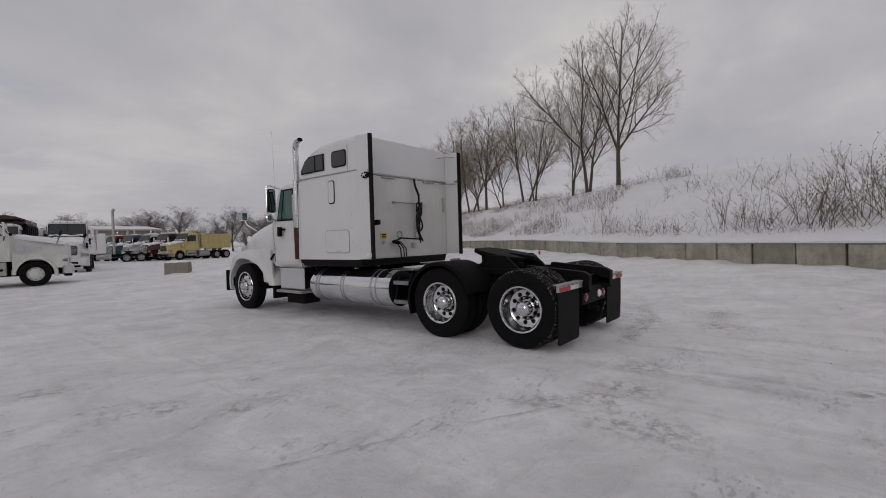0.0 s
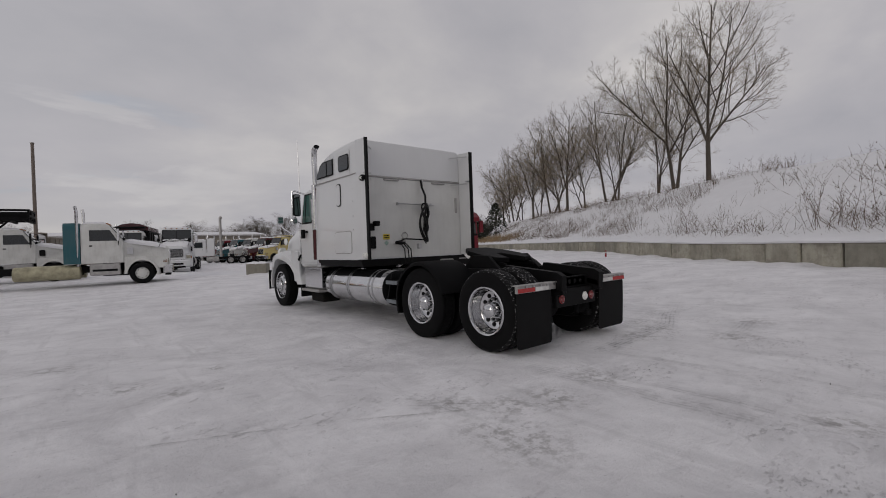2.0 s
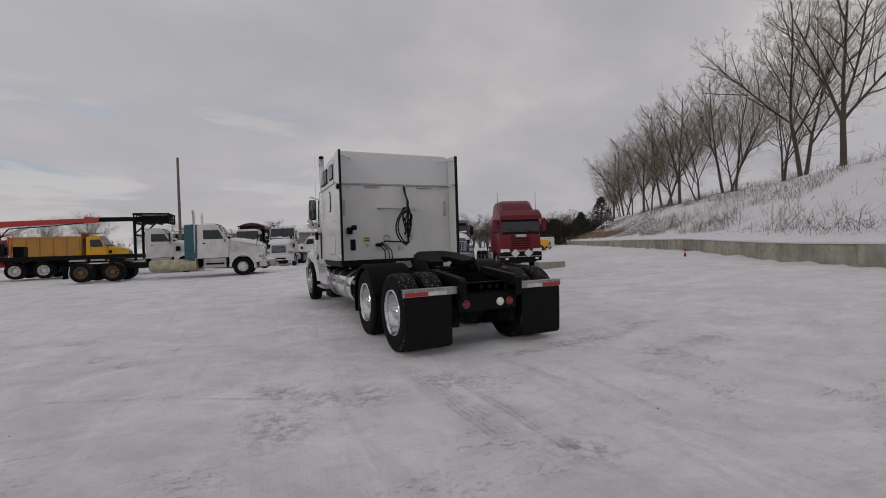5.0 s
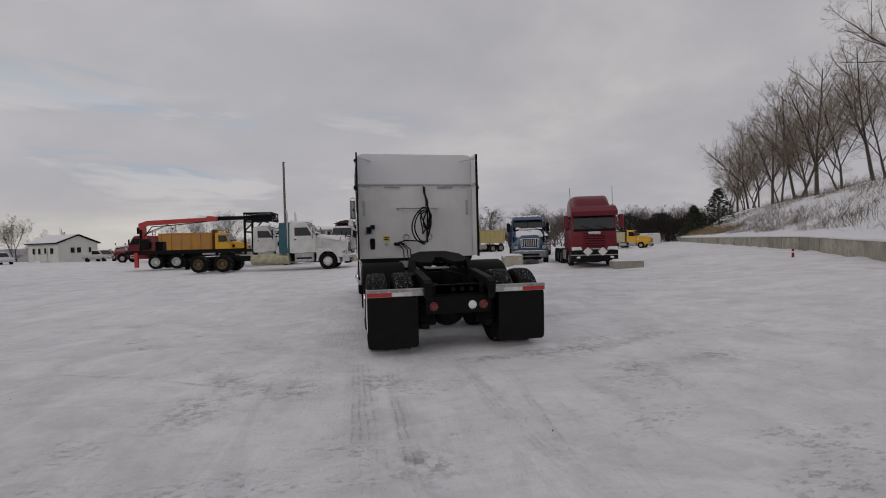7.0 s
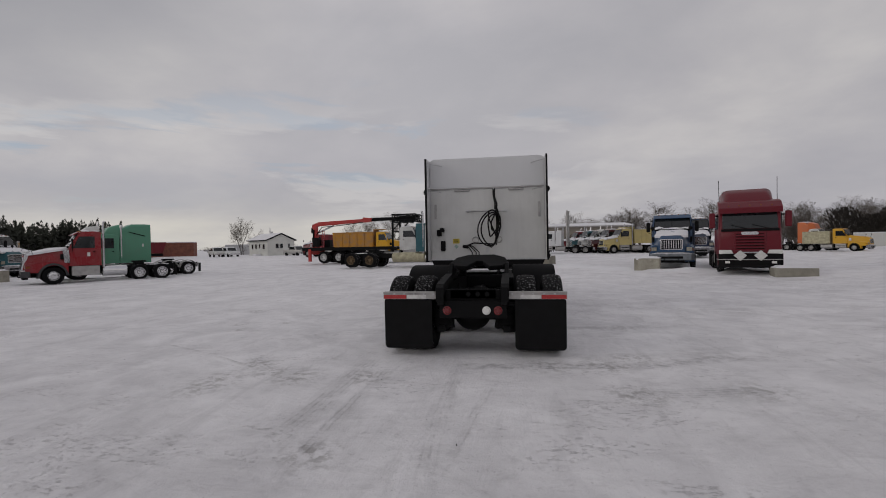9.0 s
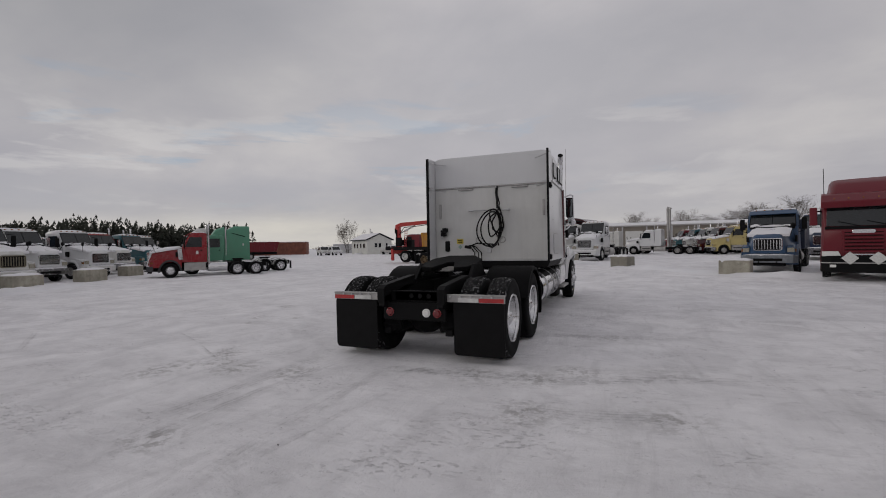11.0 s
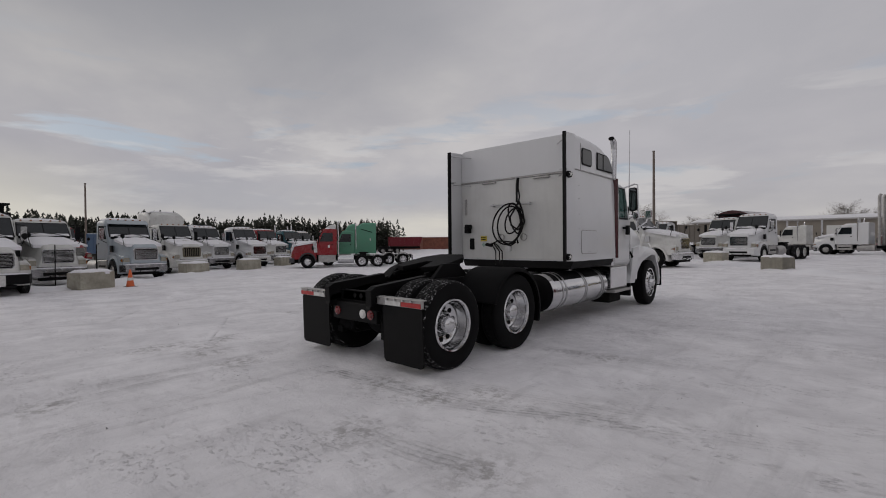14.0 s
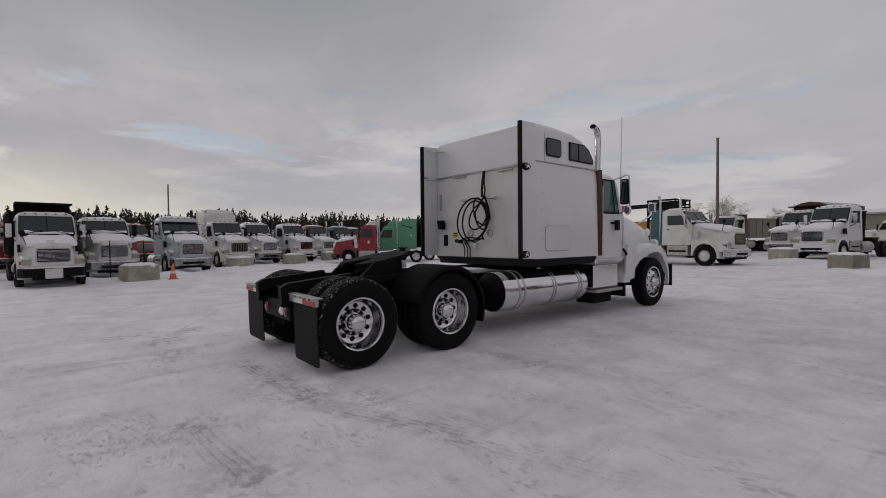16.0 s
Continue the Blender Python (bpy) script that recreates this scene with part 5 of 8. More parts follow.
def parked_truck(label, at, yaw, paint_mat, hood_mat=None, sleeper=None, sleeper_mat=None, body="chassis", body_mat=None, wheelbase=5.0, drive=(0.0, -1.3),
                 hood_len=1.55, grille="bars", bumper=None, rim=None, rear_rim_mat=None, tank=None, stacks=0, snow=True, scale=0.93, wide=1.05,
                 group="parked trucks", name="truck", fender_mat=None, roof_lamps=True, seed=1, visor=False, glass=None, low=False, body_len=4.6, body_top=2.6, tall=1.15, plate_=False, arch_mat=None, tank_len=1.3):
    """A conventional truck: local y runs forward, the origin lies on the ground under the front axle."""
    hood_mat = hood_mat or paint_mat
    bumper = bumper or CHROME_DULL
    rim = rim or DULL_ALU
    rear_rim_mat = rear_rim_mat or rim
    glass = glass or GLASS
    x, y = at
    T = thing(name, label, "truck", pose(x, y, yard_height(x, y) - 0.02, 0, 0, yaw) @ Matrix.Diagonal((scale * 0.96, scale, scale, 1)), group)
    nose = hood_len - 0.45              # front of the hood, ahead of the axle
    cw = wide
    wy = -0.75                          # foot of the windshield
    rear = wy - 1.55                    # back of the cab
    rt = 2.62 if low else 2.78          # roof
    for side in (-1, 1):
        far_wheel(T, 1.02, 0.0, side, False, rim)
        for d in drive:
            far_wheel(T, 1.03, -wheelbase + d + 0.65, side, True, rear_rim_mat)
    back = -wheelbase - 1.5
    for side in (-1, 1):
        part("frame_rail", box(side * 0.42 - 0.04, side * 0.42 + 0.04, back, nose - 0.1, 0.62, 0.90, 0.01, seg=1), BLACK, T)
    part("rear_crossmember", box(-0.42, 0.42, back - 0.02, back + 0.08, 0.6, 0.88, 0.01, seg=1), BLACK, T)
    for d in drive:
        part("axle", tube([(-0.95, -wheelbase + d + 0.65, 0.5), (0.95, -wheelbase + d + 0.65, 0.5)], 0.09, 10), GRIME, T)
    part("engine_underside", box(-0.40, 0.40, -1.6, nose - 0.2, 0.42, 1.0, 0.04, seg=1), GRIME, T)
    # cab
    secs = [hull_section(rear, cw, cw - 0.06, 1.0, rt - 0.04, 0.16), hull_section(rear + 0.25, cw, cw - 0.05, 1.0, rt, 0.16), hull_section(wy - 0.62, cw, cw - 0.05, 1.0, rt - 0.01, 0.16),
            hull_section(wy - 0.45, cw, cw - 0.06, 1.0, rt - 0.10, 0.16), hull_section(wy, cw, cw - 0.05, 1.0, 1.97, 0.12), hull_section(wy + 0.06, cw - 0.05, cw - 0.10, 1.0, 1.83, 0.12)]
    part("cab_body", loft(secs), paint_mat, T, smooth=True)
    dz = rt - 0.10 - 1.97
    tilt = math.degrees(math.atan2(0.45, dz))
    ws_len = math.hypot(0.45, dz)
    part("windshield", prism([(-cw + 0.13, 0.07), (cw - 0.13, 0.07), (cw - 0.17, ws_len - 0.03), (-cw + 0.17, ws_len - 0.03)], "y", -0.006, 0.016, 0.004), glass, T, "dark windshield").matrix_basis = \
        pose(0, wy, 1.97, tilt, 0, 0)
    part("windshield_pillar", box(-0.015, 0.015, -0.004, 0.022, 0.07, ws_len - 0.03), BLACK, T).matrix_basis = pose(0, wy, 1.97, tilt, 0, 0)
    if visor:
        part("sun_visor", prism([(wy - 0.50, rt - 0.08), (wy - 0.20, rt - 0.22), (wy - 0.18, rt - 0.19), (wy - 0.48, rt - 0.03)], "x", -cw + 0.08, cw - 0.08, 0.006), paint_mat, T)
    for side in (-1, 1):
        def plate(nm, outline, mat, seat, depth, lab=""):
            return part(nm, prism(outline, "x", *sorted((side * seat, side * (seat + depth))), bevel=0.003), mat, T, lab)
        plate("door", [(rear + 0.22, 1.05), (wy - 0.08, 1.05), (wy - 0.06, 1.84), (wy - 0.44, rt - 0.22), (rear + 0.22, rt - 0.2)], paint_mat, cw - 0.035, 0.018)
        plate("side_window", [(rear + 0.32, 1.90), (wy - 0.18, 1.90), (wy - 0.46, rt - 0.28), (rear + 0.32, rt - 0.28)], glass, cw - 0.05, 0.038, "dark side window")
        plate("door_handle", round_rect(rear + 0.30, rear + 0.42, 1.68, 1.73, 0.01), BLACK, cw - 0.02, 0.03)
        arm = part("mirror_arm", tube([(side * (cw - 0.04), wy - 0.25, 2.45), (side * (cw + 0.22), wy - 0.12, 2.42), (side * (cw + 0.22), wy - 0.12, 1.85), (side * (cw - 0.02), wy - 0.15, 1.75)], 0.018, 6), BLACK, T)
        part("mirror_head", prism(round_rect(side * (cw + 0.2) - 0.10, side * (cw + 0.2) + 0.10, 1.88, 2.38, 0.03), "y", wy - 0.17, wy - 0.09, 0.01), CHROME if seed % 2 else BLACK, arm)
        part("cab_step", box(*sorted((side * 0.62, side * (cw + 0.02))), rear + 0.3, wy - 0.1, 0.48, 0.98, 0.03, seg=1), DULL_ALU, T, "dull metal cab step")
        # black strip paints the dark gap between treads on the closed box
        part("step_gap", box(*sorted((side * 0.9, side * (cw + 0.026))), rear + 0.4, wy - 0.2, 0.66, 0.76, 0.01, seg=1), BLACK, T)
        # fenders
        sections = []
        for i in range(15):
            a = radians(-10 + 190 * i / 14)
            ring = []
            for r_, xx in ((0.57, 0.62), (0.72, 0.62), (0.71, cw - 0.10), (0.66, cw + 0.03), (0.57, cw + 0.05), (0.565, cw - 0.05)):
                ring.append((side * xx, r_ * math.cos(a) * 1.04, 0.50 + r_ * math.sin(a)))
            sections.append(ring)
        part("fender", loft(sections), arch_mat or fender_mat or hood_mat, T, smooth=True)
        part("headlamp_pod", loft([hull_section(0.55, 0.17, 0.15, 0.80, 1.22, 0.06), hull_section(nose - 0.08, 0.16, 0.13, 0.80, 1.16, 0.06)]), hood_mat, T, smooth=True).matrix_basis = pose(side * (cw - 0.20), 0, 0)
        # solid black box in place of the shade behind the wheel
        part("wheel_well", box(*sorted((side * 0.45, side * 0.84)), -0.62, 0.62, 0.55, 0.95, 0.02, seg=1), BLACK, T, "black box that stands for shade in the wheel well")
        part("chassis_box", box(*sorted((side * 0.46, side * 0.92)), rear - 0.75, rear - 0.1, 0.5, 0.95, 0.03, seg=1), BLACK, T)
        part("headlamp", prism(round_rect(side * (cw - 0.20) - 0.13, side * (cw - 0.20) + 0.13, 0.92, 1.10, 0.02), "y", nose - 0.12, nose - 0.045, 0.015), HEADLAMP, T, "dull headlamp")
        part("turn_lamp", box(side * (cw - 0.03) - 0.03, side * (cw - 0.03) + 0.03, nose - 0.30, nose - 0.12, 0.93, 1.06, 0.015, seg=1), LAMP_AMBER, T)
        tmat = tank or DULL_ALU
        tk = lathe([(0.0, 0.0), (0.27, 0.0), (0.30, 0.03), (0.30, tank_len - 0.03), (0.27, tank_len), (0.0, tank_len)], 22)
        part("fuel_tank", tk, tmat, T, smooth=True).matrix_basis = pose(side * 0.80, rear - 0.05 - tank_len if wheelbase > 4.4 else rear - 1.0, 0.66, 0, 0, 90)
    # hood
    part("hood", loft([hull_section(wy + 0.04, cw - 0.05, cw - 0.20, 1.02, 1.97, 0.24), hull_section(-0.1, cw - 0.12, 0.74, 1.02, 1.89, 0.26), hull_section(nose - 0.40, 0.84, 0.64, 0.98, 1.76, 0.24),
                       hull_section(nose - 0.12, 0.76, 0.58, 0.90, 1.65, 0.18), hull_section(nose, 0.66, 0.52, 0.86, 1.55, 0.12)]), hood_mat, T, smooth=True)
    arch = [(0.64 * math.cos(radians(a)), 0.50 + 0.64 * math.sin(radians(a))) for a in range(20, 161, 14)]
    for side in (-1, 1):
        part("fender_panel", prism([(nose - 0.16, 0.72), (nose - 0.14, 1.08), (0.3, 1.24), (wy + 0.06, 1.22), (wy + 0.06, 0.62)] + arch[::-1], "x", *sorted((side * (cw - 0.10), side * (cw + 0.0)))), fender_mat or hood_mat, T)
        part("hood_intake", prism(round_rect(wy + 0.18, wy + 0.42, 1.34, 1.62, 0.04), "x", *sorted((side * (cw - 0.13), side * (cw - 0.035)))), BLACK if seed % 3 else STEEL, T, "dark air intake on the hood side")
        part("convex_mirror", lathe([(0.0, 0.02), (0.09, 0.015), (0.10, 0.0), (0.06, -0.04), (0.0, -0.05)], 14), BLACK, T, smooth=True).matrix_basis = pose(side * 0.92, nose - 0.30, 2.02, 0, 0, -90)
        part("mirror_stalk", tube([(side * 0.80, nose - 0.45, 1.6), (side * 0.92, nose - 0.30, 1.94)], 0.014, 5), BLACK, T)
    part("windshield_gasket", prism([(-cw + 0.09, 0.03), (cw - 0.09, 0.03), (cw - 0.14, ws_len), (-cw + 0.14, ws_len)], "y", -0.008, 0.009), BLACK, T).matrix_basis = pose(0, wy, 1.97, tilt, 0, 0)
    gr = part("grille", prism(round_rect(-0.56, 0.56, 0.98, 1.50, 0.09), "y", nose - 0.05, nose + 0.02, 0.012), GRILLE_TAN if grille == "tan" else CHROME if grille != "dark" else BLACK, T, "grille")
    # black plate paints the dark depth behind the grille bars
    part("grille_recess", prism(round_rect(-0.51, 0.51, 1.02, 1.46, 0.06), "y", nose + 0.005, nose + 0.024), BLACK, gr)
    n = 9
    for i in range(n):
        if grille in ("vertical", "tan"):
            xx = -0.46 + 0.92 * i / (n - 1)
            part("grille_bar", box(xx - 0.02, xx + 0.02, nose + 0.015, nose + 0.036, 1.05, 1.43), GRILLE_TAN if grille == "tan" else CHROME, gr)
        else:
            zz = 1.07 + 0.34 * i / (n - 1)
            part("grille_bar", box(-0.49, 0.49, nose + 0.015, nose + 0.036, zz - 0.010, zz + 0.010), CHROME if grille == "bars" else STEEL, gr)
    part("bumper", prism([(-cw - 0.06, nose - 0.25), (-cw + 0.10, nose + 0.10), (cw - 0.10, nose + 0.10), (cw + 0.06, nose - 0.25), (cw, nose - 0.30), (-cw, nose - 0.30)], "z", 0.46, 0.80, 0.02), bumper, T, "front bumper")
    # black strip paints a dark slot on the closed bumper
    part("bumper_slot", box(-0.55, 0.55, nose + 0.09, nose + 0.106, 0.54, 0.66, 0.006, seg=1), BLACK, T)
    part("air_dam", prism([(-0.66, nose - 0.22), (-0.60, nose + 0.04), (0.60, nose + 0.04), (0.66, nose - 0.22)], "z", 0.33, 0.43, 0.01), BLACK, T, "black lower air dam")
    part("front_axle", box(-0.85, 0.85, -0.10, 0.10, 0.34, 0.48, 0.02, seg=1), BLACK, T)
    for side in (-1, 1):
        part("tow_hook", tube([(side * 0.34, nose + 0.05, 0.46), (side * 0.34, nose + 0.20, 0.47), (side * 0.34, nose + 0.20, 0.54)], 0.022, 6), BLACK, T)
        part("wiper", tube([(side * 0.75, wy + 0.045, 2.01), (side * 0.15, wy - 0.04, 2.14)], 0.012, 5), BLACK, T)
    part("cowl", box(-cw + 0.14, cw - 0.14, wy - 0.01, wy + 0.10, 1.91, 2.01, 0.02, seg=1), BLACK, T, "dark cowl under the windshield")
    snow_slab(T, -cw + 0.1, cw - 0.1, nose - 0.22, nose + 0.08, 0.795, 0.05, seed + 2, name="bumper_snow")
    if plate_:
        part("blank_sign", prism(round_rect(-0.28, 0.28, 0.40, 0.78, 0.02), "y", nose + 0.11, nose + 0.13), TAPE_WHITE, T, "blank white sign board")
    if not sleeper:
        part("rear_window", prism(round_rect(-0.55, 0.55, 1.95, rt - 0.30, 0.06), "y", rear - 0.012, rear + 0.01), glass, T, "dark rear cab window")
    if roof_lamps:
        for k in range(5):
            part("roof_lamp", box(-0.7 + 0.35 * k - 0.035, -0.7 + 0.35 * k + 0.035, wy - 0.63, wy - 0.54, rt - 0.03, rt + 0.02, 0.01, seg=1), LAMP_AMBER, T)
    for k in range(stacks):
        side = 1 if k == 0 else -1
        part("exhaust_pipe", tube([(side * (cw - 0.05), rear - 0.12, 0.9), (side * (cw - 0.05), rear - 0.12, 3.1), (side * (cw - 0.02), rear - 0.16, 3.3)], 0.065, 12), CHROME, T, "chrome exhaust stack", smooth=True)
    if sleeper:
        sl_len, sl_top = sleeper
        e = rear - sl_len
        top = [(e, sl_top), (e + 0.4, sl_top + 0.02), (e + sl_len * 0.6, sl_top), (rear - 0.02, max(rt, sl_top - 0.35))]
        part("sleeper_body", loft([hull_section(yy, cw + 0.02, cw - 0.02, 1.0, zz, 0.18) for yy, zz in top]), sleeper_mat or paint_mat, T, smooth=True)
        if sl_top > 3.2:
            part("roof_fairing", loft([hull_section(rear - 0.05, cw - 0.05, cw - 0.08, rt - 0.25, sl_top - 0.02, 0.25), hull_section(rear + 0.55, cw - 0.12, cw - 0.16, rt - 0.25, sl_top - 0.2, 0.25),
                                       hull_section(wy - 0.75, cw - 0.25, cw - 0.3, rt - 0.25, rt + 0.03, 0.04)]), sleeper_mat or paint_mat, T, smooth=True)
        back_cab = e
    else:
        back_cab = rear
    if body == "dump":
        b1 = back_cab - 0.35
        b0 = b1 - body_len
        bm = prism([(b0, 1.15), (b1, 1.15), (b1 + 0.05, body_top), (b0 - 0.15, body_top)], "x", -1.15, 1.15, 0.015)
        d = part("dump_box", bm, body_mat, T, "dump box")
        for i in range(6):
            yy = b0 + 0.15 + (b1 - b0 - 0.3) * i / 5
            for side in (-1, 1):
                part("box_rib", box(*sorted((side * 1.14, side * 1.20)), yy - 0.05, yy + 0.05, 1.2, body_top - 0.05, 0.01, seg=1), body_mat, d)
        for side in (-1, 1):
            part("box_rail", box(*sorted((side * 1.08, side * 1.21)), b0 - 0.12, b1 + 0.05, body_top - 0.06, body_top + 0.04, 0.01, seg=1), body_mat, d)
        part("cab_shield", box(-1.0, 1.0, b1, b1 + 1.0, body_top + 0.25, body_top + 0.32, 0.01, seg=1), body_mat, d)
        part("shield_front", box(-1.0, 1.0, b1 - 0.02, b1 + 0.05, body_top - 0.2, body_top + 0.3, 0.01, seg=1), body_mat, d)
    elif body == "box":
        b1 = back_cab - 0.25
        d = part("body_box", box(-1.18, 1.18, b1 - body_len, b1, 1.0, body_top, 0.04), body_mat, T, "box body")
        for i in range(5):
            yy = b1 - 0.2 - (body_len - 0.4) * i / 4
            for side in (-1, 1):
                part("body_post", box(*sorted((side * 1.17, side * 1.195)), yy - 0.03, yy + 0.03, 1.02, body_top - 0.05), body_mat, d)
    elif body == "flat":
        b1 = back_cab - 0.5
        d = part("deck", box(-1.22, 1.22, b1 - body_len, b1, 1.02, 1.22, 0.02), body_mat or BLACK, T, "flat deck")
        for side in (-1, 1):
            part("side_rail", box(*sorted((side * 1.20, side * 1.26)), b1 - body_len, b1, 1.04, 1.26, 0.01, seg=1), BLACK, d)
        snow_slab(T, -1.18, 1.18, b1 - body_len + 0.05, b1 - 0.05, 1.22, 0.025, seed + 3, name="deck_snow")
    else:
        fw = -wheelbase + 0.55
        fifth_ = [(-0.42, -0.4), (-0.3, 0.3), (0.3, 0.3), (0.42, -0.4), (0.14, -0.5), (0.0, -0.1), (-0.14, -0.5)]
        part("fifth_wheel_plate", prism([(px, py + fw) for px, py in fifth_], "z", 1.08, 1.16, 0.01), BLACK, T)
        part("fifth_wheel_base", box(-0.40, 0.40, fw - 0.3, fw + 0.2, 0.88, 1.09, 0.03, seg=1), BLACK, T)
        for side in (-1, 1):
            part("mudflap", box(*sorted((side * 0.6, side * 1.16)), back - 0.02, back + 0.0, 0.2, 0.85), FLAP, T)
            part("deck_snow", box(*sorted((side * 0.36, side * 0.48)), back + 0.3, fw - 0.6, 0.90, 0.94, 0.012), SNOW, T)
    if snow:
        snow_slab(T, -cw + 0.16, cw - 0.16, rear + 0.12, wy - 0.62, rt - 0.015, 0.09, seed, name="roof_snow") if not (sleeper and sleeper[1] > 3.2) else \
            snow_slab(T, -cw + 0.18, cw - 0.18, rear - sleeper[0] + 0.05, rear - 0.3, sleeper[1] - 0.01, 0.08, seed, name="roof_snow")
        drift = [(-cw + 0.15, 0.02)] + [(xx_, 0.13 + 0.09 * noise.noise(Vector((xx_ * 2.2, seed * 1.7, 0.0)))) for xx_ in [(-0.88 + 0.22 * q_) for q_ in range(9)]] + [(cw - 0.15, 0.02)]
        part("windshield_snow", prism(drift, "y", 0.0, 0.045, 0.008), SNOW, T, "snow drifted on the windshield").matrix_basis = pose(0, wy, 1.97, tilt, 0, 0)
        snow_slab(T, -0.80, 0.80, wy + 0.02, nose - 0.16, 1.90, 0.12, seed + 9, 0.26, name="hood_snow")
    raise_body(T, tall)
    return T


def heading(dx, dy):
    return math.degrees(math.atan2(-dx, dy))


# white tractor and boom truck, side-on across the yard
parked_truck("weathered white tractor with narrow teal sleeper and stained tanks", (-2.5, 19.75), heading(0.989, -0.149), WHITE_OLD, sleeper=(0.62, 2.62), sleeper_mat=TEAL,
             wheelbase=6.95, drive=(0.0, -1.4), tank=TANK_OLD, stacks=2, rim=TAPE_WHITE, rear_rim_mat=BROWN_RIM, seed=3, bumper=CHROME, hood_len=1.6, low=True, tank_len=2.3)


def boom_truck():
    T = parked_truck("white boom truck with red folding crane over a flat deck", (-5.73, 26.16), heading(0.998, -0.076), WHITE_OLD, wheelbase=8.3, drive=(0.0, -1.4), body="flat", body_mat=BLACK,
                     body_len=8.2, rim=TAPE_WHITE, seed=4, hood_len=1.5, group="", name="boom_truck", low=True)
    part("crane_column", prism([(-10.45, 1.2), (-10.1, 1.2), (-10.2, 3.2), (-10.5, 3.2)], "x", -0.2, 0.2, 0.03), CRANE_RED, T, "red crane column")
    part("crane_valve_box", box(-0.5, -0.22, -10.3, -9.95, 1.5, 2.0, 0.03), BLACK, T)
    part("crane_hose", tube([(-0.25, -10.2, 1.6), (-0.35, -10.4, 2.4), (-0.2, -10.3, 3.1)], 0.03, 6), HOSE, T, smooth=True)
    part("crane_base", box(-0.55, 0.55, -10.75, -9.75, 0.75, 1.35, 0.05), CRANE_RED, T)
    part("outrigger", box(-1.3, -1.12, -10.4, -10.15, 0.15, 1.2, 0.02), CRANE_RED, T, "red outrigger leg")
    part("outrigger", box(1.12, 1.3, -10.4, -10.15, 0.15, 1.2, 0.02), CRANE_RED, T, "red outrigger leg")
    bm = prism([(-10.6, 3.0), (-10.6, 3.35), (-10.0, 3.55), (-5.6, 3.72), (-5.6, 3.45), (-10.0, 3.2)], "x", -0.17, 0.17, 0.02)
    part("lower_boom", bm, CRANE_RED, T, "red crane boom")
    part("boom_joint", prism([(-5.9, 3.40), (-5.1, 3.45), (-5.0, 3.75), (-5.8, 3.84)], "x", -0.22, 0.22, 0.02), CRANE_RED, T)
    part("outer_boom", prism([(-5.2, 3.48), (-1.2, 3.56), (-1.2, 3.80), (-5.2, 3.78)], "x", -0.12, 0.12, 0.015), BLACK, T, "dark telescoping boom")
    part("boom_tip", prism([(-1.4, 3.45), (-0.9, 3.50), (-0.9, 3.85), (-1.4, 3.85)], "x", -0.16, 0.16, 0.015), BLACK, T)
    part("hydraulic_ram", tube([(0.0, -10.2, 2.6), (0.0, -8.6, 3.22)], 0.07, 12), CHROME, T, smooth=True)
    part("crane_seat", box(-0.6, -0.2, -10.9, -10.5, 2.6, 3.1, 0.04), BLACK, T, "operator seat on the crane")
    for i in range(9):
        part("ladder_bar", tube([(-0.75, -10.0 + 0.02 * i, 1.3 + 0.18 * i), (-0.35, -10.0 + 0.02 * i, 1.3 + 0.18 * i)], 0.02, 6), CRANE_RED, T)
    for xx in (-0.75, -0.35):
        part("ladder_side", tube([(xx, -10.0, 1.2), (xx, -9.84, 2.9)], 0.024, 6), CRANE_RED, T)
    for xx in (-1.0, 1.0):
        part("rack_post", box(xx - 0.07, xx + 0.07, -2.95, -2.8, 0.9, 3.45, 0.015), BLACK, T, "black steel rack post")
        part("rack_rail", box(xx - 0.06, xx + 0.06, -2.95, -0.9, 3.38, 3.5, 0.015), BLACK, T)
        part("rack_brace", tube([(xx, -2.9, 2.6), (xx, -2.1, 3.4)], 0.05, 6), BLACK, T)
    for yy in (-2.9, -2.3, -1.7, -1.0):
        part("rack_bar", box(-1.06, 1.06, yy - 0.05, yy + 0.05, 3.28, 3.40, 0.01), BLACK, T)
    part("rack_bar", box(-1.06, 1.06, -2.93, -2.83, 2.5, 2.62, 0.01), BLACK, T)
    for yy in (-2.9, -0.95):
        for xx in (-1.0, -0.35, 0.35, 1.0):
            part("rack_upright", box(xx - 0.04, xx + 0.04, yy - 0.04, yy + 0.04, 3.3, 3.95, 0.008), BLACK, T)
    for zz in (3.62, 3.92):
        part("rack_cross", box(-1.05, 1.05, -2.96, -2.86, zz - 0.05, zz + 0.05, 0.008), BLACK, T)
        part("rack_cross", box(-1.05, 1.05, -1.0, -0.9, zz - 0.05, zz + 0.05, 0.008), BLACK, T)
    for xx in (-1.0, 1.0):
        part("rack_top_rail", box(xx - 0.05, xx + 0.05, -2.95, -0.9, 3.86, 3.98, 0.008), BLACK, T)
    part("hydraulic_tank", box(-0.9, -0.3, -9.7, -9.15, 1.25, 2.0, 0.04), BLACK, T, "black hydraulic tank")
    part("valve_block", box(0.25, 0.75, -10.2, -9.8, 1.4, 2.2, 0.03), BLACK, T)
    for k in range(4):
        part("control_lever", tube([(-0.62 + 0.1 * k, -10.5, 1.9), (-0.62 + 0.1 * k, -10.62, 2.25)], 0.016, 5), BLACK, T)
    part("boom_hose", tube([(0.2, -10.2, 2.4), (0.25, -9.6, 3.1), (0.2, -8.0, 3.2), (0.2, -5.8, 3.42)], 0.035, 6), HOSE, T, smooth=True)
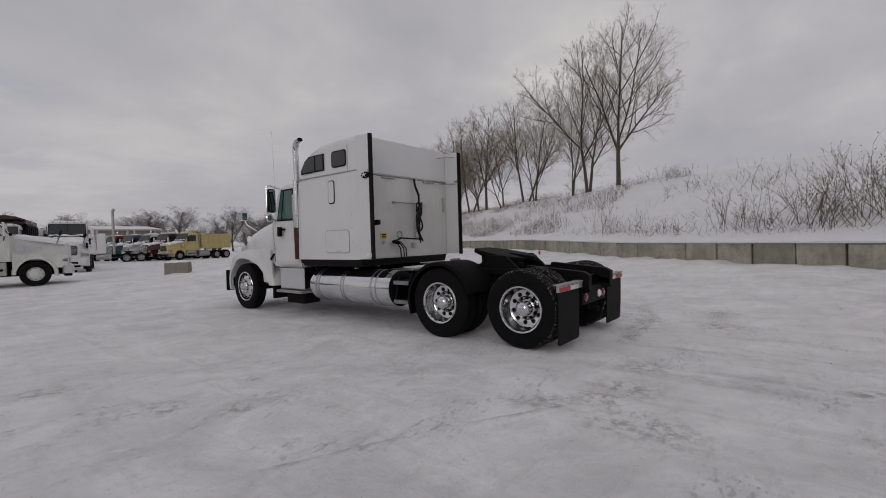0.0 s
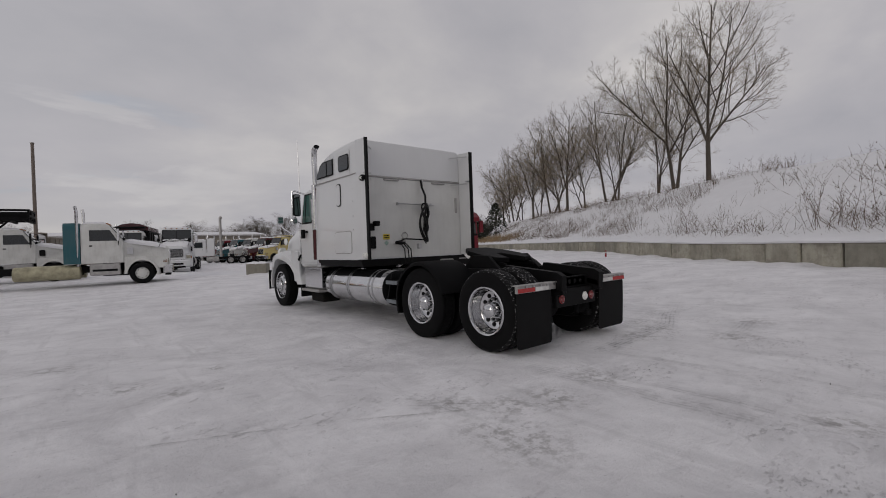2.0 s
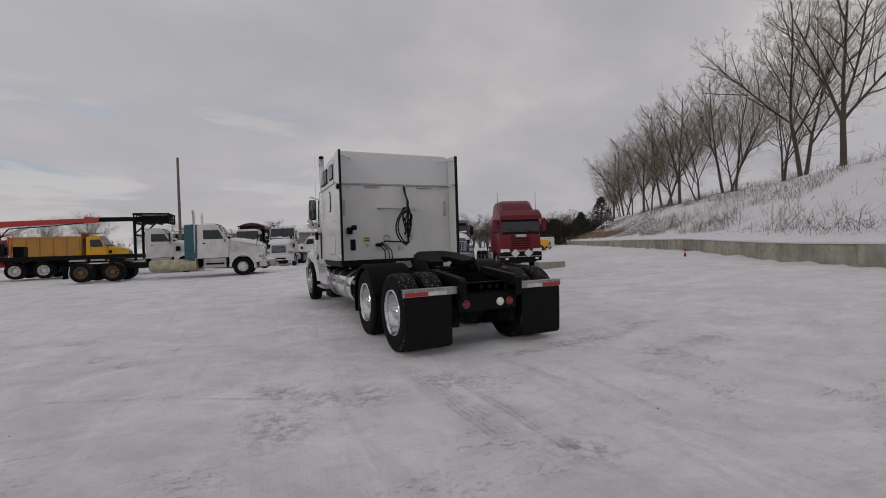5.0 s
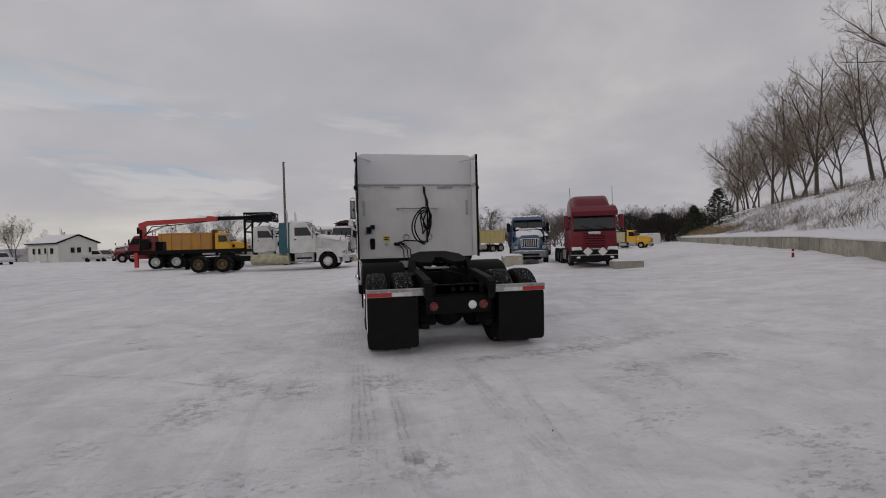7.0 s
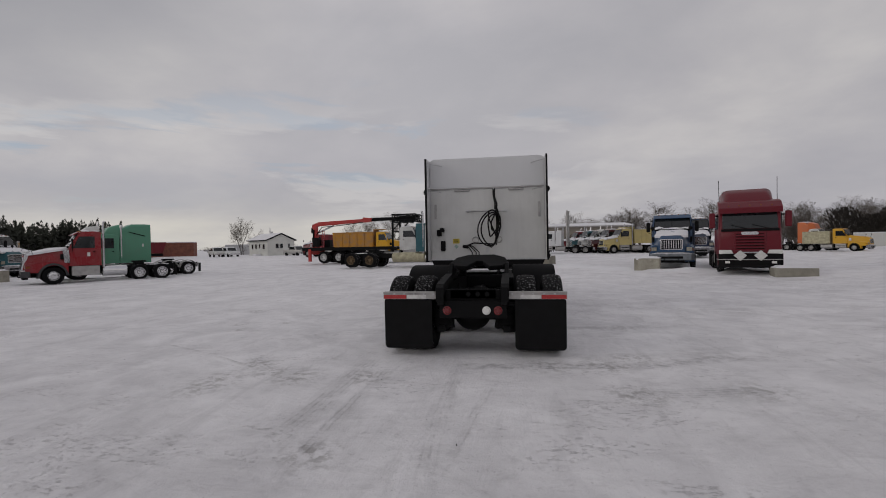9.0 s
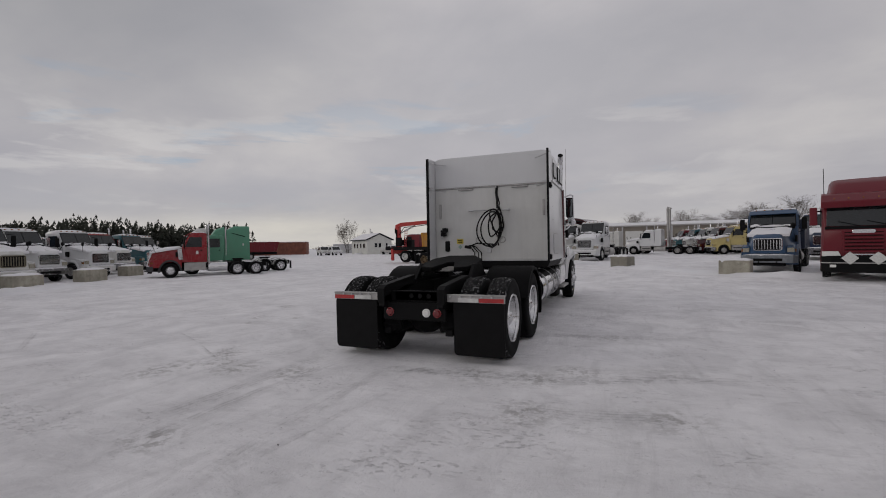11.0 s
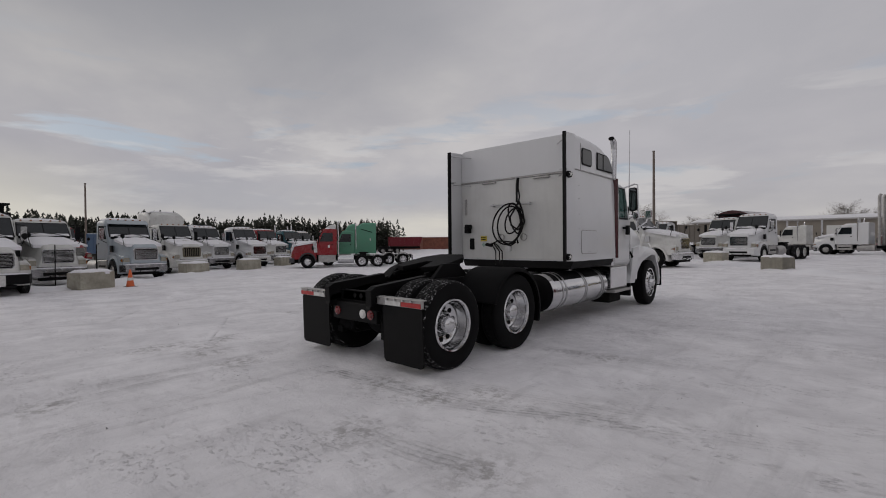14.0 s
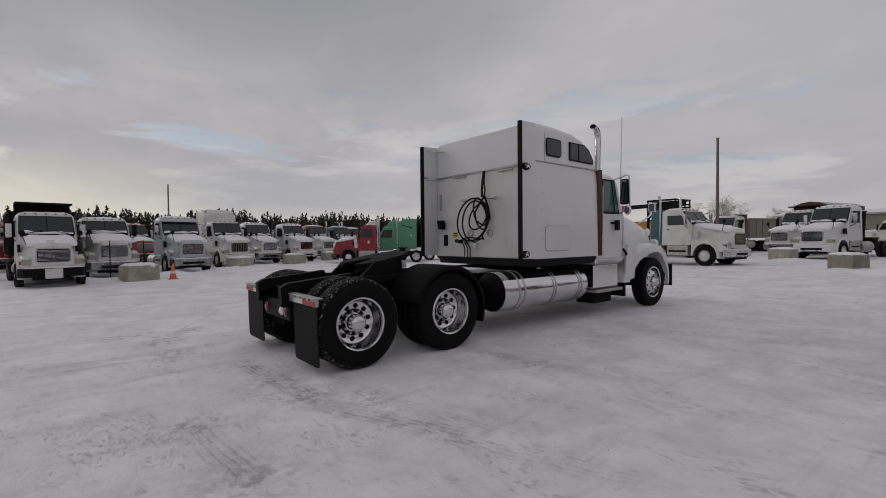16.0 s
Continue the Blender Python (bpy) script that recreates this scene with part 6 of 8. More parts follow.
    part("column_cylinder", tube([(0.26, -10.45, 1.3), (0.26, -10.4, 2.9)], 0.07, 10), BLACK, T, smooth=True)
    return T


boom_truck()
parked_truck("amber dump truck with short hood behind the flat deck", (-12.48, 41.87), heading(0.998, -0.078), YELLOW, body="dump", body_mat=AMBER, body_len=5.2, body_top=2.75, wheelbase=6.2, seed=5, hood_len=1.4, snow=False, group="")
parked_truck("red tractor with a dark flat deck near the house", (-25.27, 47.37), heading(-0.996, 0.133), DARK_RED, sleeper=(0.9, 2.75), wheelbase=7.0, body="flat", body_len=6.5, seed=6, group="")
parked_truck("white cab and chassis with white bumper", (0.02, 27.54), heading(-0.240, -0.970), WHITE, wheelbase=6.2, drive=(0.0, -1.3), seed=7, hood_len=1.45, bumper=WHITE, grille="bars", rim=TAPE_WHITE)
tarp_truck = parked_truck("white dump truck with black box and dark red tarp", (-2.33, 31.75), heading(-0.262, -0.964), WHITE_OLD, wheelbase=5.6, body="dump", body_mat=BLACK, body_top=2.8, body_len=4.8, seed=8, hood_len=1.6, grille="bars", stacks=1)
part("tarp", prism([(-1.15, 3.50), (-0.6, 3.72), (0.0, 3.80), (0.6, 3.72), (1.15, 3.50), (1.15, 3.20), (-1.15, 3.20)], "y", -7.4, -2.5, 0.02), MAROON, tarp_truck, "dark red tarp over the box")
parked_truck("white dump truck with tan box", (-7.92, 35.72), heading(-0.266, -0.963), WHITE, wheelbase=5.6, body="dump", body_mat=SHED, body_top=2.6, body_len=4.8, seed=9, hood_len=1.5)
parked_truck("blue and white truck with snowy hood and dark body", (8.0, 15.1), heading(-0.333, -0.940), BLUE, wheelbase=5.6, body="box", body_mat=NAVY, body_top=2.35, body_len=4.4, seed=10,
             hood_len=1.5, grille="vertical", bumper=BUMPER_GREY, hood_mat=BLUE, visor=True, scale=0.88, tall=1.08)
parked_truck("dark blue truck parked beside the blue one", (13.63, 26.93), heading(-0.271, -0.959), NAVY, wheelbase=5.6, seed=11, body="box", body_mat=NAVY, body_len=4.0, body_top=2.5, group="")
parked_truck("yellow tractor with a dirty tank behind the red cab-over", (30.6, 37.0), heading(0.62, -0.785), YELLOW, wheelbase=5.4, seed=12, hood_len=1.9, body="box", body_mat=TANK_OLD, body_len=3.2, body_top=2.5, snow=False, scale=0.66)
parked_truck("white tractor with orange roof fairing", (32.0, 42.4), heading(0.62, -0.785), WHITE_OLD, sleeper=(1.3, 3.6), sleeper_mat=ORANGE, wheelbase=5.6, seed=13, scale=0.72)

# far row, seen between the nearer trucks
for i, (col_mat, dx, lab, bod, bmat) in enumerate(((DARK_RED, 0.0, "red tractor in the far row", "chassis", None), (TEAL, 2.6, "teal tractor in the far row", "chassis", None),
                                                   (WHITE_OLD, 5.0, "white tractor in the far row", "chassis", None), (MAROON, 7.4, "dark red tractor in the far row", "chassis", None),
                                                   (CREAM, 9.9, "cream dump truck in the far row", "dump", CREAM))):
    parked_truck(lab, (7.9 + 0.30 * dx, 53.6 - 1.10 * dx), heading(-0.965, -0.26), col_mat, body=bod, body_mat=bmat, wheelbase=5.2, seed=20 + i, group="far row of trucks", stacks=2 - i % 2, scale=0.88, tall=1.12, rim=DULL_ALU,
                 body_len=3.8)
for i, (col_mat, at) in enumerate(((WHITE_OLD, (-0.5, 50.0)), (WHITE, (3.6, 46.0)))):
    far_white = parked_truck("white sleeper tractor in the far row", at, heading(-0.93, 0.25), col_mat, sleeper=(0.9, 2.9), wheelbase=5.6, seed=30 + i, stacks=2, tall=1.1, scale=0.85, group="far row of trucks")
for side in (-1, 1):
    part("tall_exhaust_pipe", tube([(side * 0.75, -3.9, 0.9), (side * 0.75, -3.9, 5.55), (side * 0.75, -4.02, 5.75)], 0.13, 12), DULL_ALU, far_white, "tall dull exhaust stack", smooth=True)

# western row, noses towards the yard
W_HEAD = heading(0.987, 0.113)
parked_truck("white dump truck with black box and black bumper guard", (-14.33, -4.34), W_HEAD, WHITE_OLD, wheelbase=5.6, body="dump", body_mat=BLACK, body_top=2.9, body_len=4.6, bumper=BLACK, scale=0.80, seed=41, group="western row of trucks", grille="bars", plate_=True)
parked_truck("white daycab tractor with snow on its hood", (-17.03, -2.60), W_HEAD, WHITE_OLD, wheelbase=5.0, scale=0.84, seed=42, group="western row of trucks", low=True)
parked_truck("pale blue daycab tractor with snow on its hood", (-18.00, 0.30), W_HEAD, ICE, wheelbase=5.0, scale=0.84, seed=43, group="western row of trucks", visor=True)
parked_truck("white sleeper tractor with tall square grille", (-21.49, 3.24), W_HEAD, WHITE_OLD, sleeper=(1.7, 3.5), wheelbase=6.0, scale=0.84, seed=44, grille="tan", group="western row of trucks", bumper=TAPE_WHITE)
parked_truck("white truck with blue box body", (-23.97, 5.72), W_HEAD, WHITE, wheelbase=5.4, body="box", body_mat=BLUE, body_top=2.9, body_len=4.4, scale=0.84, seed=45, group="western row of trucks")
parked_truck("white truck with rounded hood", (-24.78, 8.44), W_HEAD, WHITE, wheelbase=5.0, scale=0.84, seed=46, group="western row of trucks", bumper=TAPE_WHITE)
parked_truck("red truck with snow-covered white hood", (-27.58, 11.43), W_HEAD, RED, hood_mat=WHITE_OLD, wheelbase=5.0, scale=0.84, seed=47, group="western row of trucks")
parked_truck("teal truck with chrome stacks", (-29.42, 14.55), W_HEAD, TEAL, wheelbase=5.0, stacks=2, scale=0.84, seed=48, group="western row of trucks")
parked_truck("white truck at the row's far end", (-31.44, 16.82), W_HEAD, WHITE_OLD, wheelbase=5.0, stacks=1, scale=0.84, seed=49, group="western row of trucks")
parked_truck("orange truck in the second row", (-30.44, -2.84), heading(0.336, 0.938), ORANGE, wheelbase=5.0, tall=1.0, low=True, scale=0.86, seed=50, group="second row of trucks")
parked_truck("red truck in the second row", (-24.63, -7.37), heading(0.539, 0.836), RED, wheelbase=5.0, scale=0.86, seed=51, group="second row of trucks")
red_tractor = parked_truck("red tractor with chrome stacks, nose to the row", (-20.51, 10.04), heading(-0.575, -0.816), RED, wheelbase=4.95, scale=0.76, tall=1.19, arch_mat=plain("dark_grey_arch", (0.035, 0.035, 0.038), 0.5), drive=(0.0, -1.3), seed=52, group="", bumper=plain("dark_grey_bumper", (0.05, 0.05, 0.055), 0.5), hood_len=1.75, rim=CHROME, tank=CHROME, stacks=2, visor=True, snow=True)
green_tractor = parked_truck("green tractor with tall flat sleeper", (-21.88, 12.42), heading(-0.571, -0.816), GREEN, scale=0.76, tall=1.17, sleeper=(1.9, 3.35), wheelbase=6.0, seed=53, group="", rim=CHROME, stacks=2, snow=False)

part("grille_surround", prism([(1.26, 0.86), (1.40, 0.90), (1.20, 1.92), (1.00, 1.98)], "x", -0.64, 0.64, 0.02), CHROME, red_tractor, "slanted chrome grille")
# black bars paint dark slots on the closed chrome surround
for i in range(5):
    part("grille_slot", prism([(1.385 - 0.037 * i, 1.00 + 0.18 * i), (1.405 - 0.037 * i, 1.00 + 0.18 * i), (1.382 - 0.037 * i, 1.10 + 0.18 * i), (1.362 - 0.037 * i, 1.10 + 0.18 * i)], "x", -0.54, 0.54), BLACK, red_tractor)
part("roof_fairing", loft([hull_section(-2.25, 0.86, 0.80, 3.0, 3.52, 0.16), hull_section(-1.75, 0.84, 0.76, 3.0, 3.46, 0.16), hull_section(-1.30, 0.74, 0.64, 3.0, 3.12, 0.05)]), WHITE_OLD, red_tractor, "small weathered roof fairing", smooth=True)
for side in (-1, 1):
    part("door_mark", prism(round_rect(-1.75, -1.60, 1.62, 1.86, 0.02), "x", *sorted((side * 1.03, side * 1.045))), TAPE_WHITE, red_tractor, "small white mark on the door")
    part("side_skirt", prism(round_rect(-2.2, -0.85, 0.46, 1.02, 0.03), "x", *sorted((side * 1.06, side * 1.10)), bevel=0.008), DULL_ALU, red_tractor, "dull metal side skirt")
    part("cowl_panel", prism([(-0.78, 1.25), (-0.52, 1.25), (-0.44, 1.98), (-0.72, 2.06)], "x", *sorted((side * 1.0, side * 1.065)), bevel=0.008), CHROME, red_tractor, "chrome cowl panel")
    part("sleeper_vent", prism([(-3.85, 2.92), (-2.85, 3.22), (-2.85, 3.27), (-3.85, 2.99)], "x", *sorted((side * 1.05, side * 1.085))), BLACK, green_tractor, "dark slanted trim on the sleeper")
    part("sleeper_mark", prism(round_rect(-3.75, -3.65, 2.2, 2.4, 0.01), "x", *sorted((side * 1.055, side * 1.08))), TAPE_WHITE, green_tractor, "small white mark")
    for yy in (-5.35, -6.65):
        ring = []
        for i in range(13):
            a = radians(8 + 164 * i / 12)
            ring.append([(side * xx, yy + r_ * math.cos(a), 0.50 + r_ * math.sin(a)) for r_, xx in ((0.60, 0.74), (0.64, 0.74), (0.64, 1.22), (0.60, 1.22))])
        part("half_fender", loft(ring), DULL_ALU, green_tractor, "half-round metal fender", smooth=True)

for at, mat_, lab, bod, bmat, sd in (((-28.87, -0.45), RED, "red daycab truck behind the western row", "chassis", None, 61), ((-33.18, 4.59), WHITE_OLD, "white truck with a blue box behind the row", "box", BLUE, 62),
                                     ((-35.94, 9.85), WHITE_OLD, "white dump truck with red box behind the row", "dump", CRANE_RED, 63), ((-39.84, 14.61), NAVY, "dark blue truck behind the western row", "chassis", None, 64),
                                     ((-25.64, -5.32), CRANE_RED, "faded red truck behind the western row", "flat", None, 65)):
    parked_truck(lab, at, heading(0.96, 0.26), mat_, wheelbase=5.2, body=bod, body_mat=bmat, body_len=4.4, scale=0.86, seed=sd, group="second row of trucks", stacks=sd % 2, tall=1.12)
for tr in [o for o in bpy.data.objects if o.parent is None and o.name.startswith("truck")]:
    if any(w_ in tr.name for w_ in (".009", ".010", ".013", ".014")):
        for side in (-1, 1):
            part("roof_beacon", lathe([(0.0, 0.11), (0.05, 0.10), (0.075, 0.05), (0.075, 0.0), (0.0, 0.0)], 12), HEADLAMP, tr, "round roof beacon", smooth=True).matrix_basis = pose(side * 0.62, -1.55, 3.19, 0, -90, 0)


def cab_over():
    """Tall red cab-over tractor with a stepped roof fairing."""
    x, y = 9.3, 10.75
    T = thing("cab_over_truck", "tall dark red cab-over tractor with snow at its wheels", "truck", pose(x, y, yard_height(x, y) - 0.02, 0, 0, heading(-0.326, -0.943)) @ Matrix.Scale(0.84, 4))
    # front face at y = 0
    for side in (-1, 1):
        far_wheel(T, 1.05, -1.25, side, False, DULL_ALU)
        far_wheel(T, 1.05, -4.6, side, True, DULL_ALU)
        far_wheel(T, 1.05, -5.9, side, True, DULL_ALU)
        far_wheel(T, 1.05, -7.2, side, True, DULL_ALU)
        part("frame_rail", box(side * 0.42 - 0.05, side * 0.42 + 0.05, -8.2, -0.4, 0.62, 0.92, 0.01, seg=1), BLACK, T)
    cab = [hull_section(-2.35, 1.22, 1.18, 0.95, 3.0, 0.14), hull_section(-0.35, 1.22, 1.18, 0.95, 3.0, 0.14), hull_section(-0.16, 1.20, 1.15, 0.95, 2.9, 0.14), hull_section(-0.02, 1.17, 1.12, 0.95, 2.1, 0.12), hull_section(0.02, 1.15, 1.1, 0.95, 1.98, 0.1)]
    part("cab_body", loft(cab), DARK_RED, T, smooth=True)
    roof_ = [hull_section(-2.35, 1.10, 1.0, 2.95, 3.95, 0.28), hull_section(-1.15, 1.10, 0.98, 2.95, 3.95, 0.28), hull_section(-0.75, 1.08, 0.94, 2.95, 3.72, 0.28), hull_section(-0.35, 1.1, 0.98, 2.95, 3.3, 0.2)]
    part("roof_box", loft(roof_), DARK_RED, T, "stepped red roof fairing", smooth=True)
    part("sun_visor", prism([(-0.55, 2.92), (0.16, 2.78), (0.20, 3.02), (-0.2, 3.3), (-0.55, 3.4)], "x", -1.19, 1.19, 0.03), DARK_RED, T, "broad red visor over the windshield")
    for k in range(5):
        part("visor_lamp", box(-0.8 + 0.4 * k - 0.025, -0.8 + 0.4 * k + 0.025, 0.12, 0.165, 3.10, 3.15, 0.01, seg=1), LAMP_AMBER, T)
    part("windshield", prism([(-1.04, 0.0), (1.04, 0.0), (1.02, 0.76), (-1.02, 0.76)], "y", -0.01, 0.02, 0.004), GLASS, T, "dark wide windshield").matrix_basis = pose(0, -0.02, 2.10, 10, 0, 0)
    part("wiper", tube([(-0.7, 0.04, 2.1), (-0.1, 0.0, 2.28)], 0.012, 5), BLACK, T)
    part("wiper", tube([(0.1, 0.04, 2.1), (0.7, 0.0, 2.28)], 0.012, 5), BLACK, T)
    part("wiper_band", box(-1.08, 1.08, 0.0, 0.045, 1.98, 2.09, 0.01), BLACK, T)
    g = part("grille", prism([(-0.62, 1.94), (0.62, 1.94), (0.55, 0.98), (-0.55, 0.98)], "y", 0.0, 0.05, 0.02), DARK_RED, T, "red slatted grille")
    for i in range(6):
        zz = 1.10 + 0.13 * i
        part("grille_slat", prism([(0.05, zz), (0.10, zz + 0.015), (0.05, zz + 0.085)], "x", -0.52, 0.52), DARK_RED, g)
        # black strip paints the dark gap above each slat
        part("grille_gap", box(-0.52, 0.52, 0.048, 0.056, zz + 0.088, zz + 0.118), BLACK, g)
    part("badge_plate", prism(round_rect(-0.32, 0.32, 1.82, 1.96, 0.06), "y", 0.05, 0.085, 0.01), CHROME, T, "oval chrome badge without lettering")
    part("chrome_bar", box(-0.45, 0.45, 0.06, 0.10, 1.0, 1.06, 0.01), CHROME, T)
    part("bumper", prism([(-1.24, -0.45), (-1.2, 0.0), (-0.9, 0.16), (0.9, 0.16), (1.2, 0.0), (1.24, -0.45)], "z", 0.36, 0.98, 0.03), BLACK, T, "dark grey bumper")
    part("bumper_trim", prism([(-1.25, -0.45), (-1.21, 0.01), (-0.91, 0.17), (0.91, 0.17), (1.21, 0.01), (1.25, -0.45)], "z", 0.70, 0.74, 0.004), DULL_ALU, T)
    for side in (-1, 1):
        part("headlamp", prism([(side * 0.62, 0.98), (side * 1.17, 0.96), (side * 1.18, 1.15), (side * 0.70, 1.15)], "y", -0.12, 0.07, 0.02), LAMP_WHITE, T, "wide clear headlamp")
        part("fog_lamp", box(side * 0.86 - 0.09, side * 0.86 + 0.09, 0.15, 0.185, 0.55, 0.65, 0.01, seg=1), LAMP_WHITE, T)
        part("placard", prism([(side * 0.38, 0.66), (side * 0.38 + 0.25, 0.90), (side * 0.38, 1.14), (side * 0.38 - 0.25, 0.90)], "y", 0.175, 0.19), TAPE_WHITE, T, "blank white diamond placard")
        part("side_window", prism([(-1.55, 2.1), (-0.28, 2.1), (-0.38, 2.8), (-1.55, 2.8)], "x", *sorted((side * 1.17, side * 1.225)), bevel=0.003), GLASS, T)
        part("mirror_head", box(side * 1.42 - 0.12, side * 1.42 + 0.12, -0.25, -0.08, 2.15, 2.85, 0.04), DARK_RED, T, "red mirror housing")
        part("mirror_arm", tube([(side * 1.18, -0.3, 2.7), (side * 1.40, -0.18, 2.7)], 0.03, 6), BLACK, T)
        sections = []
        for i in range(15):
            a = radians(-5 + 190 * i / 14)
            sections.append([(side * xx, -1.25 + r_ * math.cos(a), 0.5 + r_ * math.sin(a)) for r_, xx in ((0.56, 0.7), (0.64, 0.7), (0.64, 1.2), (0.56, 1.24))])
        part("wheel_arch", loft(sections), BLACK, T, smooth=True)
        part("step_panel", box(*sorted((side * 0.8, side * 1.22)), -0.66, -0.05, 0.45, 1.0, 0.03), DARK_RED, T)
        part("fuel_tank", box(*sorted((side * 0.55, side * 1.18)), -3.7, -2.5, 0.4, 0.95, 0.08), DULL_ALU, T)
        part("antenna", tube([(side * 1.1, -0.6, 2.9), (side * 1.12, -0.7, 4.4)], 0.012, 5), BLACK, T)
    part("fifth_wheel_plate", prism([(-0.45, -6.2), (-0.3, -5.4), (0.3, -5.4), (0.45, -6.2)], "z", 1.05, 1.15, 0.01), BLACK, T)
    snow_slab(T, -0.9, 0.9, -2.2, -1.4, 3.93, 0.06, 77, name="roof_snow")
    return T


cab_over()


# ---- blocks, cone, poles, hydrant post ----
def concrete_block(x, y, yaw, lx=1.5, h=0.62, lab="snow-capped concrete block in the yard"):
    T = thing("concrete_block", lab, "concrete block", pose(x, y, yard_height(x, y) - 0.06, 0, 0, yaw), "concrete yard blocks")
    bm = box(-lx / 2, lx / 2, -0.35, 0.35, 0.0, h, 0.03)
    for v in bm.verts:
        v.co += Vector((noise.noise(v.co * 3 + Vector((x, y, 0))), noise.noise(v.co * 3 + Vector((y, x, 1))), noise.noise(v.co * 3 + Vector((0, x, y))))) * 0.015
    part("block_body", bm, CONCRETE, T)
    snow_slab(T, -lx / 2 + 0.03, lx / 2 - 0.03, -0.32, 0.32, h - 0.01, 0.10, x, name="snow_cap")


for x, y, a, lx in ((2.35, 18.75, -33, 1.0), (-1.10, 25.00, -20, 1.1), (6.5, 13.68, -21, 1.05), (-14.60, -1.85, 112, 1.1), (-19.24, 2.98, 102, 1.15), (-21.83, 6.88, 102, 1.2), (-24.61, 10.61, 102, 1.1), (-14.90, -8.00, 102, 1.2)):
    concrete_block(x, y, a, lx)
concrete_block(10.35, 10.0, -12, 1.25, 0.36, "low concrete barrier beside the red cab-over")


def traffic_cone(x, y):
    T = thing("traffic_cone", "small orange traffic cone on the snow", "traffic cone", pose(x, y, yard_height(x, y) - 0.03))
    part("cone_body", lathe([(0.13, 0.03), (0.03, 0.62), (0.022, 0.63), (0.0, 0.63)], 18), plain("orange_plastic", (0.65, 0.12, 0.03), 0.5), T, smooth=True).matrix_basis = pose(0, 0, 0, 0, -90, 0)
    part("cone_base", box(-0.18, 0.18, -0.18, 0.18, 0.0, 0.04, 0.01), BLACK, T)
    part("cone_band", lathe([(0.099, 0.25), (0.082, 0.35)], 18), TAPE_WHITE, T).matrix_basis = pose(0, 0, 0, 0, -90, 0)


traffic_cone(-14.30, -0.81)


def utility_pole(x, y, h, lean=0.0):
    T = thing("utility_pole", "bare grey wooden pole", "pole", pose(x, y, -0.2, 0, lean, 0), "yard poles")
    part("pole_shaft", tube([(0, 0, 0), (0, 0, h + 0.2)], 0.115, 12, r1=0.085), POLE_WOOD, T, smooth=True)
    part("pole_cap", tube([(0, 0, h + 0.2), (0, 0, h + 0.24)], 0.12, 12), DULL_ALU, T)


utility_pole(-6.77, 32.59, 8.6)
utility_pole(-61.69, 5.95, 8.8)
rx, ry = 15.23, 6.65
post = thing("marker_post", "short red marker post in the snow", "post", pose(rx, ry, yard_height(rx, ry) - 0.05))
part("post_body", tube([(0, 0, 0), (0, 0, 0.36)], 0.045, 10, r1=0.04), RED, post, smooth=True)
part("post_band", tube([(0, 0, 0.22), (0, 0, 0.28)], 0.048, 10), TAPE_WHITE, post)
for x, y in ((-15.33, -2.69), (-14.50, -1.72)):
    st = thing("snow_stake", "thin dark marker rod standing in snow", "stake", pose(x, y, 0), "marker rods")
    part("rod", tube([(0, 0, -0.1), (0.02, 0, 1.5)], 0.018, 6), BLACK, st)


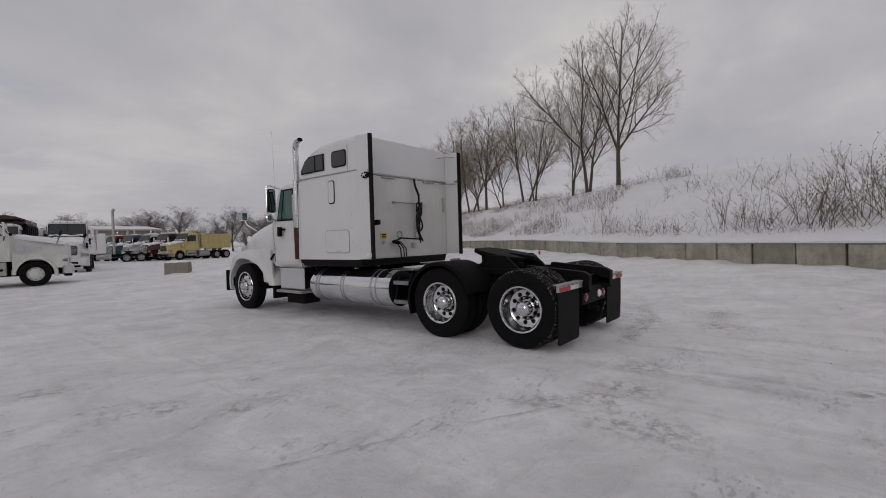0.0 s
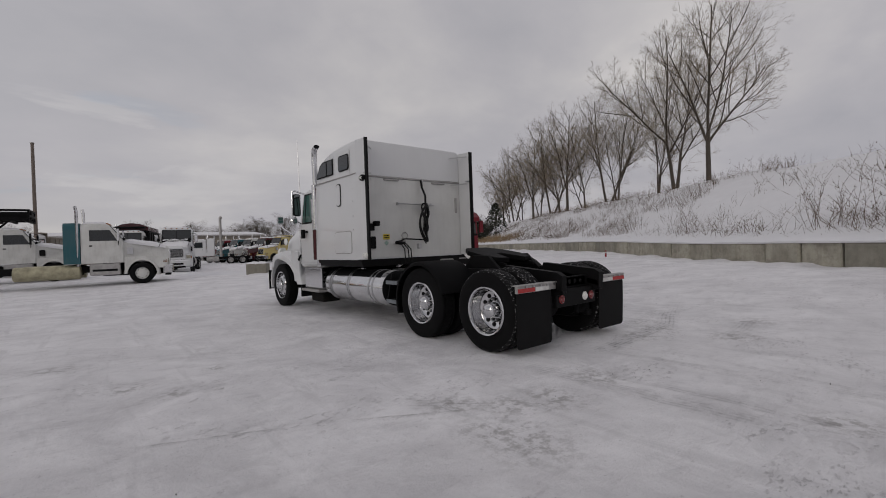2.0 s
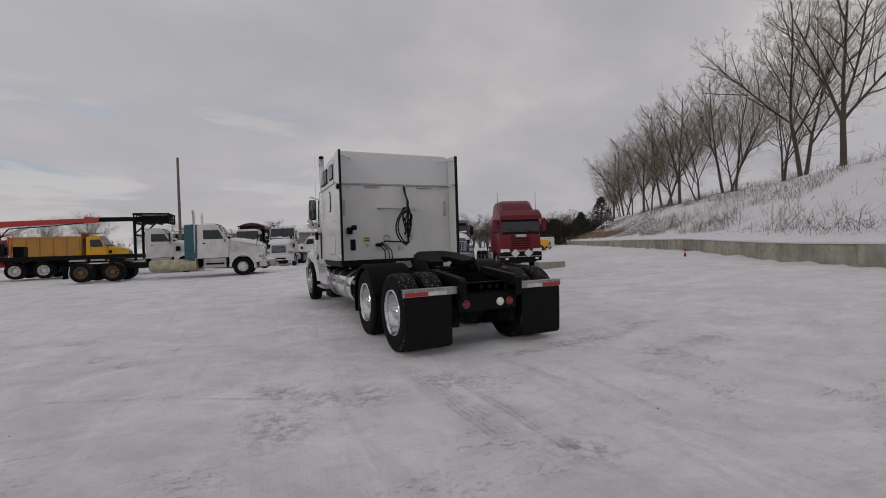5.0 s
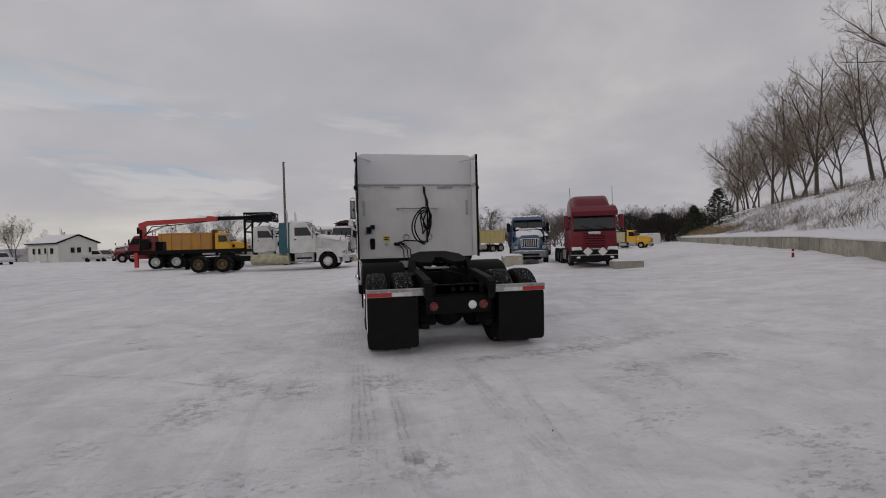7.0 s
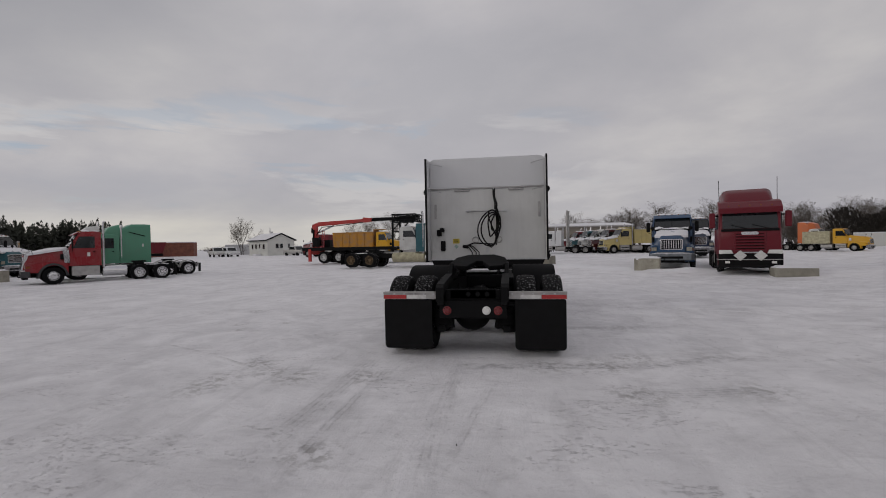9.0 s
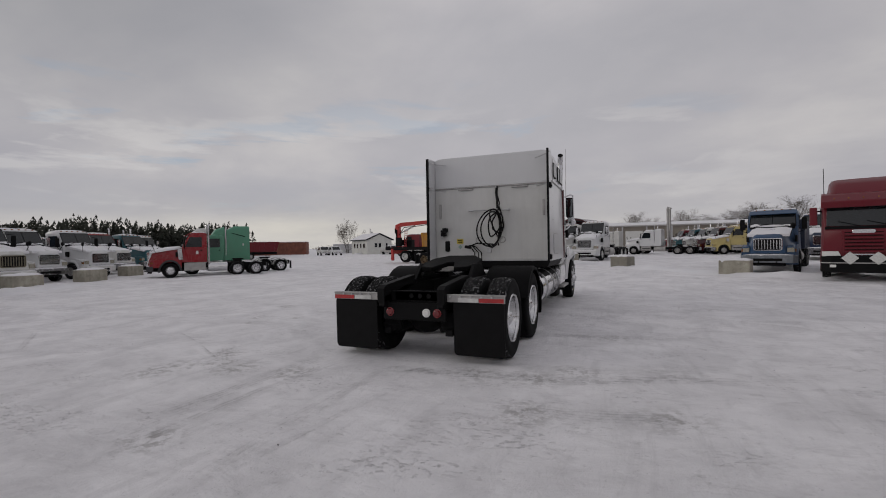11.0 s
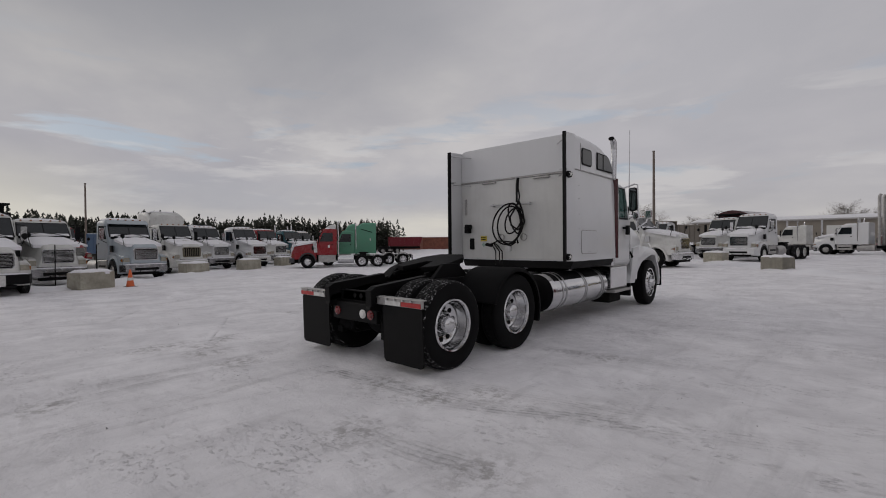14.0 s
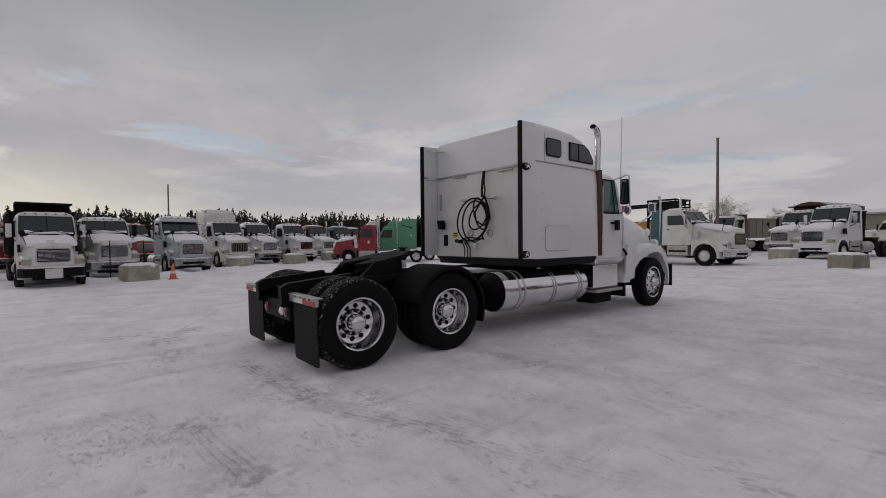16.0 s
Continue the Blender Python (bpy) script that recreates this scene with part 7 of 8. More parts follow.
# ---- buildings, pickups, containers ----
def house():
    x, y = -40.6, 64.2
    T = thing("house", "single-storey pale green house with snow on its shallow roof", "house", pose(x, y, 0.1, 0, 0, -34.5))
    w2, d2, ev, rg = 3.5, 2.35, 2.6, 3.75
    part("wall", box(-w2, w2, -d2, d2, 0.0, ev, 0.02), SIDING, T)
    part("roof", prism([(-d2 - 0.35, ev - 0.08), (0, rg - 0.1), (d2 + 0.35, ev - 0.08), (d2 + 0.35, ev + 0.06), (0, rg + 0.05), (-d2 - 0.35, ev + 0.06)], "x", -w2 - 0.25, w2 + 0.25, 0.02), BLACK, T, "dark roof edge")
    for side in (-1, 1):
        part("roof_snow", prism([(side * 0.05, rg + 0.05), (side * (d2 + 0.32), ev + 0.08), (side * (d2 + 0.32), ev + 0.15), (side * 0.05, rg + 0.13)], "x", -w2 - 0.22, w2 + 0.12, 0.02), SNOW, T, "snow on the roof")
        part("gable", prism([(-d2, ev - 0.03), (d2, ev - 0.03), (0, rg - 0.12)], "x", side * w2 - 0.02, side * w2 + 0.03), SIDING, T)
        part("corner_trim", box(side * w2 - 0.06, side * w2 + 0.06, -d2 - 0.03, -d2 + 0.05, 0.0, ev - 0.05), TAPE_WHITE, T)

    def window(x0, x1, y0, y1, z0, z1, facing):
        wn = part("window", box(x0, x1, y0, y1, z0, z1, 0.01, seg=1), TAPE_WHITE, T)
        if facing == "y":
            part("pane", box(x0 + 0.07, x1 - 0.07, y0 - 0.012, y0 + 0.01, z0 + 0.07, z1 - 0.07), GLASS, wn)
        else:
            part("pane", box(x1 - 0.01, x1 + 0.012, y0 + 0.07, y1 - 0.07, z0 + 0.07, z1 - 0.07), GLASS, wn)

    for xx, half in ((-2.1, 0.34), (-0.75, 0.34), (2.15, 0.42)):
        window(xx - half, xx + half, -d2 - 0.06, -d2 + 0.02, 1.15, 2.05, "y")
    for yy, half in ((-0.75, 0.3), (0.0, 0.3), (1.35, 0.22)):
        window(w2, w2 + 0.06, yy - half, yy + half, 1.25, 2.1, "x")
    d = part("door", box(0.25, 1.05, -d2 - 0.06, -d2 + 0.02, 0.35, 2.15, 0.01, seg=1), TAPE_WHITE, T, "white entrance door")
    part("door_pane", box(0.42, 0.88, -d2 - 0.072, -d2 - 0.05, 1.3, 2.0), GLASS, d)
    part("roof_vent", tube([(0.2, 0.0, rg - 0.1), (0.2, 0.0, rg + 0.45)], 0.16, 10), STEEL, T)
    part("roof_vent", tube([(-0.9, 0.3, rg - 0.25), (-0.9, 0.3, rg + 0.95)], 0.05, 8), STEEL, T)
    part("antenna", tube([(-1.25, 0.3, rg - 0.25), (-1.25, 0.3, rg + 1.15)], 0.03, 6), STEEL, T)
    part("steps", box(0.0, 1.3, -d2 - 1.0, -d2 - 0.05, 0.0, 0.35, 0.03), SNOW, T)
    for xx in (0.02, 1.26):
        part("handrail", tube([(xx, -d2 - 0.95, 0.2), (xx, -d2 - 0.95, 1.1), (xx, -d2 - 0.1, 1.25)], 0.035, 6), TAPE_WHITE, T)


house()


def pickup(x, y, yaw, mat, lab):
    T = thing("pickup_truck", lab, "pickup truck", pose(x, y, 0.1, 0, 0, yaw) @ Matrix.Scale(0.82, 4), "pickups by the house")
    body = prism([(-2.7, 0.5), (2.5, 0.5), (2.6, 0.95), (2.5, 1.12), (1.3, 1.2), (0.75, 1.85), (-0.75, 1.87), (-0.95, 1.22), (-2.7, 1.2)], "x", -0.95, 0.95, 0.06)
    part("body", body, mat, T, smooth=True)
    for side in (-1, 1):
        part("side_window", prism([(-0.7, 1.26), (1.1, 1.26), (0.68, 1.76), (-0.62, 1.78)], "x", *sorted((side * 0.945, side * 0.965))), GLASS, T)
        for yy in (-1.7, 1.6):
            part("wheel", lathe([(0.0, -0.12), (0.2, -0.12), (0.37, -0.11), (0.39, 0.0), (0.37, 0.11), (0.22, 0.12), (0.0, 0.10)], 18), RUBBER, T, smooth=True).matrix_basis = pose(side * 0.85, yy, 0.38)
        part("headlamp", box(side * 0.7 - 0.18, side * 0.7 + 0.18, 2.5, 2.6, 0.8, 1.0, 0.02), LAMP_WHITE, T)
    part("windshield", prism([(-0.8, 0.02), (0.8, 0.02), (0.72, 0.78), (-0.72, 0.78)], "y", 0.0, 0.02), GLASS, T).matrix_basis = pose(0, 1.29, 1.22, 40, 0, 0)
    part("bumper", box(-0.95, 0.95, 2.5, 2.68, 0.45, 0.7, 0.03), CHROME, T)
    snow_slab(T, -0.75, 0.75, -0.7, 0.7, 1.86, 0.08, x)


pickup(-46.6, 58.0, heading(0.75, -0.66), WHITE_OLD, "older white pickup with snow on its roof")
pickup(-44.0, 57.6, heading(0.8, -0.6), WHITE, "white pickup by the house")
pickup(-33.2, 58.4, heading(0.9, -0.43), DULL_ALU, "grey pickup in front of the house")


def container(x, y, yaw, mat, length=12.0, lab="rusty red shipping container", z=0.1, grp="containers", k=1.0):
    T = thing("shipping_container", lab, "container", pose(x, y, z, 0, 0, yaw) @ Matrix.Scale(k, 4), grp)
    part("container_frame", box(-length / 2, length / 2, -1.2, 1.2, 0.1, 2.6, 0.03), mat, T)
    bm = bmesh.new()
    k = int(length / 0.3)
    for i in range(k):
        xx = -length / 2 + 0.2 + i * 0.3
        box(xx, xx + 0.14, -1.23, 1.23, 0.25, 2.5, 0, bm)
    part("corrugation", bm, mat, T)
    part("roof_snow", box(-length / 2 + 0.05, length / 2 - 0.05, -1.15, 1.15, 2.6, 2.72, 0.04), SNOW, T)


container(-62.0, 58.0, 30, RUST, 6.0)
container(-60.6, 65.6, 25, RUST, 7.0)
container(-54.6, 78.0, 33, STEEL, 9.0, "long grey-blue trailer behind the pickups", k=0.8)
container(40.4, 50.4, -32, TAPE_WHITE, 6.0, "pale grey storage trailer", k=0.7)
container(-26.35, -11.15, 85, BLUE, 7.0, "blue steel roll-off box")


def dump_trailer(x, y, yaw):
    """Short tipping trailer: local y runs forward."""
    T = thing("dump_trailer", "dark red tipping trailer on three axles, dusted with snow", "trailer", pose(x, y, yard_height(x, y) - 0.02, 0, 0, yaw) @ Matrix.Scale(0.86, 4))
    bed = part("tipping_body", prism([(-2.9, 1.25), (2.3, 1.25), (2.75, 2.75), (-3.0, 2.75)], "x", -1.2, 1.2, 0.02), DARK_RED, T, "dark red tipping body")
    for i in range(7):
        yy = -2.7 + 0.8 * i
        for side in (-1, 1):
            part("body_rib", box(*sorted((side * 1.19, side * 1.26)), yy - 0.05, yy + 0.05, 1.28, 2.7, 0.01, seg=1), DARK_RED, bed)
    for side in (-1, 1):
        part("top_rail", box(*sorted((side * 1.14, side * 1.28)), -3.0, 2.75, 2.70, 2.82, 0.01, seg=1), DARK_RED, bed)
        part("frame_rail", box(side * 0.45 - 0.05, side * 0.45 + 0.05, -4.6, 2.5, 0.8, 1.2, 0.01, seg=1), BLACK, T)
        for yy in (-1.6, -2.9, -4.1):
            far_wheel(T, 1.03, yy, side, True, DULL_ALU)
    snow_slab(T, -1.1, 1.1, -2.9, 2.5, 2.72, 0.14, 91, name="load_snow")


dump_trailer(-44.70, 41.29, -35)


def warehouse():
    T = thing("warehouse", "long low tan warehouse behind the yard", "building", pose(4.0, 88.0, 0.0, 0, 0, 2))
    part("wall", box(-19, 19, -6, 6, 0, 4.6, 0.03), SHED, T)
    part("roof", prism([(-6.4, 4.4), (0, 5.1), (6.4, 4.4), (6.4, 4.6), (0, 5.3), (-6.4, 4.6)], "x", -19.4, 19.4), DULL_ALU, T)
    part("roof_snow", prism([(-6.3, 4.61), (-0.1, 5.3), (-0.1, 5.38), (-6.3, 4.68)], "x", -19.3, 19.3), SNOW, T)
    for i in range(10):
        part("bay_post", box(-18.4 + 4.09 * i - 0.12, -18.4 + 4.09 * i + 0.12, -6.08, -5.98, 0, 4.4), STEEL, T)
    for i in range(3):
        part("dock_door", box(-13.8 + 12.27 * i, -10.9 + 12.27 * i, -6.06, -5.99, 0.2, 3.6), TAPE_WHITE, T)


warehouse()

# ---- trees and weeds ----
def tree_mesh(seed, height=16.0, stems=1, lean=0.0, thin=0.006, depth_max=4):
    """A bare broadleaf tree with rising leaders: returns vertex and face arrays for the limbs and for the fine twigs."""
    rnd = random.Random(seed)
    limbs, fine = ([], []), ([], [])

    def stick(store, pts, r0, r1, seg):
        verts, faces = store
        base = len(verts)
        side = None
        for i, p in enumerate(pts):
            d = (pts[min(i + 1, len(pts) - 1)] - pts[max(i - 1, 0)]).normalized()
            side = d.orthogonal().normalized() if side is None else (side - d * side.dot(d)).normalized()
            up_ = d.cross(side)
            r = r0 + (r1 - r0) * i / (len(pts) - 1)
            for j in range(seg):
                a = 2 * math.pi * j / seg
                verts.append(tuple(p + (side * math.cos(a) + up_ * math.sin(a)) * r))
        for i in range(len(pts) - 1):
            for j in range(seg):
                k = (j + 1) % seg
                faces.append((base + i * seg + j, base + i * seg + k, base + (i + 1) * seg + k, base + (i + 1) * seg + j))

    def line(p, d, length, n, wob, lift):
        pts = [p]
        for _ in range(n):
            d = (d + Vector((rnd.uniform(-1, 1), rnd.uniform(-1, 1), rnd.uniform(-1, 1))) * wob + Vector((0, 0, lift))).normalized()
            pts.append(pts[-1] + d * length / n)
        return pts

    def shoot(p, d, length, r, depth):
        n = (9, 7, 5, 4, 3)[depth]
        pts = line(p, d, length, n, (0.06, 0.10, 0.13, 0.17, 0.2)[depth], (0.015, 0.065, 0.08, 0.06, 0.02)[depth])
        stick(limbs if depth < 2 else fine, pts, r, max(r * 0.3, thin * 0.8), (6, 5, 3, 3, 3)[depth])
        if depth == depth_max:
            return
        kids = (10, 7, 5, 3)[depth]
        spin = rnd.uniform(0, 6.28)
        for k in range(kids):
            u = 0.16 + 0.82 * (k + rnd.uniform(0, 0.8)) / kids
            i = min(int(u * n), n - 1)
            q = pts[i].lerp(pts[i + 1], min(1.0, u * n - i))
            t = (pts[i + 1] - pts[i]).normalized()
            spin += 2.4 + rnd.uniform(-0.5, 0.5)
            a = t.orthogonal().normalized()
            b = t.cross(a)
            out = a * math.cos(spin) + b * math.sin(spin)
            ang = rnd.uniform(0.45, 1.0) if depth else rnd.uniform(0.42, 0.85)
            nd = (t * math.cos(ang) + out * math.sin(ang)).normalized()
            ln = length * rnd.uniform(0.40, 0.70) * (1.18 - u * 0.72)
            if ln > 0.15:
                shoot(q, nd, ln, max(r * (1 - 0.60 * u) * rnd.uniform(0.48, 0.66), thin), depth + 1)

    for s in range(stems):
        a0 = rnd.uniform(0, 6.28)
        tilt = lean if stems == 1 else 0.12 + 0.20 * s
        d = Vector((math.sin(tilt) * math.cos(a0), math.sin(tilt) * math.sin(a0), math.cos(tilt)))
        h = height * (1.0 if s == 0 else rnd.uniform(0.75, 0.95))
        clear = h * rnd.uniform(0.24, 0.34)
        rr = h * (0.0125 if stems == 1 else 0.0100)
        trunk = line(Vector((0.35 * s * math.cos(a0), 0.35 * s * math.sin(a0), -0.5)), d, clear + 0.5, 5, 0.035, 0.01)
        stick(limbs, trunk, rr * 1.25, rr * 0.9, 8)
        top, td = trunk[-1], (trunk[-1] - trunk[-2]).normalized()
        k = 3 if stems > 1 else 4
        spin = rnd.uniform(0, 6.28)
        for m_ in range(k):
            ang = 0.10 if m_ == 0 else rnd.uniform(0.34, 0.70)
            spin += 6.28 / max(1, k - 1) + rnd.uniform(-0.4, 0.4)
            nd = Vector((td.x + math.sin(ang) * math.cos(spin), td.y + math.sin(ang) * math.sin(spin), td.z * math.cos(ang))).normalized()
            shoot(trunk[-1 if m_ < 2 else -2], nd, (h - clear) * (1.0 if m_ == 0 else rnd.uniform(0.72, 0.98)), rr * (0.72 if m_ == 0 else rnd.uniform(0.5, 0.66)), 0)
        for _ in range(7):
            q = trunk[rnd.randint(2, 5)]
            shoot(q, Vector((rnd.uniform(-1, 1), rnd.uniform(-1, 1), rnd.uniform(-0.1, 0.6))).normalized(), rnd.uniform(1.0, 2.2), 0.018, 2)
    return limbs, fine


def tree_kind(seed, height, stems, lean, label):
    limbs, fine = tree_mesh(seed, height, stems, lean)
    T = thing("bare_tree", label, "tree", None, "bare trees on the bank")
    from_arrays("trunk", limbs[0], limbs[1], BARK, T, "grey-brown trunk and limbs", True)
    from_arrays("crown", fine[0], fine[1], TWIG, T, "leafless crown of fine twigs", True)
    return T


def plant(T, x, y, z, yaw, k, first):
    m = pose(x, y, z, 0, 0, yaw) @ Matrix.Scale(k, 4)
    if first:
        T.matrix_basis = m
        return T
    return copy_thing(T, m)


def bank_z(x, y):
    s, l = NX * x + NY * y, -NY * x + NX * y
    return yard_height(x, y) + (0.56 + hill_height(s, l) if s > WALL_S + 0.3 else 0.0)


LAB = "bare broadleaf tree on the snowy bank"
kinds = [tree_kind(11, 16, 1, 0.04, "tall " + LAB), tree_kind(23, 15.5, 2, 0.0, "forked " + LAB), tree_kind(37, 15.5, 2, 0.0, "slender " + LAB)]
spots = [(29.9, 7.1, 0, 0, 0.77), (32.4, 10.5, 1, 200, 0.79), (35.0, 13.0, 2, 40, 0.60), (37.9, 18.4, 2, 20, 1.00), (40.8, 21.3, 1, 130, 0.96), (43.4, 25.7, 2, 300, 1.02), (45.5, 29.7, 0, 80, 1.05), (47.7, 32.4, 2, 250, 1.05),
         (49.9, 35.6, 1, 150, 1.10), (51.9, 39.1, 2, 10, 1.10), (54.9, 43.0, 0, 60, 1.10), (57.8, 47.8, 2, 330, 1.10), (61.6, 53.1, 1, 190, 1.10), (65.3, 57.4, 2, 270, 1.10), (68.9, 62.6, 0, 45, 1.10), (74.3, 70.1, 2, 100, 1.15)]
used = set()
for x, y, k, yaw, sc in spots:
    plant(kinds[k], x, y, bank_z(x, y) - 0.2, yaw, sc, k not in used)
    used.add(k)


def far_woods():
    """Low bare woods along the northern skyline, one mass of stems and twigs."""
    rnd = random.Random(77)
    verts, faces = [], []

    def blade(p, q, r):
        d = (q - p)
        s = Vector((-d.y, d.x, 0)) if abs(d.x) + abs(d.y) > 1e-4 else Vector((1, 0, 0))
        s = s.normalized() * r
        f = Vector((s.y, -s.x, 0))
        b = len(verts)
        for v in (p + s, p - s * 0.5 + f * 0.87, p - s * 0.5 - f * 0.87, q):
            verts.append(tuple(v))
        faces.extend(((b, b + 1, b + 3), (b + 1, b + 2, b + 3), (b + 2, b, b + 3)))

    def clump(x, y, h, w):
        base = Vector((x, y, 0))
        for _ in range(5):
            top = base + Vector((rnd.uniform(-w, w) * 0.3, rnd.uniform(-w, w) * 0.3, h * rnd.uniform(0.5, 0.75)))
            foot = base + Vector((rnd.uniform(-0.2, 0.2), rnd.uniform(-0.2, 0.2), 0))
            blade(foot, top, 0.15)
            for _ in range(16):
                u = rnd.uniform(0.3, 1.0)
                p = foot.lerp(top, u)
                q = p + Vector((rnd.uniform(-w, w) * 0.55, rnd.uniform(-w, w) * 0.55, h * rnd.uniform(0.1, 0.36)))
                blade(p, q, 0.05)
                for _ in range(9):
                    v = rnd.uniform(0.3, 1.0)
                    a = p.lerp(q, v)
                    blade(a, a + Vector((rnd.uniform(-1, 1) * w * 0.28, rnd.uniform(-1, 1) * w * 0.28, rnd.uniform(-0.02, 0.16) * h)), 0.022)
    for i in range(46):
        u = i / 45
        x = -38 + 150 * u + rnd.uniform(-2, 2)
        if x < 12 and i % 3:
            continue
        clump(x, 104 - 12 * u + rnd.uniform(-6, 6), rnd.uniform(3.0, 5.0) * (1.0 + 0.3 * u), rnd.uniform(3.5, 5.0))
    for i in range(16):
        clump(-78 + 3.1 * i + rnd.uniform(-1, 1), 74 + 1.6 * i + rnd.uniform(-2, 2), rnd.uniform(1.6, 2.8), rnd.uniform(3.0, 4.5))
    for x, y, h, w_ in ((34, 66, 5, 4.5), (42, 66, 5, 5), (47, 62, 5, 5), (54, 66, 6, 5), (60, 70, 6, 5), (66, 74, 6, 5), (72, 80, 6, 5), (28, 72, 4, 4)):
        clump(x, y, h, w_)
    ob = from_arrays("far_woods", verts, faces, HEDGE)
    tagged(ob, "leafless grey-brown woods along the skyline", "woods", kind="stuff")


far_woods()


def skyline_trees():
    """Bare round-crowned trees behind the yard, two kinds repeated."""
    rnd = random.Random(15)
    far = []
    for seed, h, stems in ((51, 10.5, 2), (63, 10.0, 3), (71, 11.0, 1)):
        limbs, fine = tree_mesh(seed, h, stems, 0.05, 0.007, 4)
        T = thing("bare_tree", "grey leafless broadleaf tree on the skyline", "tree", None, "trees on the skyline")
        from_arrays("trunk", limbs[0], limbs[1], BARK, T, "dark trunk and limbs", True)
        from_arrays("crown", fine[0], fine[1], HEDGE, T, "leafless crown of fine twigs", True)
        far.append(T)
    seen = set()
    places = [(-36 + 3.0 * i + rnd.uniform(-1.4, 1.4), 101 - 0.23 * i + rnd.uniform(-5, 5), rnd.uniform(0.66, 0.98) if i < 17 else rnd.uniform(0.9, 1.2)) for i in range(45)]
    places += [(36, 67, 0.9), (43, 66, 0.95), (48, 63, 0.85), (54, 67, 0.95), (61, 71, 1.0), (68, 75, 1.0), (-53.9, 76.5, 0.9), (-51.5, 78.5, 0.8), (-80, 60, 0.7), (-84, 52, 0.6)]
    for i, (x, y, k) in enumerate(places):
        j = i % 3
        if -40 < x < 10 and y > 85 and i % 2 and j in seen:
            continue
        wide, high = (0.66, 1.0) if -55 < x < -45 else (1.08, 0.86)
        m = pose(x, y, -0.1, 0, 0, rnd.uniform(0, 360)) @ Matrix.Diagonal((k * wide, k * wide, k * high, 1))
        if j in seen:
            copy_thing(far[j], m)
        else:
            far[j].matrix_basis = m
        seen.add(j)


skyline_trees()


def conifers():
    """Dark spruce line in the west, one mass of drooping boughs."""
    rnd = random.Random(31)
    verts, faces = [], []
    for i in range(1150):
        u = i / 1149
        x = -60 - 16 * u + rnd.uniform(-9, 3)
        y = 53 - 110 * u + rnd.uniform(-1.5, 1.5)
        h = (rnd.uniform(4.5, 5.5) + 1.1 * rnd.random() ** 3) * (1.0 + 0.06 * math.sin(u * 41.0))
        wdt = h * rnd.uniform(0.20, 0.29)
        b = len(verts)
        for k in range(3):
            a = 2.09 * k
            verts.append((x + 0.12 * math.cos(a), y + 0.12 * math.sin(a), 0))
        verts.append((x, y, h))
        faces.extend(((b, b + 1, b + 3), (b + 1, b + 2, b + 3), (b + 2, b, b + 3)))
        for _ in range(62):
            t = rnd.random() ** 0.8
            z = 0.4 + t * (h - 0.5)
            r = wdt * (1 - t) * rnd.uniform(0.7, 1.25) + 0.12
            a = rnd.uniform(0, 6.283)
            ca, sa = math.cos(a), math.sin(a)
            wd = 0.10 + 0.22 * (1 - t)
            b = len(verts)
            verts.extend(((x, y, z + 0.18), (x + ca * r - sa * wd, y + sa * r + ca * wd, z - 0.12), (x + ca * r * 1.15, y + sa * r * 1.15, z - 0.28 + rnd.uniform(0, 0.25)), (x + ca * r + sa * wd, y + sa * r - ca * wd, z - 0.12)))
            faces.extend(((b, b + 1, b + 2), (b, b + 2, b + 3)))
    ob = from_arrays("spruce_line", verts, faces, NEEDLE)
    tagged(ob, "line of dark spruces behind the parked trucks", "woods", kind="stuff")
    # one broad pine and a dark hedge at the end of the bank
    verts, faces = [], []
    for cx, cy, h, wdt in ((51.5, 48.5, 8.3, 3.0), (49.5, 51.0, 6.0, 2.2)):
        for _ in range(1500):
            t = rnd.random() ** 0.8
            z = 0.4 + t * (h - 0.5)
            r = (wdt * (1 - t) ** 0.7 + 0.1) * rnd.uniform(0.4, 1.15)
            a = rnd.uniform(0, 6.283)
            ca, sa = math.cos(a), math.sin(a)
            b = len(verts)
            px, py = cx + ca * r, cy + sa * r
            for k in range(3):
                verts.append((px + rnd.uniform(-0.3, 0.3), py + rnd.uniform(-0.3, 0.3), z + rnd.uniform(-0.15, 0.25)))
            faces.append((b, b + 1, b + 2))
    T = thing("pine_tree", "broad dark pine at the end of the bank", "tree")
    from_arrays("crown", verts, faces, NEEDLE, T)
    part("trunk", tube([(51.5, 48.5, 0), (51.5, 48.5, 7.2)], 0.18, 8, r1=0.05), BARK, T)
    verts, faces = [], []
    for _ in range(8000):
        u = rnd.random()
        x, y = 43 + 15 * u + rnd.uniform(-0.8, 0.8), 60 - 5 * u + rnd.uniform(-0.8, 0.8)
        z = rnd.random() ** 0.7 * (4.6 + 0.7 * math.sin(u * 19))
        b = len(verts)
        verts.extend(((x, y, z), (x + rnd.uniform(-0.3, 0.3), y + rnd.uniform(-0.3, 0.3), z + 0.5), (x + 0.12, y, z + 0.1)))
        faces.append((b, b + 1, b + 2))
    ob = from_arrays("hedge", verts, faces, HEDGE_DARK)
    tagged(ob, "dense dark leafless hedge", "hedge", kind="stuff")


conifers()


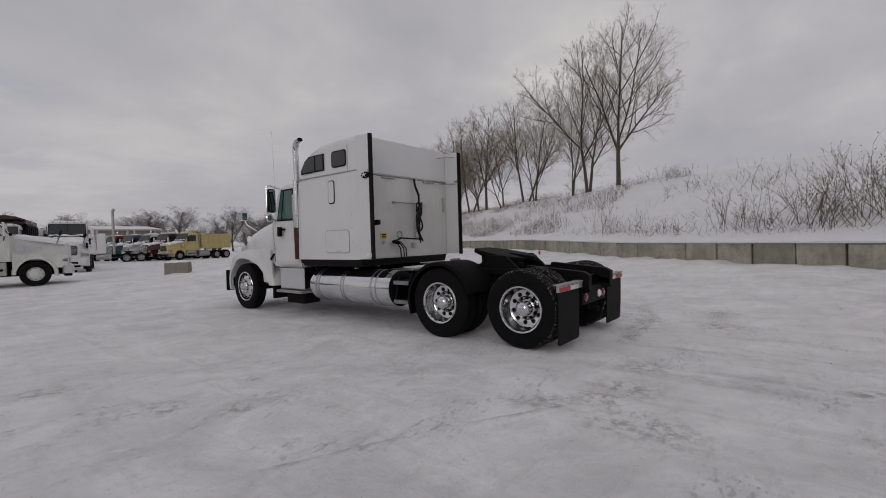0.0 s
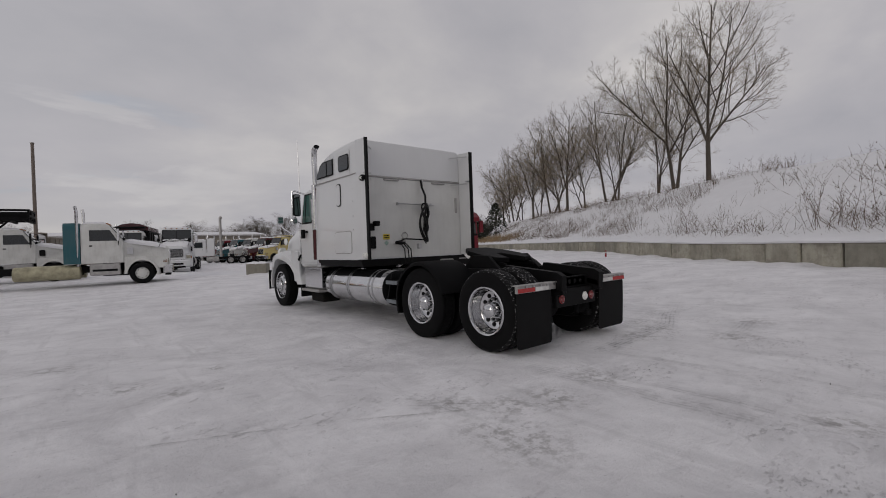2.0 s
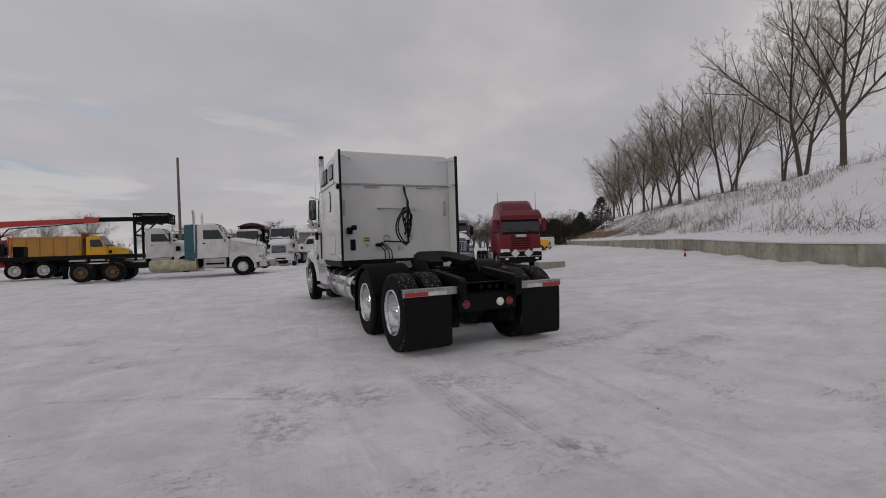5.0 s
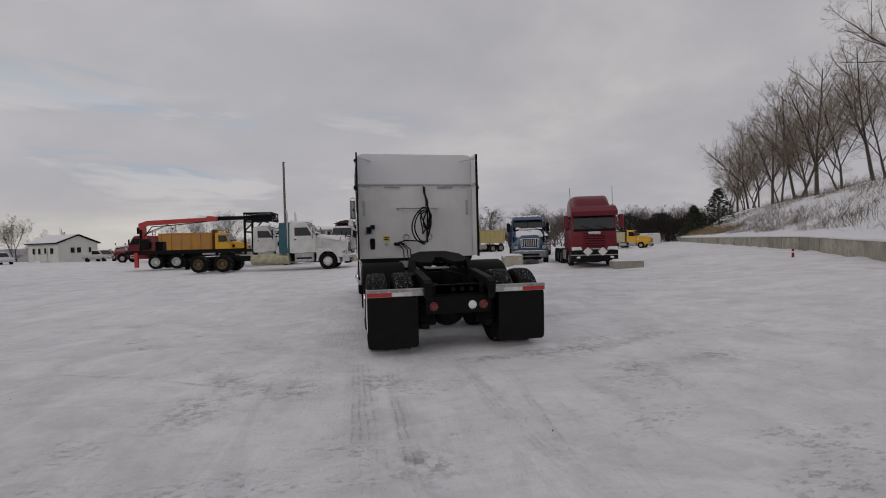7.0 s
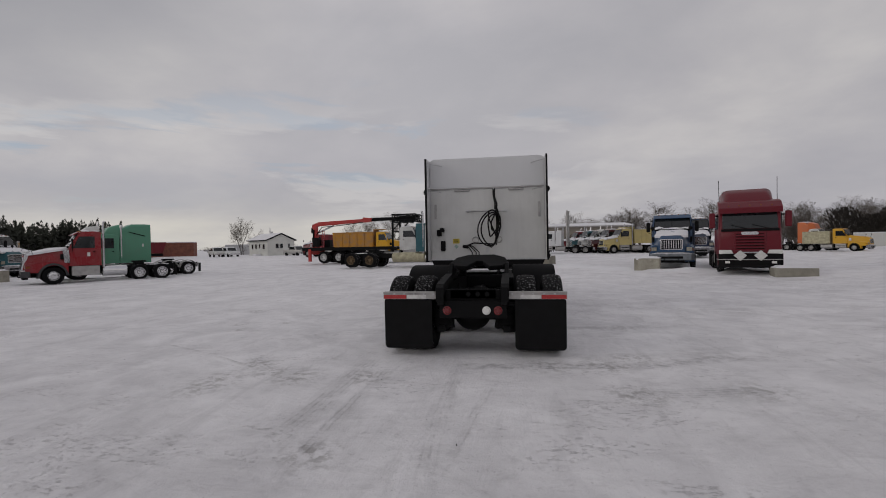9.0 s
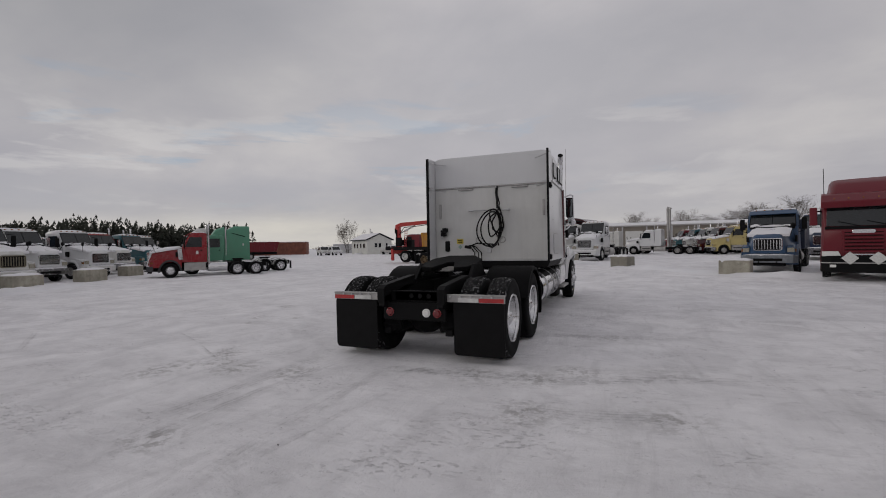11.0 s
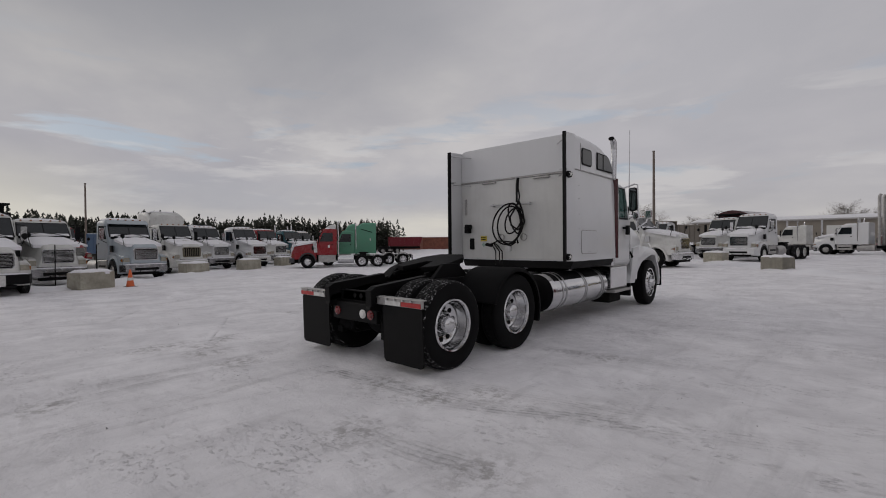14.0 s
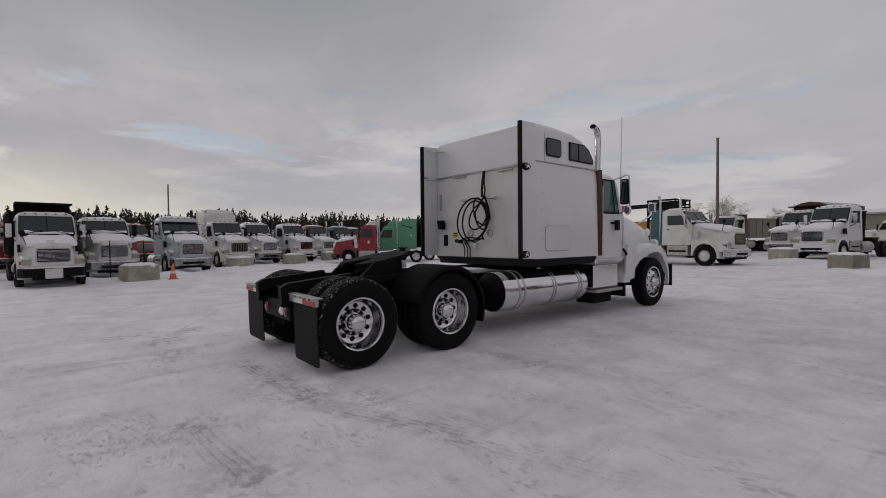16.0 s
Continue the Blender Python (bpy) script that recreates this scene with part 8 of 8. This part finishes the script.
def weeds():
    """Dry stalks, grasses and low scrub poking through the snow of the bank."""
    rnd = random.Random(9)
    verts, faces = [], []

    def stalk(p, d, ln, r, store, n=3, bend=0.24):
        v_, f_ = store
        pts = [p]
        for _ in range(n):
            d = (d + Vector((rnd.uniform(-1, 1), rnd.uniform(-1, 1), rnd.uniform(-0.8, 0.3))) * bend).normalized()
            pts.append(pts[-1] + d * ln / n)
        b = len(v_)
        for i, q in enumerate(pts):
            k = r * (1 - 0.75 * i / n)
            for j in range(3):
                a = 2.0944 * j
                v_.append((q.x + k * math.cos(a), q.y + k * math.sin(a), q.z))
        for i in range(n):
            for j in range(3):
                f_.append((b + 3 * i + j, b + 3 * i + (j + 1) % 3, b + 3 * i + 3 + (j + 1) % 3, b + 3 * i + 3 + j))
        return pts
    grass = ([], [])
    scrub = ([], [])
    for i_ in range(5600):
        l = rnd.uniform(-14, 66) if i_ < 3000 else rnd.uniform(14, 66)
        d = rnd.random() ** 1.25 * 11.0
        if noise.noise(Vector((l * 0.22, d * 0.3, 6.0))) < 0.02 - 0.003 * l:
            continue
        if l < 16 and (d > 2.5 or noise.noise(Vector((l * 0.5, d * 0.7, 11.0))) < 0.12) and rnd.random() < 0.86:
            continue
        s = WALL_S + 1.0 + d
        x, y = sl(s, l)
        z = bank_z(x, y) - 0.05
        many = rnd.randint(1, 5)
        for _ in range(many):
            p = Vector((x + rnd.uniform(-0.25, 0.25), y + rnd.uniform(-0.25, 0.25), z))
            dr = Vector((rnd.gauss(0, 0.5), rnd.gauss(0, 0.5), 1)).normalized()
            pts = stalk(p, dr, rnd.uniform(0.2, 0.95), 0.0065, grass)
            if rnd.random() < 0.3:
                for _ in range(2):
                    stalk(pts[2], (dr + Vector((rnd.uniform(-1, 1), rnd.uniform(-1, 1), 0.2))).normalized(), 0.25, 0.006, grass, 2)
    # stalks bent flat along the wall's top
    for _ in range(420):
        l = rnd.uniform(-12, 16)
        x, y = sl(WALL_S + 1.0 + rnd.random() ** 2 * 2.6, l)
        z = bank_z(x, y)
        for _ in range(rnd.randint(1, 4)):
            stalk(Vector((x + rnd.uniform(-0.3, 0.3), y + rnd.uniform(-0.3, 0.3), z)), Vector((rnd.uniform(-1, 1), rnd.uniform(-1, 1), rnd.uniform(0.15, 0.6))).normalized(), rnd.uniform(0.3, 1.1), 0.008, grass, 4)
    ob = from_arrays("dry_weeds", grass[0], grass[1], WEED)
    tagged(ob, "dry brown weeds sticking out of the snowy bank", "weeds", kind="stuff")
    for _ in range(700):
        l = rnd.uniform(46, 84)
        s = WALL_S + rnd.uniform(0.9, 3.5)
        x, y = sl(s, l)
        z = bank_z(x, y) - 0.05
        for _ in range(4):
            stalk(Vector((x + rnd.uniform(-0.3, 0.3), y + rnd.uniform(-0.3, 0.3), z)), Vector((rnd.uniform(-0.25, 0.25), rnd.uniform(-0.25, 0.25), 1)).normalized(), rnd.uniform(0.35, 0.8), 0.012, scrub, 2)
    ob = from_arrays("tan_reeds", scrub[0], scrub[1], GRASS_DRY)
    tagged(ob, "tan dead grass at the foot of the bank", "grass", kind="stuff")
    # larger shrubs, one by one
    for i, (l, d, h, nst) in enumerate(((5.4, 0.9, 1.81, 16), (6.2, 1.4, 1.29, 12), (2.6, 1.1, 2.15, 32), (3.4, 1.5, 1.98, 28), (1.9, 1.9, 2.24, 32), (4.2, 0.8, 1.03, 12), (0.6, 1.4, 2.15, 32), (-0.8, 2.0, 2.06, 28), (-2.6, 1.5, 1.98, 25), (-5.0, 2.0, 2.06, 25),
                                        (-8.0, 1.8, 1.98, 21), (8.4, 0.8, 0.77, 12), (9.6, 0.6, 0.69, 12), (17.2, 9.0, 1.12, 12), (16.0, 8.6, 0.86, 12), (7.4, 4.6, 1.20, 12), (11.5, 5.2, 0.95, 12), (13.0, 1.2, 0.86, 12), (15.5, 2.4, 0.95, 12), (18.0, 1.4, 0.95, 12), (21.5, 2.0, 1.03, 12))):
        store = ([], [])
        x, y = sl(WALL_S + 0.9 + d, l)
        z = bank_z(x, y) - 0.1
        for _ in range(nst):
            dr = Vector((rnd.gauss(0.1, 0.48), rnd.gauss(0, 0.48), 1)).normalized()
            pts = stalk(Vector((rnd.gauss(0, 0.4), rnd.gauss(0, 0.4), 0)), dr, h * rnd.uniform(0.5, 1.1), 0.010, store, 5, 0.15)
            for _ in range(6):
                q = pts[rnd.randint(2, 5)]
                e = stalk(q, (dr + Vector((rnd.uniform(-1, 1), rnd.uniform(-1, 1), rnd.uniform(-0.2, 0.6)))).normalized(), h * rnd.uniform(0.12, 0.3), 0.006, store, 2)
                if rnd.random() < 0.7:
                    stalk(e[-1], Vector((rnd.uniform(-1, 1), rnd.uniform(-1, 1), 0.6)).normalized(), 0.06, 0.016, store, 1)
        T = thing("shrub", "bare brown shrub with dry seed heads in snow", "shrub", pose(x, y, z), "shrubs on the bank")
        from_arrays("brushwood", store[0], store[1], WEED, T)


weeds()


def snow_crumbs():
    """Clods of dirty ice and grit scattered on the yard."""
    rnd = random.Random(4)
    verts, faces = [], []
    spots_ = [(-2.0, -2.9), (-2.8, -2.77), (-3.9, 0.4), (-4.9, 0.1), (-1.65, 1.1), (-4.4, -1.9), (-1.2, -2.9), (1.4, -2.3), (2.1, -0.6), (-1.0, -2.8), (2.6, -2.6), (3.4, -0.8), (4.3, 1.0), (5.5, 2.4), (0.2, -4.0)]
    for _ in range(170):
        if rnd.random() < 0.55:
            cx, cy = rnd.choice(spots_)
            x, y = cx + rnd.gauss(0, 0.28), cy + rnd.gauss(0, 0.22)
        else:
            x, y = rnd.uniform(-9, 9), rnd.uniform(-7, 9)
        if abs(x) < 1.3 and -2.1 < y < 6.2:
            continue
        r = 0.003 + 0.005 * rnd.random() ** 3
        z = yard_height(x, y)
        b = len(verts)
        for k in range(4):
            a = 1.571 * k + rnd.random()
            verts.append((x + r * math.cos(a) * rnd.uniform(0.7, 1.5), y + r * math.sin(a) * rnd.uniform(0.7, 1.5), z - 0.02))
        verts.append((x + rnd.uniform(-r, r) * 0.4, y + rnd.uniform(-r, r) * 0.4, z + r * 0.45))
        faces.extend(((b, b + 1, b + 4), (b + 1, b + 2, b + 4), (b + 2, b + 3, b + 4), (b + 3, b, b + 4)))
    ob = from_arrays("grit", verts, faces, GRIME)
    tagged(ob, "scattered dark grit and frozen clods on the snow", "grit", kind="stuff")


snow_crumbs()


def snow_ridge(pts, h, wd, seed, label):
    """Low bank of ploughed snow along a line, lumpy and fading at its ends."""
    path, n = [], 14
    for (ax, ay), (bx, by) in zip(pts, pts[1:]):
        for i in range(n):
            path.append(Vector((ax + (bx - ax) * i / n, ay + (by - ay) * i / n, 0)))
    path.append(Vector((*pts[-1], 0)))
    sections = []
    for i, p in enumerate(path):
        d = (path[min(i + 1, len(path) - 1)] - path[max(i - 1, 0)]).normalized()
        side = Vector((-d.y, d.x, 0))
        u = i / (len(path) - 1)
        fade = min(1.0, 6 * u, 6 * (1 - u))
        ring = []
        for k in range(9):
            v = -1 + k / 4
            q = p + side * (v * wd * (1 + 0.3 * noise.noise(Vector((i * 0.23, k * 0.5, seed)))))
            lump = h * (1 - v * v) * fade * (0.75 + 0.7 * noise.noise(Vector((q.x * 0.9, q.y * 0.9, seed))) + 0.25 * noise.noise(Vector((q.x * 3, q.y * 3, seed))))
            ring.append((q.x, q.y, yard_height(q.x, q.y) - 0.03 + max(0.0, lump)))
        ring += [(p.x + side.x * wd * 0.8, p.y + side.y * wd * 0.8, -0.25), (p.x - side.x * wd * 0.8, p.y - side.y * wd * 0.8, -0.25)]
        sections.append(ring)
    ob = part("snow_ridge", loft(sections), SNOW, None, "", True)
    tagged(ob, label, "snow ridge", "snow ridges")


snow_ridge([(-13.88, -9.74), (-14.45, -5.86), (-15.51, -1.90), (-18.31, 2.54), (-20.65, 6.26)], 0.22, 0.9, 3.0, "low ridge of ploughed snow before the parked row")
snow_ridge([(-2.79, 27.57), (-1.27, 25.62), (2.26, 19.16), (5.77, 14.27), (9.03, 12.11), (12.36, 11.50)], 0.20, 0.8, 8.0, "low ridge of ploughed snow by the concrete blocks")
